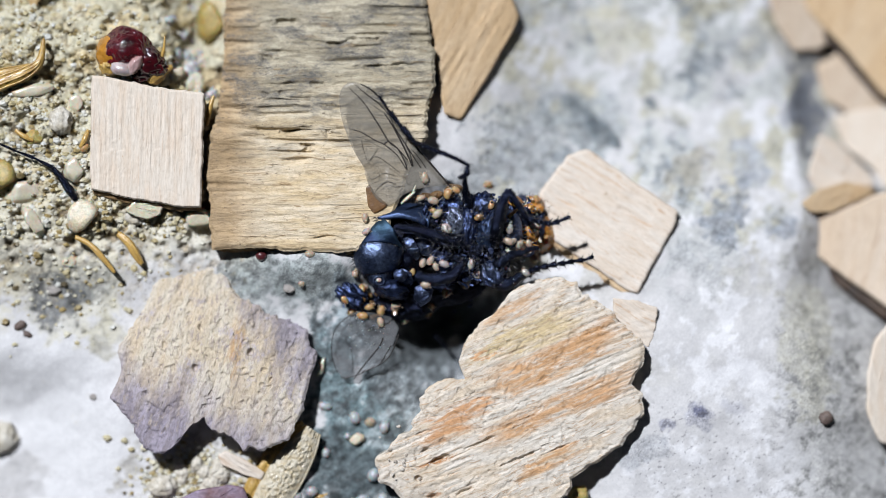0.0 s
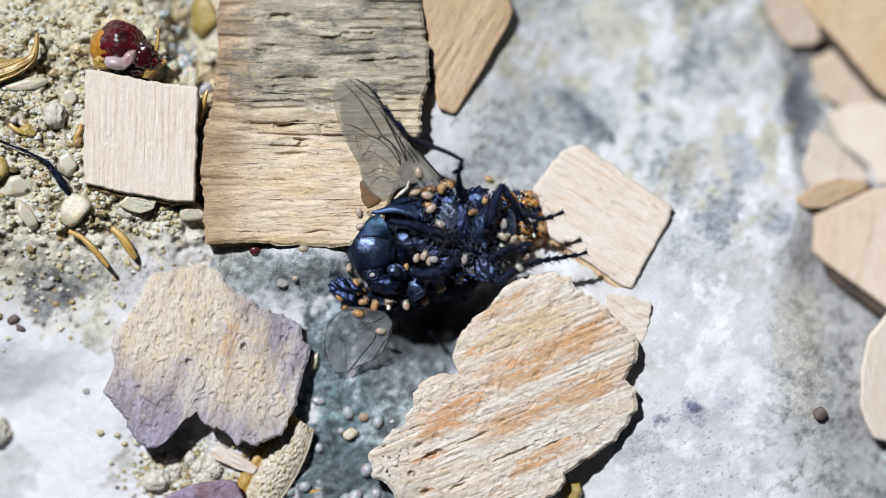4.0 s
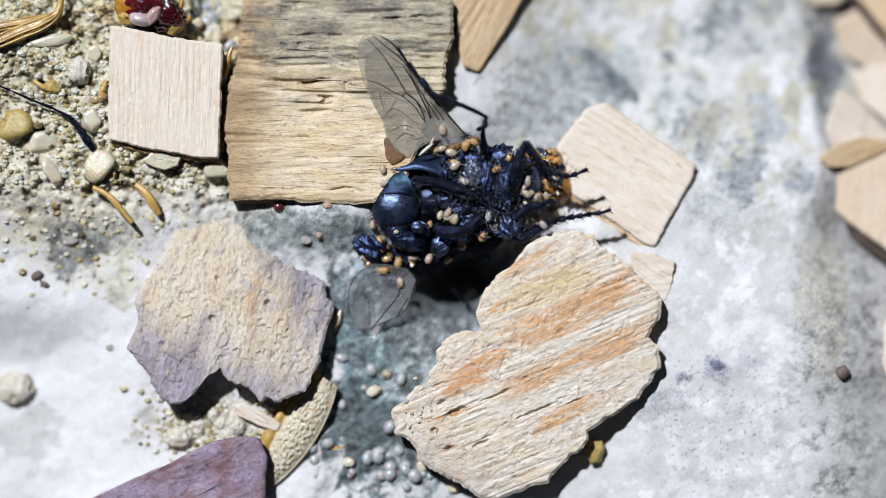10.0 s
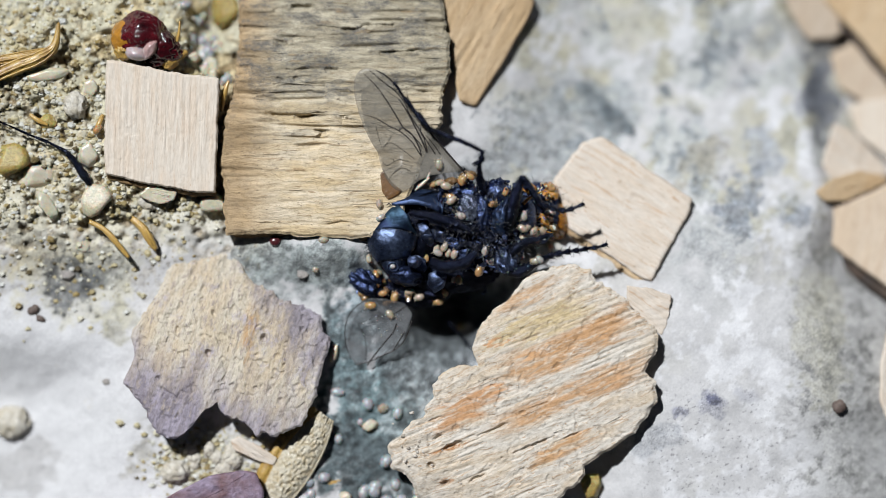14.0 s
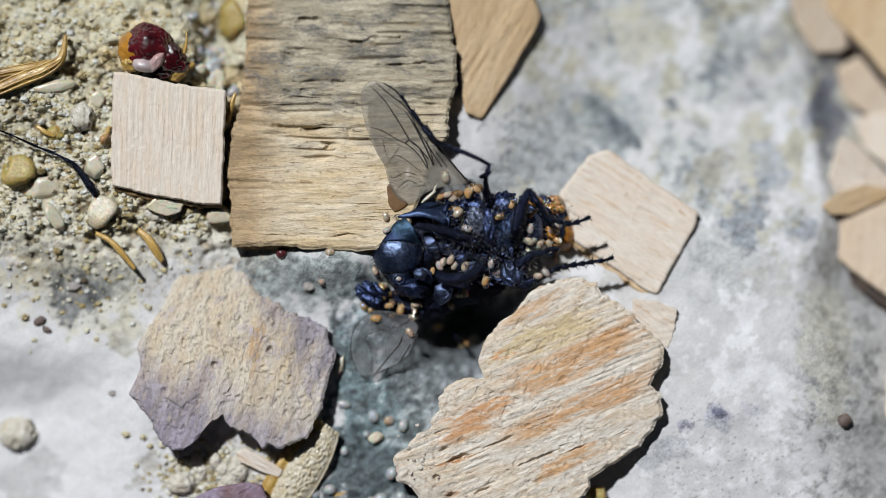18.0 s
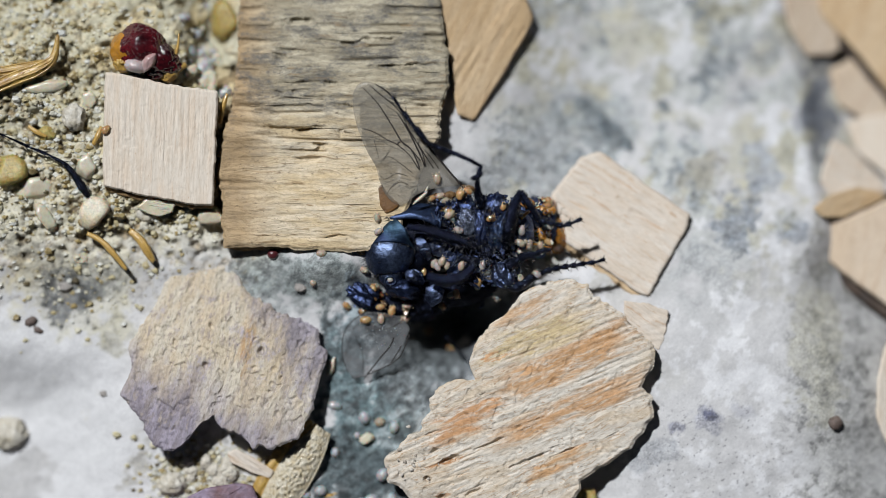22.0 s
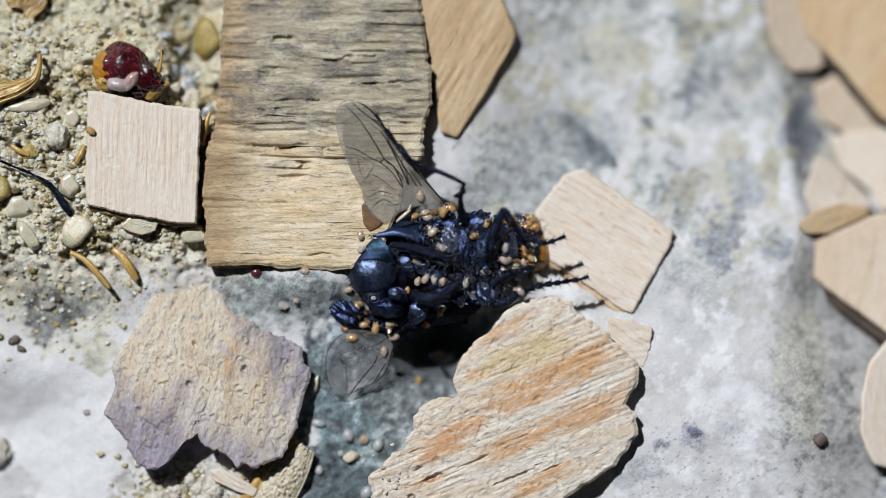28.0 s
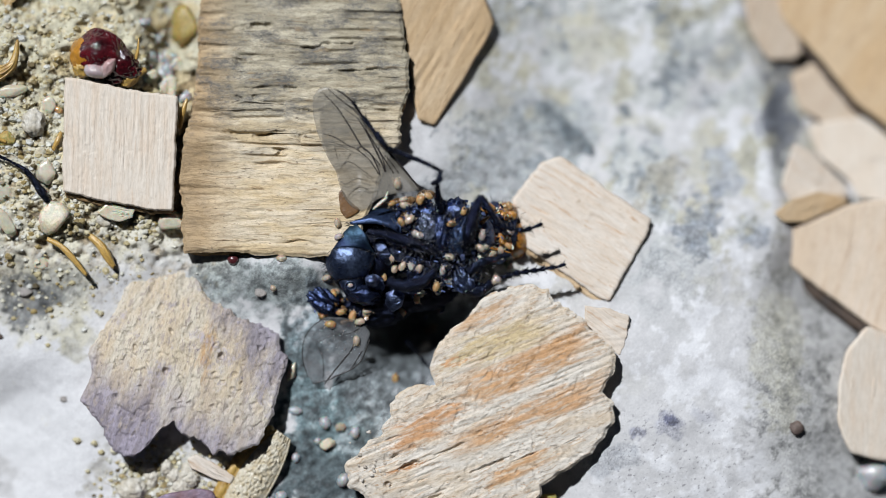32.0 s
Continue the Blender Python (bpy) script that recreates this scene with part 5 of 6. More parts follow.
    # legs
    leg(fly, "leg", [("femur", [(-2.15, 1.02, 2.35), (-1.40, 0.92, 2.5), (-0.35, 0.62, 2.5), (0.45, 0.32, 2.4), (1.0, 0.08, 2.2)], [0.12, 0.19, 0.24, 0.20, 0.10]), ("tibia", [(1.0, 0.08, 2.2), (0.41, 0.13, 2.45), (-0.36, 0.34, 2.5), (-1.26, 0.64, 2.4)], [0.06, 0.07, 0.07, 0.05])], 14, 1, "black leg folded over the belly")
    leg(fly, "leg", [("femur", [(-1.18, -1.21, 2.4), (-0.56, -1.41, 2.6), (0.31, -1.26, 2.5), (0.93, -0.69, 2.2)], [0.22, 0.28, 0.26, 0.14]), ("tibia", [(0.93, -0.69, 2.2), (0.41, -0.36, 2.2), (-0.15, -0.75, 2.0)], [0.13, 0.13, 0.08])], 8, 2)
    leg(fly, "leg", [("femur", [(2.27, 0.03, 1.9), (2.46, 1.05, 2.5), (2.71, 2.07, 2.9), (2.97, 2.71, 3.0)], [0.2, 0.33, 0.24, 0.13]), ("tibia", [(2.97, 2.71, 3.0), (3.36, 2.13, 2.9), (3.79, 1.44, 2.7)], [0.12, 0.16, 0.14]), ("tarsus", [(3.79, 1.44, 2.7), (4.13, 1.31, 2.65), (4.46, 1.21, 2.6), (4.90, 1.15, 2.6), (5.28, 1.26, 2.6), (5.75, 1.46, 2.6)], [0.12, 0.09, 0.09, 0.08, 0.08, 0.03])], 16, 3, "hairy black leg bent at the knee")
    leg(fly, "leg", [("femur", [(2.27, -1.52, 1.7), (2.93, -1.65, 1.9), (3.50, -1.26, 2.2), (4.01, -1.00, 2.4)], [0.28, 0.26, 0.2, 0.12]), ("tarsus", [(4.01, -1.00, 2.4), (4.39, -0.85, 2.4), (4.78, -0.77, 2.4), (5.16, -0.69, 2.4), (5.55, -0.64, 2.4), (5.93, -0.56, 2.4), (6.37, -0.51, 2.4), (6.83, -0.36, 2.4)], [0.10, 0.08, 0.09, 0.08, 0.08, 0.07, 0.07, 0.03])], 16, 4, "beaded black foot stretched out")
    leg(fly, "leg", [("femur", [(2.47, -0.75, 2.2), (3.11, -0.28, 2.5), (3.62, -0.18, 2.6)], [0.22, 0.2, 0.13]), ("tarsus", [(3.62, -0.18, 2.6), (4.00, 0.00, 2.65), (4.34, 0.03, 2.6)], [0.13, 0.11, 0.08])], 12, 5)
    leg(fly, "leg", [("femur", [(1.13, 1.95, 2.1), (1.03, 2.59, 2.5), (1.00, 3.15, 2.9), (1.15, 3.81, 3.1)], [0.2, 0.17, 0.1, 0.09]), ("tibia", [(1.15, 3.81, 3.1), (0.41, 4.17, 3.1), (-0.36, 4.48, 3.0), (-1.25, 4.81, 2.9)], [0.08, 0.10, 0.12, 0.11]), ("tarsus", [(-1.25, 4.81, 2.9), (-1.84, 5.51, 2.85), (-2.41, 6.23, 2.8), (-2.87, 6.90, 2.7)], [0.11, 0.08, 0.06, 0.03])], 9, 6, "long thin black leg laid across a wing")
    leg(fly, "leg", [("tibia", [(-0.36, -4.01, -0.2), (0.21, -4.62, -0.6), (0.89, -5.41, -0.9)], [0.08, 0.07, 0.05])], 6, 7)
    leg(fly, "leg", [("femur", [(-1.60, -1.52, 1.4), (-1.71, -2.30, 1.0), (-1.27, -2.96, 0.5)], [0.22, 0.2, 0.1])], 8, 8)
    part("claw", joined([ball((0.92, 3.30, 3.0), (0.24, 0.14, 0.12), (0, 0, 20), 8, 10, 0.4, 0.2, 3), ball((1.07, 3.48, 3.05), (0.14, 0.16, 0.12), (0, 0, 60), 8, 10, 0.4, 0.2, 4)]), LEG, fly)
    # wings
    upper = part("wing", leaf_sheet([(0.27, 2.94), (-0.32, 3.6), (-0.94, 4.37), (-1.62, 5.18), (-2.19, 5.89), (-2.68, 6.61), (-3.17, 7.17), (-3.66, 7.5), (-4.13, 7.65), (-4.51, 7.51), (-4.74, 7.03), (-4.7, 6.26), (-4.49, 5.49), (-4.23, 4.8), (-3.92, 4.19), (-3.63, 3.78), (-3.5, 3.19), (-3.24, 2.55), (-2.87, 2.09), (-2.41, 1.92), (-1.77, 2.51), (-1.01, 2.78)],
                 WING_TOP), WING, fly, "smoky translucent wing with dark veins")
    for line, r in (
        ([(0.27, 2.94), (-0.5, 3.81), (-1.28, 4.75), (-2.06, 5.72), (-2.68, 6.61), (-3.17, 7.17), (-3.74, 7.52)], 0.042),
        ([(-1.02, 3.72), (-1.61, 4.62), (-2.18, 5.51), (-2.45, 6.1), (-2.91, 6.61), (-3.48, 7.04), (-4.05, 7.52)], 0.024),
        ([(-1.4, 3.8), (-1.71, 4.49), (-2.31, 5.64), (-2.7, 6.2)], 0.036),
        ([(-1.61, 4.05), (-2.05, 4.56), (-2.49, 4.92), (-3.01, 5.76), (-3.6, 6.65), (-4.3, 7.36)], 0.024),
        ([(-1.71, 3.69), (-2.1, 4.28), (-2.67, 4.76), (-3.1, 4.96), (-3.72, 5.32), (-4.29, 5.49)], 0.022),
        ([(-2.67, 4.76), (-2.61, 4.86), (-2.49, 4.92)], 0.034),
        ([(-1.66, 3.64), (-1.71, 3.9), (-2.05, 4.56), (-2.49, 4.92)], 0.032),
        ([(-1.37, 3.8), (-1.51, 4.36), (-1.69, 4.74), (-1.67, 5.0)], 0.024),
        ([(-0.78, 3.7), (-1.1, 4.16), (-1.46, 4.57)], 0.022),
        ([(-1.96, 3.46), (-2.43, 3.84), (-3.07, 4.22), (-3.45, 3.88)], 0.014),
        ([(-2.17, 3.33), (-2.68, 3.45), (-3.19, 3.19), (-3.4, 3.32)], 0.014),
        ([(-2.16, 2.95), (-2.55, 3.07), (-2.93, 2.81), (-3.13, 2.5)], 0.015),
        ([(-3.72, 4.91), (-3.58, 4.39), (-3.45, 3.96)], 0.012),
        ([(-2.95, 4.61), (-3.2, 4.22), (-3.4, 4.04)], 0.012),
    ):
        part("vein", tube([(x, y, WING_TOP(x, y) + 0.02) for x, y in line], [r] * (len(line) - 1) + [r * 0.4], 6, 5), VEIN, upper)
    # creases where the wing is crumpled near its root
    rng = random.Random(17)
    creases = []
    for _ in range(34):
        x, y = rng.uniform(-3.3, -1.2), rng.uniform(2.3, 4.1)
        if y < 2.0 - 0.5 * (x + 2.3) + 0.35 or y > 3.9 - 0.4 * (x + 3.3):
            continue
        a, n = rng.uniform(0, 3.14), rng.uniform(0.12, 0.4)
        line = [(x + n * k * math.cos(a + 0.3 * k), y + n * k * math.sin(a + 0.3 * k)) for k in (-1, 0, 1)]
        creases.append(tube([(u, v, WING_TOP(u, v) + 0.03) for u, v in line], [0.002, 0.006, 0.002], 5, 3))
    # tiny bright balls in place of sparkles on the crumpled wing
    tagged(part("wing_sparkles", joined([ball((x, y, float(WING_TOP(x, y)) + 0.03), (0.02, 0.016, 0.014), (0, 0, 0), 5, 6) for x, y in [(rng.gauss(-1.9, 0.6), rng.gauss(3.0, 0.35)) for _ in range(40)]]), GLINT, upper, "bright specks standing in for glints"), kind="stuff")
    tagged(part("creases", joined(creases), VEIN, upper), kind="stuff")
    part("flap", slab([(-3.52, 2.80), (-3.36, 2.96), (-3.05, 2.47), (-2.52, 2.03), (-2.75, 1.80), (-3.15, 1.60), (-3.42, 1.95)], 1.95, 0.05, 60, 0.03, 0.4, 1.0, 0.02, 3, 60, 8, 0.0), BROWN_FLAP, upper, "brown wing flap")
    tagged(part("waxy_debris", joined([crumpled(c, r, (0, 0, a), 24, 32, 0.3, 0.25, a) for c, r, a in (((-0.85, 2.35, 1.8), (0.32, 0.2, 0.2), 15), ((-0.30, 2.45, 1.7), (0.30, 0.20, 0.25), 20), ((0.30, 2.60, 1.8), (0.36, 0.24, 0.28), 60), ((0.62, 2.75, 1.7), (0.25, 0.2, 0.22), 10), ((-0.50, 1.85, 1.6), (0.24, 0.2, 0.25), 80))]), WAX, upper, "amber lumps at the wing's root"), kind="stuff")
    part("wing_root", joined([ball((-1.59, 2.34, 2.4), (0.42, 0.08, 0.07), (0, 0, 40), 8, 10, 0.2, 0.3, 1), ball((-1.35, 2.62, 2.3), (0.3, 0.05, 0.05), (0, 0, 70), 8, 10, 0.2, 0.3, 2)]), QUARTZ, upper, "pale glossy wing root")
    lower_top = plane(-3.6, -4, 1.10, 0.08, 0.05)
    lower = part("wing", leaf_sheet([(-2.43, -4.81), (-2.84, -5.26), (-3.28, -5.47), (-3.67, -5.68), (-4.14, -5.87), (-4.63, -5.95), (-4.92, -5.48), (-5.11, -4.84), (-5.11, -4.19), (-4.93, -3.67), (-4.6, -3.28), (-4.06, -2.88), (-3.3, -2.9), (-2.39, -3.1), (-2.0, -3.6)],
                 lower_top), WING_LOW, fly, "smoky wing pressed against the stone")
    for line, r in (
        ([(-4.06, -2.88), (-4.6, -3.28), (-4.93, -3.67), (-5.11, -4.24), (-5.08, -4.97), (-4.81, -5.74)], 0.018),
        ([(-2.75, -4.04), (-2.9, -4.43), (-3.37, -5.0), (-3.93, -5.74), (-4.08, -6.0)], 0.026),
        ([(-2.03, -3.9), (-2.38, -4.81), (-2.84, -5.26), (-3.28, -5.47), (-3.72, -5.63)], 0.028),
        ([(-3.69, -3.71), (-4.26, -3.97), (-4.49, -4.08), (-4.25, -4.57), (-4.14, -5.09), (-4.16, -5.74)], 0.014),
        ([(-2.38, -4.42), (-2.69, -4.95), (-2.95, -5.34)], 0.024),
        ([(-4.63, -5.95), (-4.14, -5.85), (-3.67, -5.68), (-3.28, -5.47)], 0.022),
        ([(-2.3, -3.2), (-2.9, -3.6), (-3.69, -3.71)], 0.016),
    ):
        part("vein", tube([(x, y, lower_top(x, y) + 0.02) for x, y in line], [r] * (len(line) - 1) + [r * 0.5], 6, 5), VEIN, lower)
    # sparkles on the lower wing, made as pale flakes
    tagged(part("wing_sparkles", plates(46, (-4.4, -4.6, -2.3, -3.0, 1.16, 1.25), 0.035, 43), MILKY, lower, "pale specks standing in for highlights"), kind="stuff")
    # a torn, glittering scrap by the abdomen's end
    scrap = part("torn_scrap", crumpled((-4.15, -2.15, 0.8), (0.85, 0.48, 0.5), (0, 0, -35), 50, 70, 0.4, 0.45, 12), CHITIN, fly, "torn scrap of blue-black chitin")
    tagged(part("scrap_debris", plates(30, (-4.67, -2.70, -3.47, -1.74, 0.6, 1.2), 0.12, 11), CHITIN_GREY, scrap, smooth=False), kind="stuff")
    tagged(part("waxy_debris", plates(16, (-3.94, -3.13, -2.17, -1.66, 0.4, 1.2), 0.22, 21, 0.6), WAX, fly, "amber crumbs under the abdomen"), kind="stuff")
    tagged(part("underside_debris", plates(30, (-2.44, -2.9, 1.5, -1.01, -0.3, 0.9), 0.2, 31), CHITIN, fly), kind="stuff")
    fly.location.z -= 0.4 * MM
    return fly


build_fly()


# ---- dark red bud with an orange side ----
def build_bud():
    bud = thing("bud", (-14.46, 8.87, 0.0), "glossy dark red bud with orange and pink sides", "bud")
    part("bud_body", crumpled((-14.46, 9.05, 1.25), (1.08, 1.08, 1.0), (0, 0, 20), 90, 130, 0.16, 1.15, 3), BERRY, bud)
    part("orange_side", crumpled((-15.15, 8.95, 1.05), (0.72, 0.85, 0.9), (0, 0, 0), 40, 56, 0.10, 0.6, 2), BERRY_ORANGE, bud, "orange side")
    part("pink_lobe", crumpled((-14.65, 8.22, 1.75), (0.55, 0.33, 0.4), (0, 0, -12), 40, 56, 0.10, 0.5, 5), BERRY_WHITE, bud, "whitish swollen lobe")
    part("pink_lobe", crumpled((-14.05, 8.42, 1.75), (0.30, 0.58, 0.42), (0, 0, -35), 40, 56, 0.12, 0.5, 6), BERRY_PINK, bud, "pale pink lobe")
    for c, r, a in (((-13.55, 8.60, 1.25), (0.62, 0.72, 0.6), 40), ((-13.20, 8.32, 1.1), (0.55, 0.5, 0.5), 20), ((-13.75, 8.05, 1.0), (0.5, 0.45, 0.5), 40)):
        part("scale", crumpled(c, r, (0, 0, a), 44, 60, 0.30, 0.45, a + r[0]), BERRY, bud)
    part("scale", crumpled((-13.15, 7.95, 0.95), (0.42, 0.35, 0.45), (0, 0, 40), 36, 50, 0.3, 0.4, 2), STRAW_DARK, bud, "brown scale")
    part("scale", crumpled((-15.25, 8.35, 1.3), (0.4, 0.4, 0.5), (0, 0, 10), 36, 50, 0.3, 0.35, 9), STRAW_DARK, bud, "brown scale")
    part("stalk", tube([(-13.10, 8.10, 0.9), (-12.75, 8.20, 0.9), (-12.40, 8.35, 0.8)], [0.35, 0.26, 0.10], 8, 5, 0.15), STRAW, bud, "dry brown stalk")
    part("thorn", tube([(-13.0, 8.5, 0.9), (-12.78, 9.1, 1.1), (-12.72, 9.75, 1.2)], [0.12, 0.08, 0.03], 8, 4, 0.1), STRAW, bud, "thin dry tip")


build_bud()


# ---- dry straw, husk, a lost leg ----
def straw(points, radii, label, seed=0, mat=STRAW):
    lift = 0.7 if points[0][0] < -15.5 and points[0][1] > -1 else 0.3 if points[0][0] < -12 else 0.0
    p = [(q[0], q[1], q[2] + lift) for q in points]
    ob = thing("dry_straw", (p[0][0], p[0][1], p[0][2] - radii[0]), label, "straw", "dry straws")
    part("stem", tube(p, radii, 10, 6, 0.06, seed), mat, ob)
    ridge = [(q[0] + 0.3 * r, q[1] + 0.45 * r, q[2] + 0.72 * r) for q, r in zip(p, radii)]
    part("rib", tube(ridge, [r * 0.25 for r in radii], 6, 6), mat, ob)
    for s in (-0.75, -0.2, 0.75):
        edge = [(q[0] - 0.2 * s * r, q[1] + s * r, q[2] + math.sqrt(1 - s * s) * r * 0.95) for q, r in zip(p, radii)]
        part("rib", tube(edge, [r * 0.16 for r in radii], 6, 6, 0.2, seed), mat, ob)


straw([(-24.26, 5.87, 0.2), (-22.70, 6.52, 0.22), (-21.40, 7.09, 0.25), (-20.09, 7.66, 0.3), (-19.18, 8.02, 0.35), (-18.47, 8.54, 0.4), (-18.26, 9.62, 0.45)], [0.2, 0.3, 0.34, 0.36, 0.34, 0.22, 0.06], "curved golden-brown blade of dry straw", 1, STRAW_DARK)
straw([(-24.27, 7.09, 0.1), (-21.41, 7.82, 0.15), (-19.84, 8.13, 0.2), (-18.80, 8.39, 0.25)], [0.15, 0.22, 0.24, 0.12], "golden-brown blade of dry straw", 2, STRAW_DARK)
straw([(-16.82, 0.55, 0.35), (-16.19, 0.23, 0.4), (-15.67, -0.29, 0.45), (-15.00, -1.09, 0.4)], [0.11, 0.13, 0.15, 0.08], "thin curved wisp of dry straw", 3)
straw([(-14.89, 0.70, 0.4), (-14.42, 0.29, 0.5), (-14.11, -0.18, 0.5), (-13.80, -0.70, 0.4)], [0.15, 0.2, 0.22, 0.12], "short thick wisp of golden straw", 4)
straw([(-16.24, 5.42, 0.4), (-16.39, 5.01, 0.5), (-16.58, 4.64, 0.4)], [0.08, 0.13, 0.1], "orange-brown scrap of dry straw", 5)
straw([(-19.57, 5.43, 0.3), (-19.18, 5.16, 0.35), (-18.74, 4.96, 0.3)], [0.08, 0.12, 0.06], "tiny golden scrap of straw", 6)
straw([(-6.87, -11.11, -0.2), (-5.82, -11.41, 0.1), (-5.04, -11.21, 0.0)], [0.1, 0.13, 0.05], "broken golden scrap of straw", 7)
straw([(-5.45, -12.09, -0.4), (-5.00, -11.56, -0.3), (-4.79, -11.12, -0.4)], [0.1, 0.12, 0.05], "broken golden scrap of straw", 8)
straw([(-10.82, 5.67, 0.8), (-10.66, 6.49, 1.0), (-10.50, 7.01, 1.0)], [0.08, 0.13, 0.06], "brown splinter between two chips", 9)


def build_husk():
    husk = thing("seed_husk", (-7.39, -10.64, -0.2), "golden half-open seed husk with rippled skin", "seed husk")
    a, b = Vector((-5.95, -8.30, 0.55)), Vector((-9.05, -13.20, 0.2))
    way, side = (b - a), Vector((0.82, -0.57, 0))
    verts, faces = [], []
    n, m = 110, 32
    for i in range(n + 1):
        t = i / n
        w = 0.86 * math.sin(math.pi * min(1, t * 0.93 + 0.07)) ** 0.55
        for j in range(m + 1):
            s = 2 * j / m - 1
            lift = 0.40 * w * (1 - s * s) + 0.15 * noise.fractal(Vector((t * 34, s * 9, 3)), 0.8, 2.0, 3) * (1 - s ** 4)
            p = a + way * t + side * w * s + Vector((0, 0, lift))
            verts.append(p)
    for i in range(n):
        for j in range(m):
            k = i * (m + 1) + j
            faces.append((k, k + m + 1, k + m + 2, k + 1))
    base = len(verts)
    verts += [v - Vector((0, 0, 0.12)) for v in verts]
    faces += [tuple(reversed([i + base for i in f])) for f in faces]
    part("shell", (verts, faces), HUSK, husk)
    left = [a + way * t - side * (0.86 * math.sin(math.pi * min(1, t * 0.93 + 0.07)) ** 0.55) for t in np.linspace(0, 1, 14)]
    right = [a + way * t + side * (0.86 * math.sin(math.pi * min(1, t * 0.93 + 0.07)) ** 0.55) for t in np.linspace(0, 1, 14)]
    inside = [p - side * 0.2 - Vector((0, 0, 0.22)) for p in left]
    part("inside", tube(inside, [0.1] + [0.34] * 12 + [0.1], 10, 3, 0.08), STRAW_DARK, husk, "brown inner layer")
    part("rim", tube(left, [0.06] * 14, 6, 3), STRAW, husk, "thin brown rim")
    part("rim", tube(right, [0.05] * 14, 6, 3), HUSK, husk)


build_husk()

lost = thing("insect_leg", (-18.29, 3.66, 0.1), "lost black insect leg lying on the sand", "insect leg")
leg(lost, "tibia", [("tibia", [(-17.83, 3.71, 1.3), (-17.42, 3.19, 1.3), (-17.06, 2.67, 1.25), (-16.79, 2.26, 1.1)], [0.11, 0.16, 0.19, 0.13]), ("tarsus", [(-22.68, 5.79, 1.1), (-20.59, 4.95, 1.2), (-19.55, 4.49, 1.25), (-18.71, 4.17, 1.3), (-17.83, 3.71, 1.3)], [0.02, 0.035, 0.045, 0.05, 0.06])], 7, 21)


# ---- pebbles and beads ----
def faceted(c, r, turn, seed, cuts=11, rings=18, sides=26):
    """A broken crystal pebble: an ellipsoid cut by random planes."""
    rng = random.Random(seed)
    planes = []
    for _ in range(cuts):
        n = Vector((rng.gauss(0, 1), rng.gauss(0, 1), rng.gauss(0, 0.8))).normalized()
        planes.append((n, rng.uniform(0.62, 0.88)))
    planes.append((Vector((rng.uniform(-0.3, 0.3), rng.uniform(-0.3, 0.3), 1)).normalized(), 0.6))
    m = Euler((0, 0, radians(turn))).to_matrix()
    verts, faces = ball((0, 0, 0), (1, 1, 1), (0, 0, 0), rings, sides)
    out = []
    for v in verts:
        k = min([1.0] + [d / n.dot(v) for n, d in planes if n.dot(v) > 0.05])
        k *= 1 + 0.04 * noise.noise(v * 3 + Vector((seed, 0, 0)))
        out.append(Vector(c) + m @ Vector((v.x * k * r[0] * 1.12, v.y * k * r[1] * 1.12, v.z * k * r[2] * 1.12)))
    return out, faces


def pebble(c, r, turn, mat, label, name="pebble", seed=0, lump=0.28, group="pebbles in the sand"):
    z = rest(c[0], c[1])
    high = c[2] if len(c) > 2 else z + r[2] * 0.3
    shape = crumpled((c[0], c[1], high), r, (0, 0, turn), 24, 34, 0.30, max(r) * 0.5, seed) if mat is SAND else faceted((c[0], c[1], high), r, turn, seed) if mat in (QUARTZ, HONEY, OCHRE, GREYSTONE) else ball((c[0], c[1], high), r, (0, 0, turn), 14, 20, lump, max(r) * 0.9, seed)
    return solid(name, shape, mat, (c[0], c[1], high - r[2]), label, name.replace("_", " "), group)


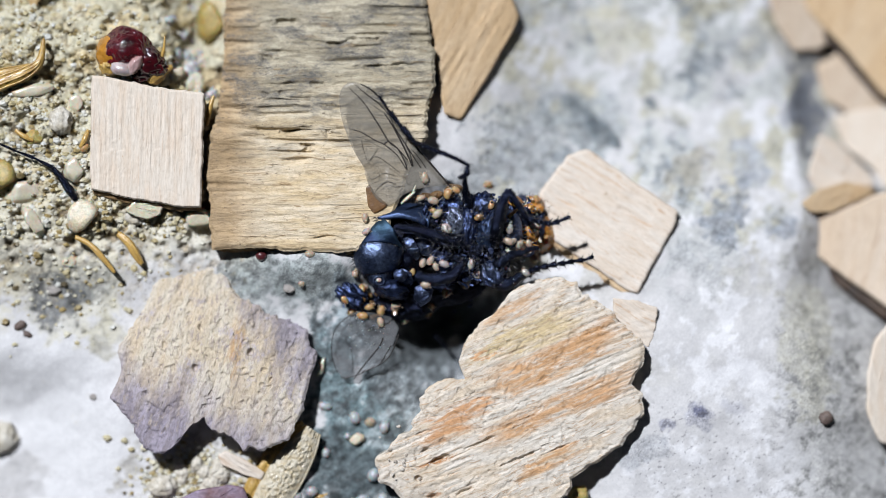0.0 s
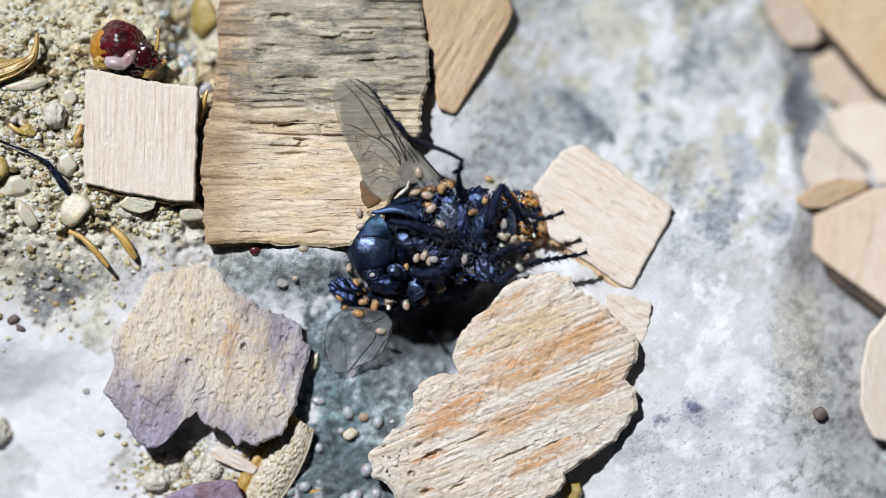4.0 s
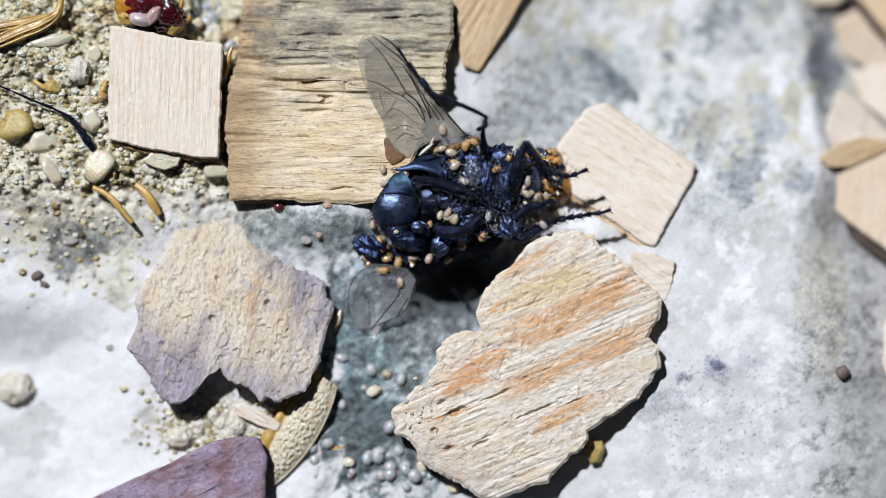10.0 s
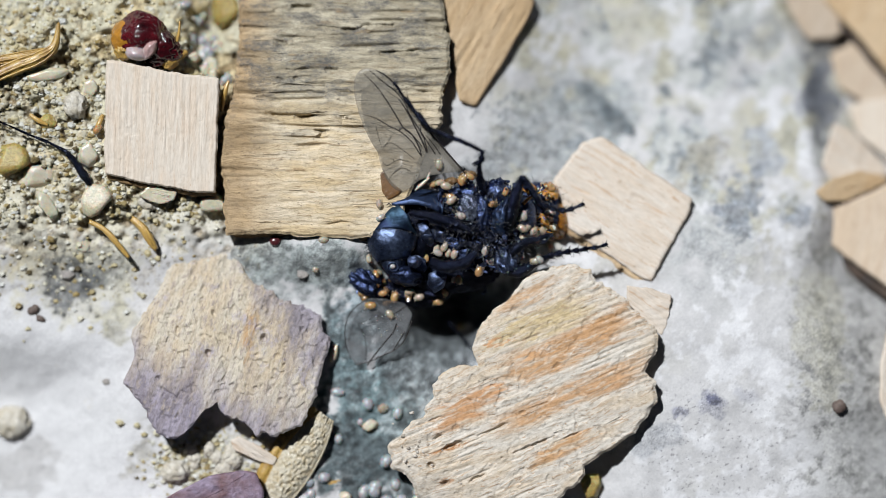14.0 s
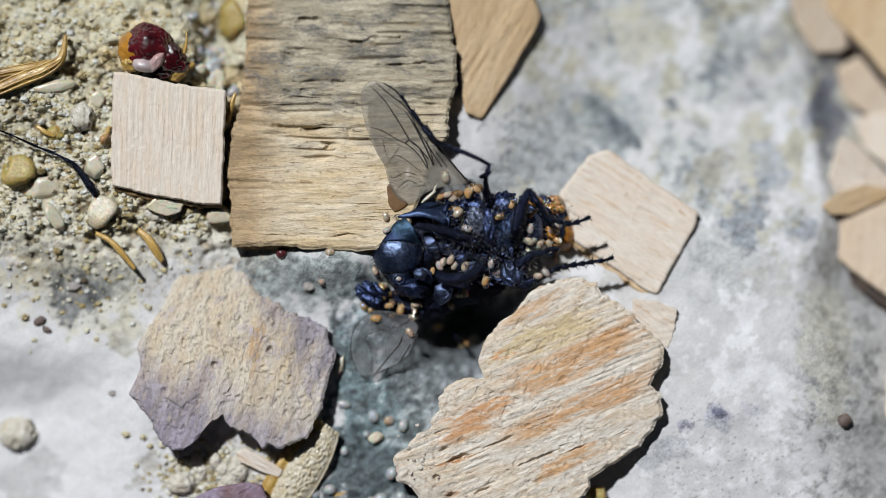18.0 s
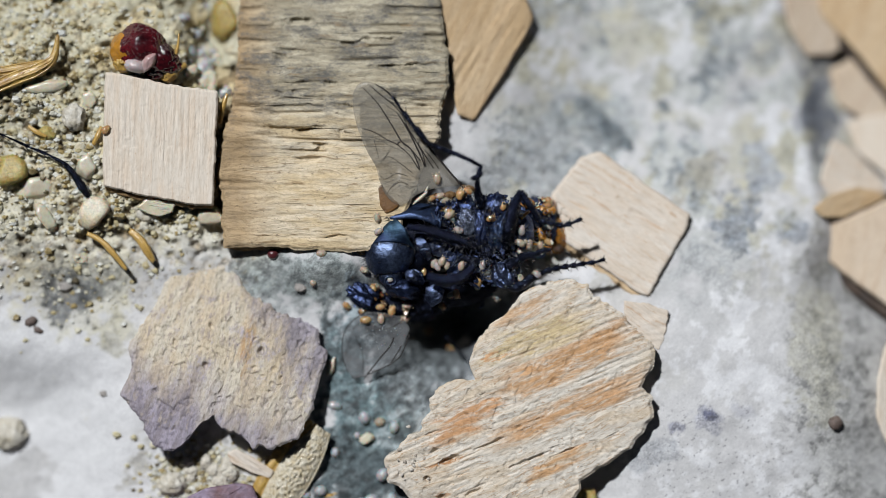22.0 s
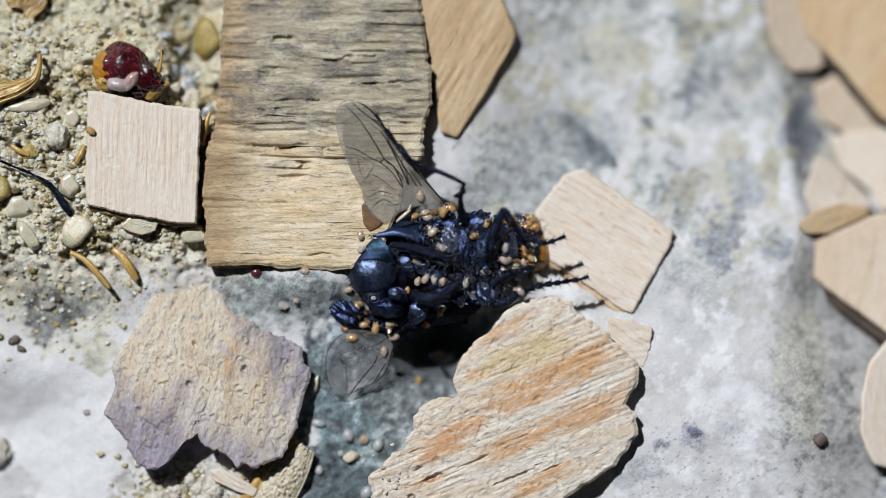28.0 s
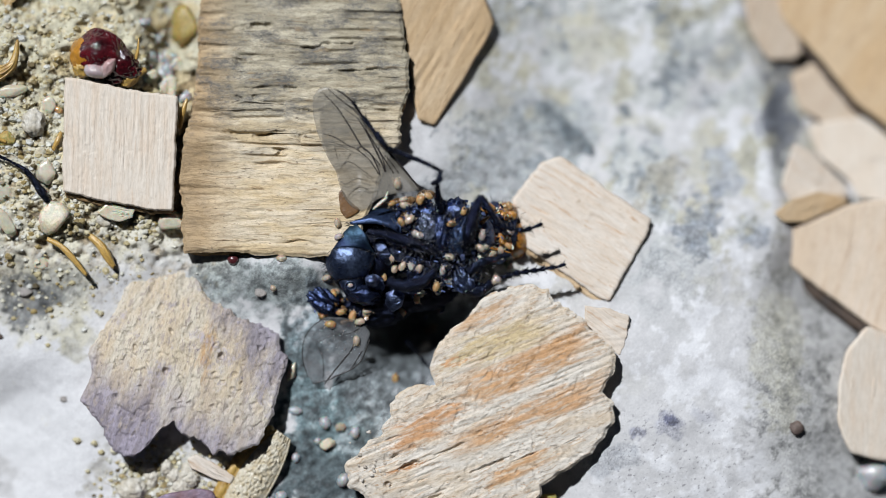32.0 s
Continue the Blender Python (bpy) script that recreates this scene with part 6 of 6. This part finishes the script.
for k, (c, r, turn, mat, label) in enumerate((
    ((-19.18, 2.60), (0.98, 0.55, 0.55), 5, QUARTZ, "cloudy oblong quartz pebble on sand"),
    ((-18.74, 1.27), (0.70, 0.42, 0.5), -55, QUARTZ, "milky oval quartz pebble on sand"),
    ((-16.51, 1.64), (0.62, 0.88, 0.50), -30, HONEY, "clear yellowish quartz pebble"),
    ((-11.15, 1.40), (0.62, 0.48, 0.9), 5, QUARTZ, "smooth cream quartz pebble by the chips"),
    ((-20.45, 3.35), (0.8, 0.75, 0.6), 0, OCHRE, "round ochre pebble on the sand"),
    ((-17.14, -0.52), (0.42, 0.30, 0.14), 10, QUARTZ, "small white pebble on the sand"),
    ((-14.17, 1.53), (0.5, 0.4, 0.3), -20, SAND, "rough sandy crumb beside straw wisps"),
    ((-16.93, 3.66), (0.5, 0.6, 0.4), 20, QUARTZ, "glassy grey quartz pebble"),
    ((-17.12, 2.62), (0.3, 0.25, 0.2), 0, MILKY, "tiny white pebble on the sand"),
    ((-10.74, 10.45), (0.75, 0.95, 0.8), 20, OCHRE, "translucent ochre pebble beside a chip"),
    ((-11.52, 7.81), (0.6, 0.4, 0.4), 10, QUARTZ, "dull cream pebble on the sand"),
    ((-20.55, -8.75), (0.8, 0.72, 0.45), 5, SAND, "rounded pale grey-brown pebble on white stone"),
    ((-12.87, -10.92), (0.62, 0.50, 0.45), 15, SAND, "cloudy cream pebble on crumbly soil"),
    ((-15.83, 0.68), (0.3, 0.25, 0.25), 30, GREYSTONE, "slate-blue grain on the sand"),
    ((-17.90, -1.92), (0.32, 0.24, 0.18), 0, GREYSTONE, "grey pebble on a dark stain"),
    ((-19.45, -3.53), (0.26, 0.2, 0.14), 30, BROWN_STONE, "dark grey grain on stone"),
    ((-19.12, -3.92), (0.22, 0.14, 0.1), -30, BROWN_STONE, "brown-grey grain on pale stone"),
    ((-16.09, -6.81), (0.18, 0.13, 0.09), 0, GREYSTONE, "small dark grain on white stone"),
    ((17.59, -7.76), (0.31, 0.32, 0.22), 0, BROWN_STONE, "round dark brown pebble on pale stone"),
    ((6.25, -11.40), (0.45, 0.68, 0.55), -10, OCHRE, "cream pebble with a brown side"),
    ((21.33, -10.01), (0.8, 0.7, 0.6), 0, MILKY, "white pebble at the stone's foot"),
    ((0.42, -4.46), (0.45, 0.35, 0.3), 60, GREYSTONE, "grey pebble in the fly's shade"),
    ((-18.79, 7.29), (0.9, 0.28, 0.25), 8, QUARTZ, "pale thin sliver of quartz"),
    ((-17.50, 5.87), (0.5, 0.6, 0.4), 0, SAND, "rough sandy pebble among grains"),
    ((-16.85, 6.65), (0.35, 0.5, 0.35), 0, QUARTZ, "dull cream pebble on the sand"),
    ((-18.79, 5.09), (0.4, 0.35, 0.3), 0, OCHRE, "small ochre grain on sand"),
)):
    pebble((c[0], c[1]), r, turn, mat, label, seed=k)

for k, (c, r, turn, mat, label) in enumerate((
    ((-8.32, -0.31), (0.27, 0.24, 0.22), 0, GARNET, "dark red glossy bead on stone"),
    ((-6.09, -0.23), (0.24, 0.18, 0.17), 0, MITE_PALE, "glossy amber bead under a chip's edge"),
    ((-6.47, -1.59), (0.16, 0.15, 0.14), 0, MITE_PALE, "small amber bead on stone"),
    ((-7.07, -1.74), (0.28, 0.25, 0.10), 0, GREYSTONE, "dark grey knob on the stone"),
    ((-5.43, -7.23), (0.33, 0.2, 0.18), -10, MILKY, "glossy white egg-shaped bead on stone"),
    ((-4.06, -7.77), (0.26, 0.3, 0.2), 20, MILKY, "milky white bead on stone"),
    ((-3.35, -7.96), (0.26, 0.22, 0.2), 20, MITE_PALE, "translucent amber bead on stone"),
    ((-2.70, -8.19), (0.22, 0.3, 0.2), -20, MILKY, "glossy white egg-shaped bead on stone"),
    ((-3.95, -8.76), (0.34, 0.26, 0.24), 30, QUARTZ, "crumbly cream bead on stone"),
    ((-4.39, -8.61), (0.16, 0.16, 0.14), 0, MILKY, "tiny white bead on stone"),
    ((-5.38, -9.39), (0.2, 0.24, 0.2), 0, MILKY, "milky white bead on stone"),
    ((-6.03, -11.15), (0.28, 0.25, 0.22), 0, MILKY, "glossy white bead on stone"),
    ((-5.62, -5.43), (0.2, 0.5, 0.25), -15, QUARTZ, "pale sliver beside the bark"),
)):
    pebble((c[0], c[1]), r, turn, mat, label, "bead", k + 60, 0.04, "beads on the blue-grey stone")
rng = random.Random(31)
for k in range(30):
    x, y = rng.gauss(-10.6, 0.9), rng.gauss(-10.5, 0.45)
    size = rng.uniform(0.14, 0.36)
    pebble((x, y), (size, size * rng.uniform(0.7, 1.0), size * 0.7), rng.uniform(0, 180), SAND, "pale crumb of dry soil", "soil_crumb", k + 140, 0.5, "crumbs of soil below the bark")
rng = random.Random(21)
for k in range(34):
    x, y = rng.gauss(-11.7, 0.45), rng.gauss(9.0, 1.1)
    size = rng.uniform(0.14, 0.36)
    pebble((x, y), (size, size * rng.uniform(0.6, 1.0), size * 0.7), rng.uniform(0, 180), MILKY if k % 3 else QUARTZ,
           "pale blue-white crystal grain near the bud", "crystal_grain", k + 40, 0.4, "pale grains near the bud")
rng = random.Random(12)
for k in range(34):
    u, v = rng.gauss(0, 1), rng.gauss(0, 1)
    x, y = -2.9 + 1.5 * u, -12.2 + 0.75 * v
    size = rng.uniform(0.16, 0.36)
    pebble((x, y), (size, size * rng.uniform(0.75, 1.0), size * 0.8), rng.uniform(0, 180), MILKY if k % 6 else QUARTZ,
           "milky bead in a crowded cluster", "bead", k + 90, 0.04, "beads on the blue-grey stone")


# ---- sand: loose grains ----
def shard(x, y, z, size, rng):
    """A small angular fragment of six to eight corners."""
    corners = []
    n = rng.choice((4, 5, 5, 6))
    start = rng.uniform(0, 6.3)
    for level, k in ((-0.5, 1.0), (0.25, rng.uniform(0.75, 1.0)), (0.6, rng.uniform(0.3, 0.6))):
        for j in range(n):
            a = start + 6.283 * (j + rng.uniform(-0.2, 0.2)) / n
            r = size * k * rng.uniform(0.75, 1.15)
            corners.append((x + r * math.cos(a), y + r * 0.8 * math.sin(a), z + size * (level + rng.uniform(-0.15, 0.15))))
    faces = [(k * n + j, k * n + (j + 1) % n, (k + 1) * n + (j + 1) % n, (k + 1) * n + j) for k in (0, 1) for j in range(n)]
    faces.append(tuple(range(2 * n, 3 * n)))
    return corners, faces


def build_sand():
    rng = random.Random(5)
    shapes = []
    for k in range(17000):
        if k % 7 == 0:
            x, y = rng.gauss(-17.0, 2.6), rng.gauss(-2.2, 1.0)
            if x > -10.5 or rng.random() < 0.9:
                continue
        elif k % 9 == 0:
            x, y = rng.gauss(-11.6, 1.2), rng.gauss(-10.6, 0.8)
        else:
            x, y = rng.uniform(-22.3, -9.2), rng.uniform(-1.6, 13.2)
            if x > -11.0 and (y > 3 or rng.random() < 0.4):
                continue
            if y < 0.5 and rng.random() < 0.85:
                continue
        if y > 8 and x > -18 and rng.random() < 0.6:
            continue
        size = 0.03 + 0.20 * rng.random() ** 3.2
        shapes.append(shard(x, y, rest(x, y) + size * rng.uniform(-0.35, 0.3), size, rng))
    tagged(new("sand", mesh("sand", *joined(shapes), GRAINS, smooth=False)), "loose angular sand grains, cream to brown", "sand", kind="stuff")


build_sand()


# ---- mites ----
def build_mite(mat, at):
    body = solid("mite", ball((at[0], at[1], at[2] + 0.13), (0.24, 0.175, 0.15), (0, 0, 0), 12, 16, 0.0, taper=0.14), mat, at,
                 {MITE_PALE: "plump cream-coloured mite with pale legs", MITE_AMBER: "plump translucent amber mite with pale legs", MITE_WHITE: "plump whitish mite with pale legs"}[mat], "mite", "mites on the fly")
    for s in (-1, 1):
        for k in range(4):
            x = 0.19 - 0.07 * k
            a = Vector((at[0] + x, at[1] + s * 0.07, at[2] + 0.07))
            b = a + Vector((0.05 - 0.025 * k, s * 0.07, 0.02))
            c = b + Vector((0.03 - 0.02 * k, s * 0.03, -0.08))
            part("leg", tube([a, b, c], [0.016, 0.012, 0.006], 5, 2), MITE_LEG, body)
    part("mouthpart", ball((at[0] + 0.225, at[1], at[2] + 0.1), (0.035, 0.03, 0.025), (0, 0, 0), 6, 8), MITE_LEG, body)
    return body


MODELS = [build_mite(MITE_PALE, (-0.87, -0.67, 2.6)), build_mite(MITE_AMBER, (0.21, 2.46, 2.6)), build_mite(MITE_WHITE, (1.33, -0.69, 2.6))]

# model, size, heading, seconds with places
MITES = [
    (0, 1.0, 75, [(0, -0.91, -0.67)]),
    (1, 1.0, 100, [(0, 0.21, 2.48)]),
    (2, 1.0, 80, [(0, 1.32, -0.69)]),
    (0, 1.1, 100, [(0, -0.87, 3.24)]),
    (0, 1.1, -20, [(0, -0.44, 2.21), (12, -0.44, 2.21), (16, -0.57, 2.29), (19, -0.47, 2.26), (32, -0.47, 2.26)]),
    (0, 1.1, 40, [(0, -0.25, 1.60)]),
    (1, 1.0, 10, [(0, -0.38, 1.73), (27, -0.22, 1.60), (30, -0.57, 1.35), (32, -0.67, 1.50)]),
    (2, 1.0, -30, [(0, 0.16, 0.97), (6, 0.16, 0.89), (9, 0.06, 1.03), (12, -0.09, 1.16), (16, -0.17, 1.26), (19, -0.25, 1.54), (24, -0.19, 1.35), (28, -0.06, 1.10), (32, 0.04, 0.91)]),
    (0, 1.0, 60, [(0, -0.54, -0.54)]),
    (2, 0.9, 0, [(0, 1.51, -1.12), (16, 1.51, -1.15), (21, 1.39, -0.99), (24, 1.53, -1.12), (27, 1.60, -1.25), (32, 1.60, -1.25)]),
    (1, 1.0, 70, [(0, 1.01, -1.58), (16, 1.01, -1.62), (19, 1.04, -1.43), (21, 1.04, -1.43), (24, 1.23, -1.66), (27, 1.08, -1.50), (32, 1.01, -1.43)]),
    (0, 0.9, 20, [(0, 0.19, -2.03), (3, 0.23, -2.08), (6, 0.19, -2.03), (12, -0.04, -2.09), (16, -0.15, -2.00), (19, -0.23, -2.19), (21, -0.17, -2.09), (24, -0.19, -2.14), (27, 0.00, -2.04), (30, 0.38, -1.75), (32, 0.28, -1.81)]),
    (1, 1.0, 30, [(0, -0.64, -2.97), (3, -0.47, -2.61), (6, -0.57, -2.58), (9, -0.57, -2.61), (12, -0.73, -2.90), (16, -0.96, -3.22), (20, -1.21, -3.86), (24, -1.19, -3.88), (28, -0.89, -5.26), (32, -0.89, -5.70)]),
    (1, 1.1, 80, [(0, -2.84, -2.86)]),
    (0, 1.15, 60, [(0, -2.16, -2.64)]),
    (0, 1.0, 10, [(0, -1.78, -3.28), (3, -1.21, -2.67), (6, -1.95, -3.25), (9, -1.59, -2.84), (12, -1.31, -2.45), (16, -2.10, -3.22), (19, -2.23, -3.15), (24, -2.16, -3.22), (27, -1.95, -3.22), (30, -2.16, -3.22), (32, -2.48, -3.09)]),
    (1, 1.1, 170, [(0, -3.69, -3.09), (3, -3.37, -3.22), (6, -4.20, -3.22), (9, -3.37, -3.22), (12, -3.95, -3.22), (16, -3.91, -3.28), (21, -4.05, -3.28), (24, -3.95, -3.35), (27, -3.88, -3.28), (30, -3.97, -3.32), (32, -3.84, -3.25)]),
    (0, 1.0, 0, [(0, -0.76, -1.65), (3, -0.67, -1.73), (6, -0.38, -1.77), (9, -0.23, -0.82), (12, -0.19, -0.82), (16, 0.04, -0.85), (19, 0.16, -0.77), (21, 0.29, -0.71), (24, 0.39, -0.76), (27, 0.23, -0.67), (32, 0.23, -0.61)]),
    (1, 0.8, 90, [(0, -1.42, -1.05)]),
    (1, 0.9, 100, [(0, -3.69, -1.84)]),
    (1, 0.9, 45, [(0, -3.44, -2.20)]),
    (1, 0.9, 10, [(0, -3.37, -2.65)]),
    (0, 0.9, 70, [(0, -4.01, -1.12), (21, -4.03, -1.06), (24, -4.36, -0.74), (27, -4.13, -1.03), (32, -4.03, -1.08)]),
    (0, 0.9, 30, [(0, 3.16, 0.32)]),
    (2, 0.8, 60, [(0, 2.97, 1.22), (12, 2.90, 0.59), (19, 2.97, 1.60), (32, 2.97, 1.10)]),
    (0, 0.9, -40, [(0, 4.17, -0.48), (3, 4.17, -0.42), (6, 3.85, -0.99), (9, 3.47, -0.92), (12, 3.64, -1.02), (16, 3.47, -1.24), (19, 3.41, -1.24), (21, 3.19, -1.37), (24, 2.84, -1.05), (27, 3.60, -0.95), (30, 3.47, -1.18), (32, 3.64, -1.14)]),
    (0, 1.0, 50, [(0, 3.47, 0.21), (19, 3.47, 0.21), (24, 3.15, 0.31), (27, 2.48, -0.23), (30, 1.70, -0.13), (32, 1.58, -0.11)]),
    (2, 0.9, 10, [(0, 0.70, -3.43), (16, 0.70, -3.43), (19, 1.47, -2.09), (21, 1.60, -2.15), (24, 2.37, -2.28), (27, 1.66, -2.21), (30, 1.28, -2.79), (32, 1.28, -2.73)]),
    (0, 1.0, -60, [(0, -2.86, -3.35), (3, -2.67, -4.14), (6, -2.42, -3.58), (9, -2.55, -3.73), (12, -3.06, -3.70), (16, -2.99, -3.58), (19, -2.23, -3.98), (21, -3.27, -3.44), (24, -3.37, -2.97), (27, -2.29, -3.67), (30, -2.89, -4.11), (32, -2.64, -3.96)]),
    (1, 0.9, 20, [(0, -4.53, -2.34), (16, -4.40, -2.72), (19, -4.72, -2.72), (21, -4.98, -2.72), (23, -4.85, -2.56), (24, -4.40, -2.72), (32, -4.28, -2.78)]),
    (1, 0.9, 0, [(0, 0.70, -3.43), (20, 0.06, -4.52), (23, -0.39, -4.59), (24, -0.71, -4.65), (32, 0.83, -3.50)]),
    (0, 0.9, 120, [(0, -0.32, -0.79), (21, -0.38, -0.79), (24, -0.15, -0.29), (27, -0.57, 0.09), (30, -1.83, 0.72), (32, -1.07, -0.16)]),
    (2, 0.9, 30, [(0, -3.47, 0.78)]),
    (0, 0.9, 100, [(0, -3.54, 1.43)]),
    (1, 1.0, 40, [(0, 4.74, 0.37), (3, 4.81, 0.72), (16, 4.36, 0.40), (32, 4.30, 0.47)]),
    (1, 0.9, 70, [(0, 2.09, 3.00), (6, 2.84, 3.00), (9, 3.79, 2.43), (12, 4.36, 2.24), (32, 4.05, 2.11)]),
    (0, 0.8, 10, [(0, 4.31, -0.08)]),
    (1, 0.9, -20, [(0, 1.64, 1.45)]),
    (1, 0.9, 80, [(0, 2.21, 1.99)]),
    (2, 0.9, 20, [(0, 4.17, 1.04)]),
    (1, 0.9, 150, [(0, 0.57, 2.68)]),
    (0, 0.9, 15, [(0, -1.01, 2.30), (21, -0.70, 2.43), (32, -0.55, 2.49)]),
    (2, 1.0, 85, [(0, 0.06, -0.67), (19, -1.07, -0.80), (27, -0.13, -0.61), (32, -0.13, -0.54)]),
    (1, 0.9, 30, [(0, -4.20, -2.90), (32, -4.20, -2.84)]),
    (0, 1.04, -150, [(0, -3.68, -1.80)]),
    (1, 0.82, 50, [(0, -2.80, -2.78)]),
    (0, 1.01, 10, [(0, -2.14, -2.60)]),
    (1, 0.86, -50, [(0, -0.57, -2.60)]),
    (1, 0.95, -80, [(0, 0.10, -2.01)]),
    (2, 1.05, 70, [(0, 1.06, -1.57)]),
    (2, 1.00, 140, [(0, 1.54, -1.13)]),
    (2, 1.04, 160, [(0, 0.18, 0.90)]),
    (0, 1.03, 140, [(0, -0.33, 1.72)]),
    (1, 0.87, -160, [(0, -1.11, 2.29)]),
    (1, 1.02, 50, [(0, 0.23, 2.55)]),
    (1, 0.92, 20, [(0, 1.65, 1.47)]),
    (2, 1.03, 90, [(0, 3.01, 0.90)]),
    (0, 1.02, 150, [(0, 2.98, 0.31)]),
    (0, 0.84, -70, [(0, 3.89, 0.26)]),
    (2, 0.86, -170, [(0, 4.30, 1.08)]),
    (1, 0.84, -70, [(0, 4.30, 2.29)]),
    (2, 0.83, 140, [(0, 2.88, -0.93)]),
    (2, 0.89, 140, [(0, 3.78, -1.06)]),
    (0, 0.97, -70, [(0, 4.30, -0.41)]),
    (1, 1.0, 45, [(0, -16.41, 4.62), (19, -16.46, 4.93), (21.5, -16.30, 5.19), (22, -16.00, 5.29), (22.5, -15.74, 5.55), (23, -15.20, 5.55), (23.5, -14.76, 5.68), (24, -14.03, 5.34), (24.5, -13.44, 4.88), (25.5, -13.21, 5.44), (26.5, -13.52, 5.99), (27, -14.37, 5.03), (27.5, -15.32, 5.75), (28, -15.89, 6.09), (29, -16.36, 6.35), (32, -16.41, 6.48)]),
]


def under(x, y):
    """The height of what a mite stands on at a place."""
    start = Vector((x * MM, y * MM, 0.02))
    deps = bpy.context.evaluated_depsgraph_get()
    for _ in range(60):
        hit, place, _, _, ob, _ = scene.ray_cast(deps, start, Vector((0, 0, -1)))
        if not hit:
            return 0.0
        name = ob.name.split(".")[0]
        if name not in ("mite", "leg_hair", "abdomen_bristles", "thorax_bristles", "head_bristles", "glinting_hairs") and not (ob.parent and ob.parent.name.startswith("mite")):
            return place.z / MM
        start = place - Vector((0, 0, 2e-6))
    return 0.0


def motions():
    bpy.context.view_layer.update()
    rng = random.Random(8)
    plans = []
    for model, size, heading, track in MITES:
        rows = []
        turn = heading
        dense = []
        for (t0, x0, y0), (t1, x1, y1) in zip(track, track[1:]):
            n = max(1, round(math.hypot(x1 - x0, y1 - y0) / 0.7))
            dense += [(t0 + (t1 - t0) * k / n, x0 + (x1 - x0) * k / n, y0 + (y1 - y0) * k / n) for k in range(n)]
        dense.append(track[-1])
        for k, (t, x, y) in enumerate(dense):
            if k + 1 < len(dense):
                dx, dy = dense[k + 1][1] - x, dense[k + 1][2] - y
                if math.hypot(dx, dy) > 0.35:
                    aim = math.degrees(math.atan2(dy, dx))
                    change = (aim - turn + 180) % 360 - 180
                    turn += max(-70, min(70, change))
            rows.append((t, x, y, under(x, y), turn))
        if rows[-1][0] < 32:
            rows.append((32.0, *rows[-1][1:]))
        if rows[0][0] > 0:
            rows.insert(0, (0.0, *rows[0][1:]))
        plans.append((model, size, rows, rng.uniform(-15, 15), rng.uniform(-15, 15)))
    # every copy is made before any of them moves
    mites, used = [], set()
    for model, size, rows, rx, ry in plans:
        if model in used:
            mites.append(copy_thing(MODELS[model], pose(0, 0, 0)))
        else:
            mites.append(MODELS[model])
            used.add(model)
    for mite, (model, size, rows, rx, ry) in zip(mites, plans):
        mite.scale = (size * 1.02,) * 3
        walk(mite, [(t, pose(x * MM, y * MM, (z - 0.03) * MM, rx, ry, a)) for t, x, y, z, a in rows])


motions()
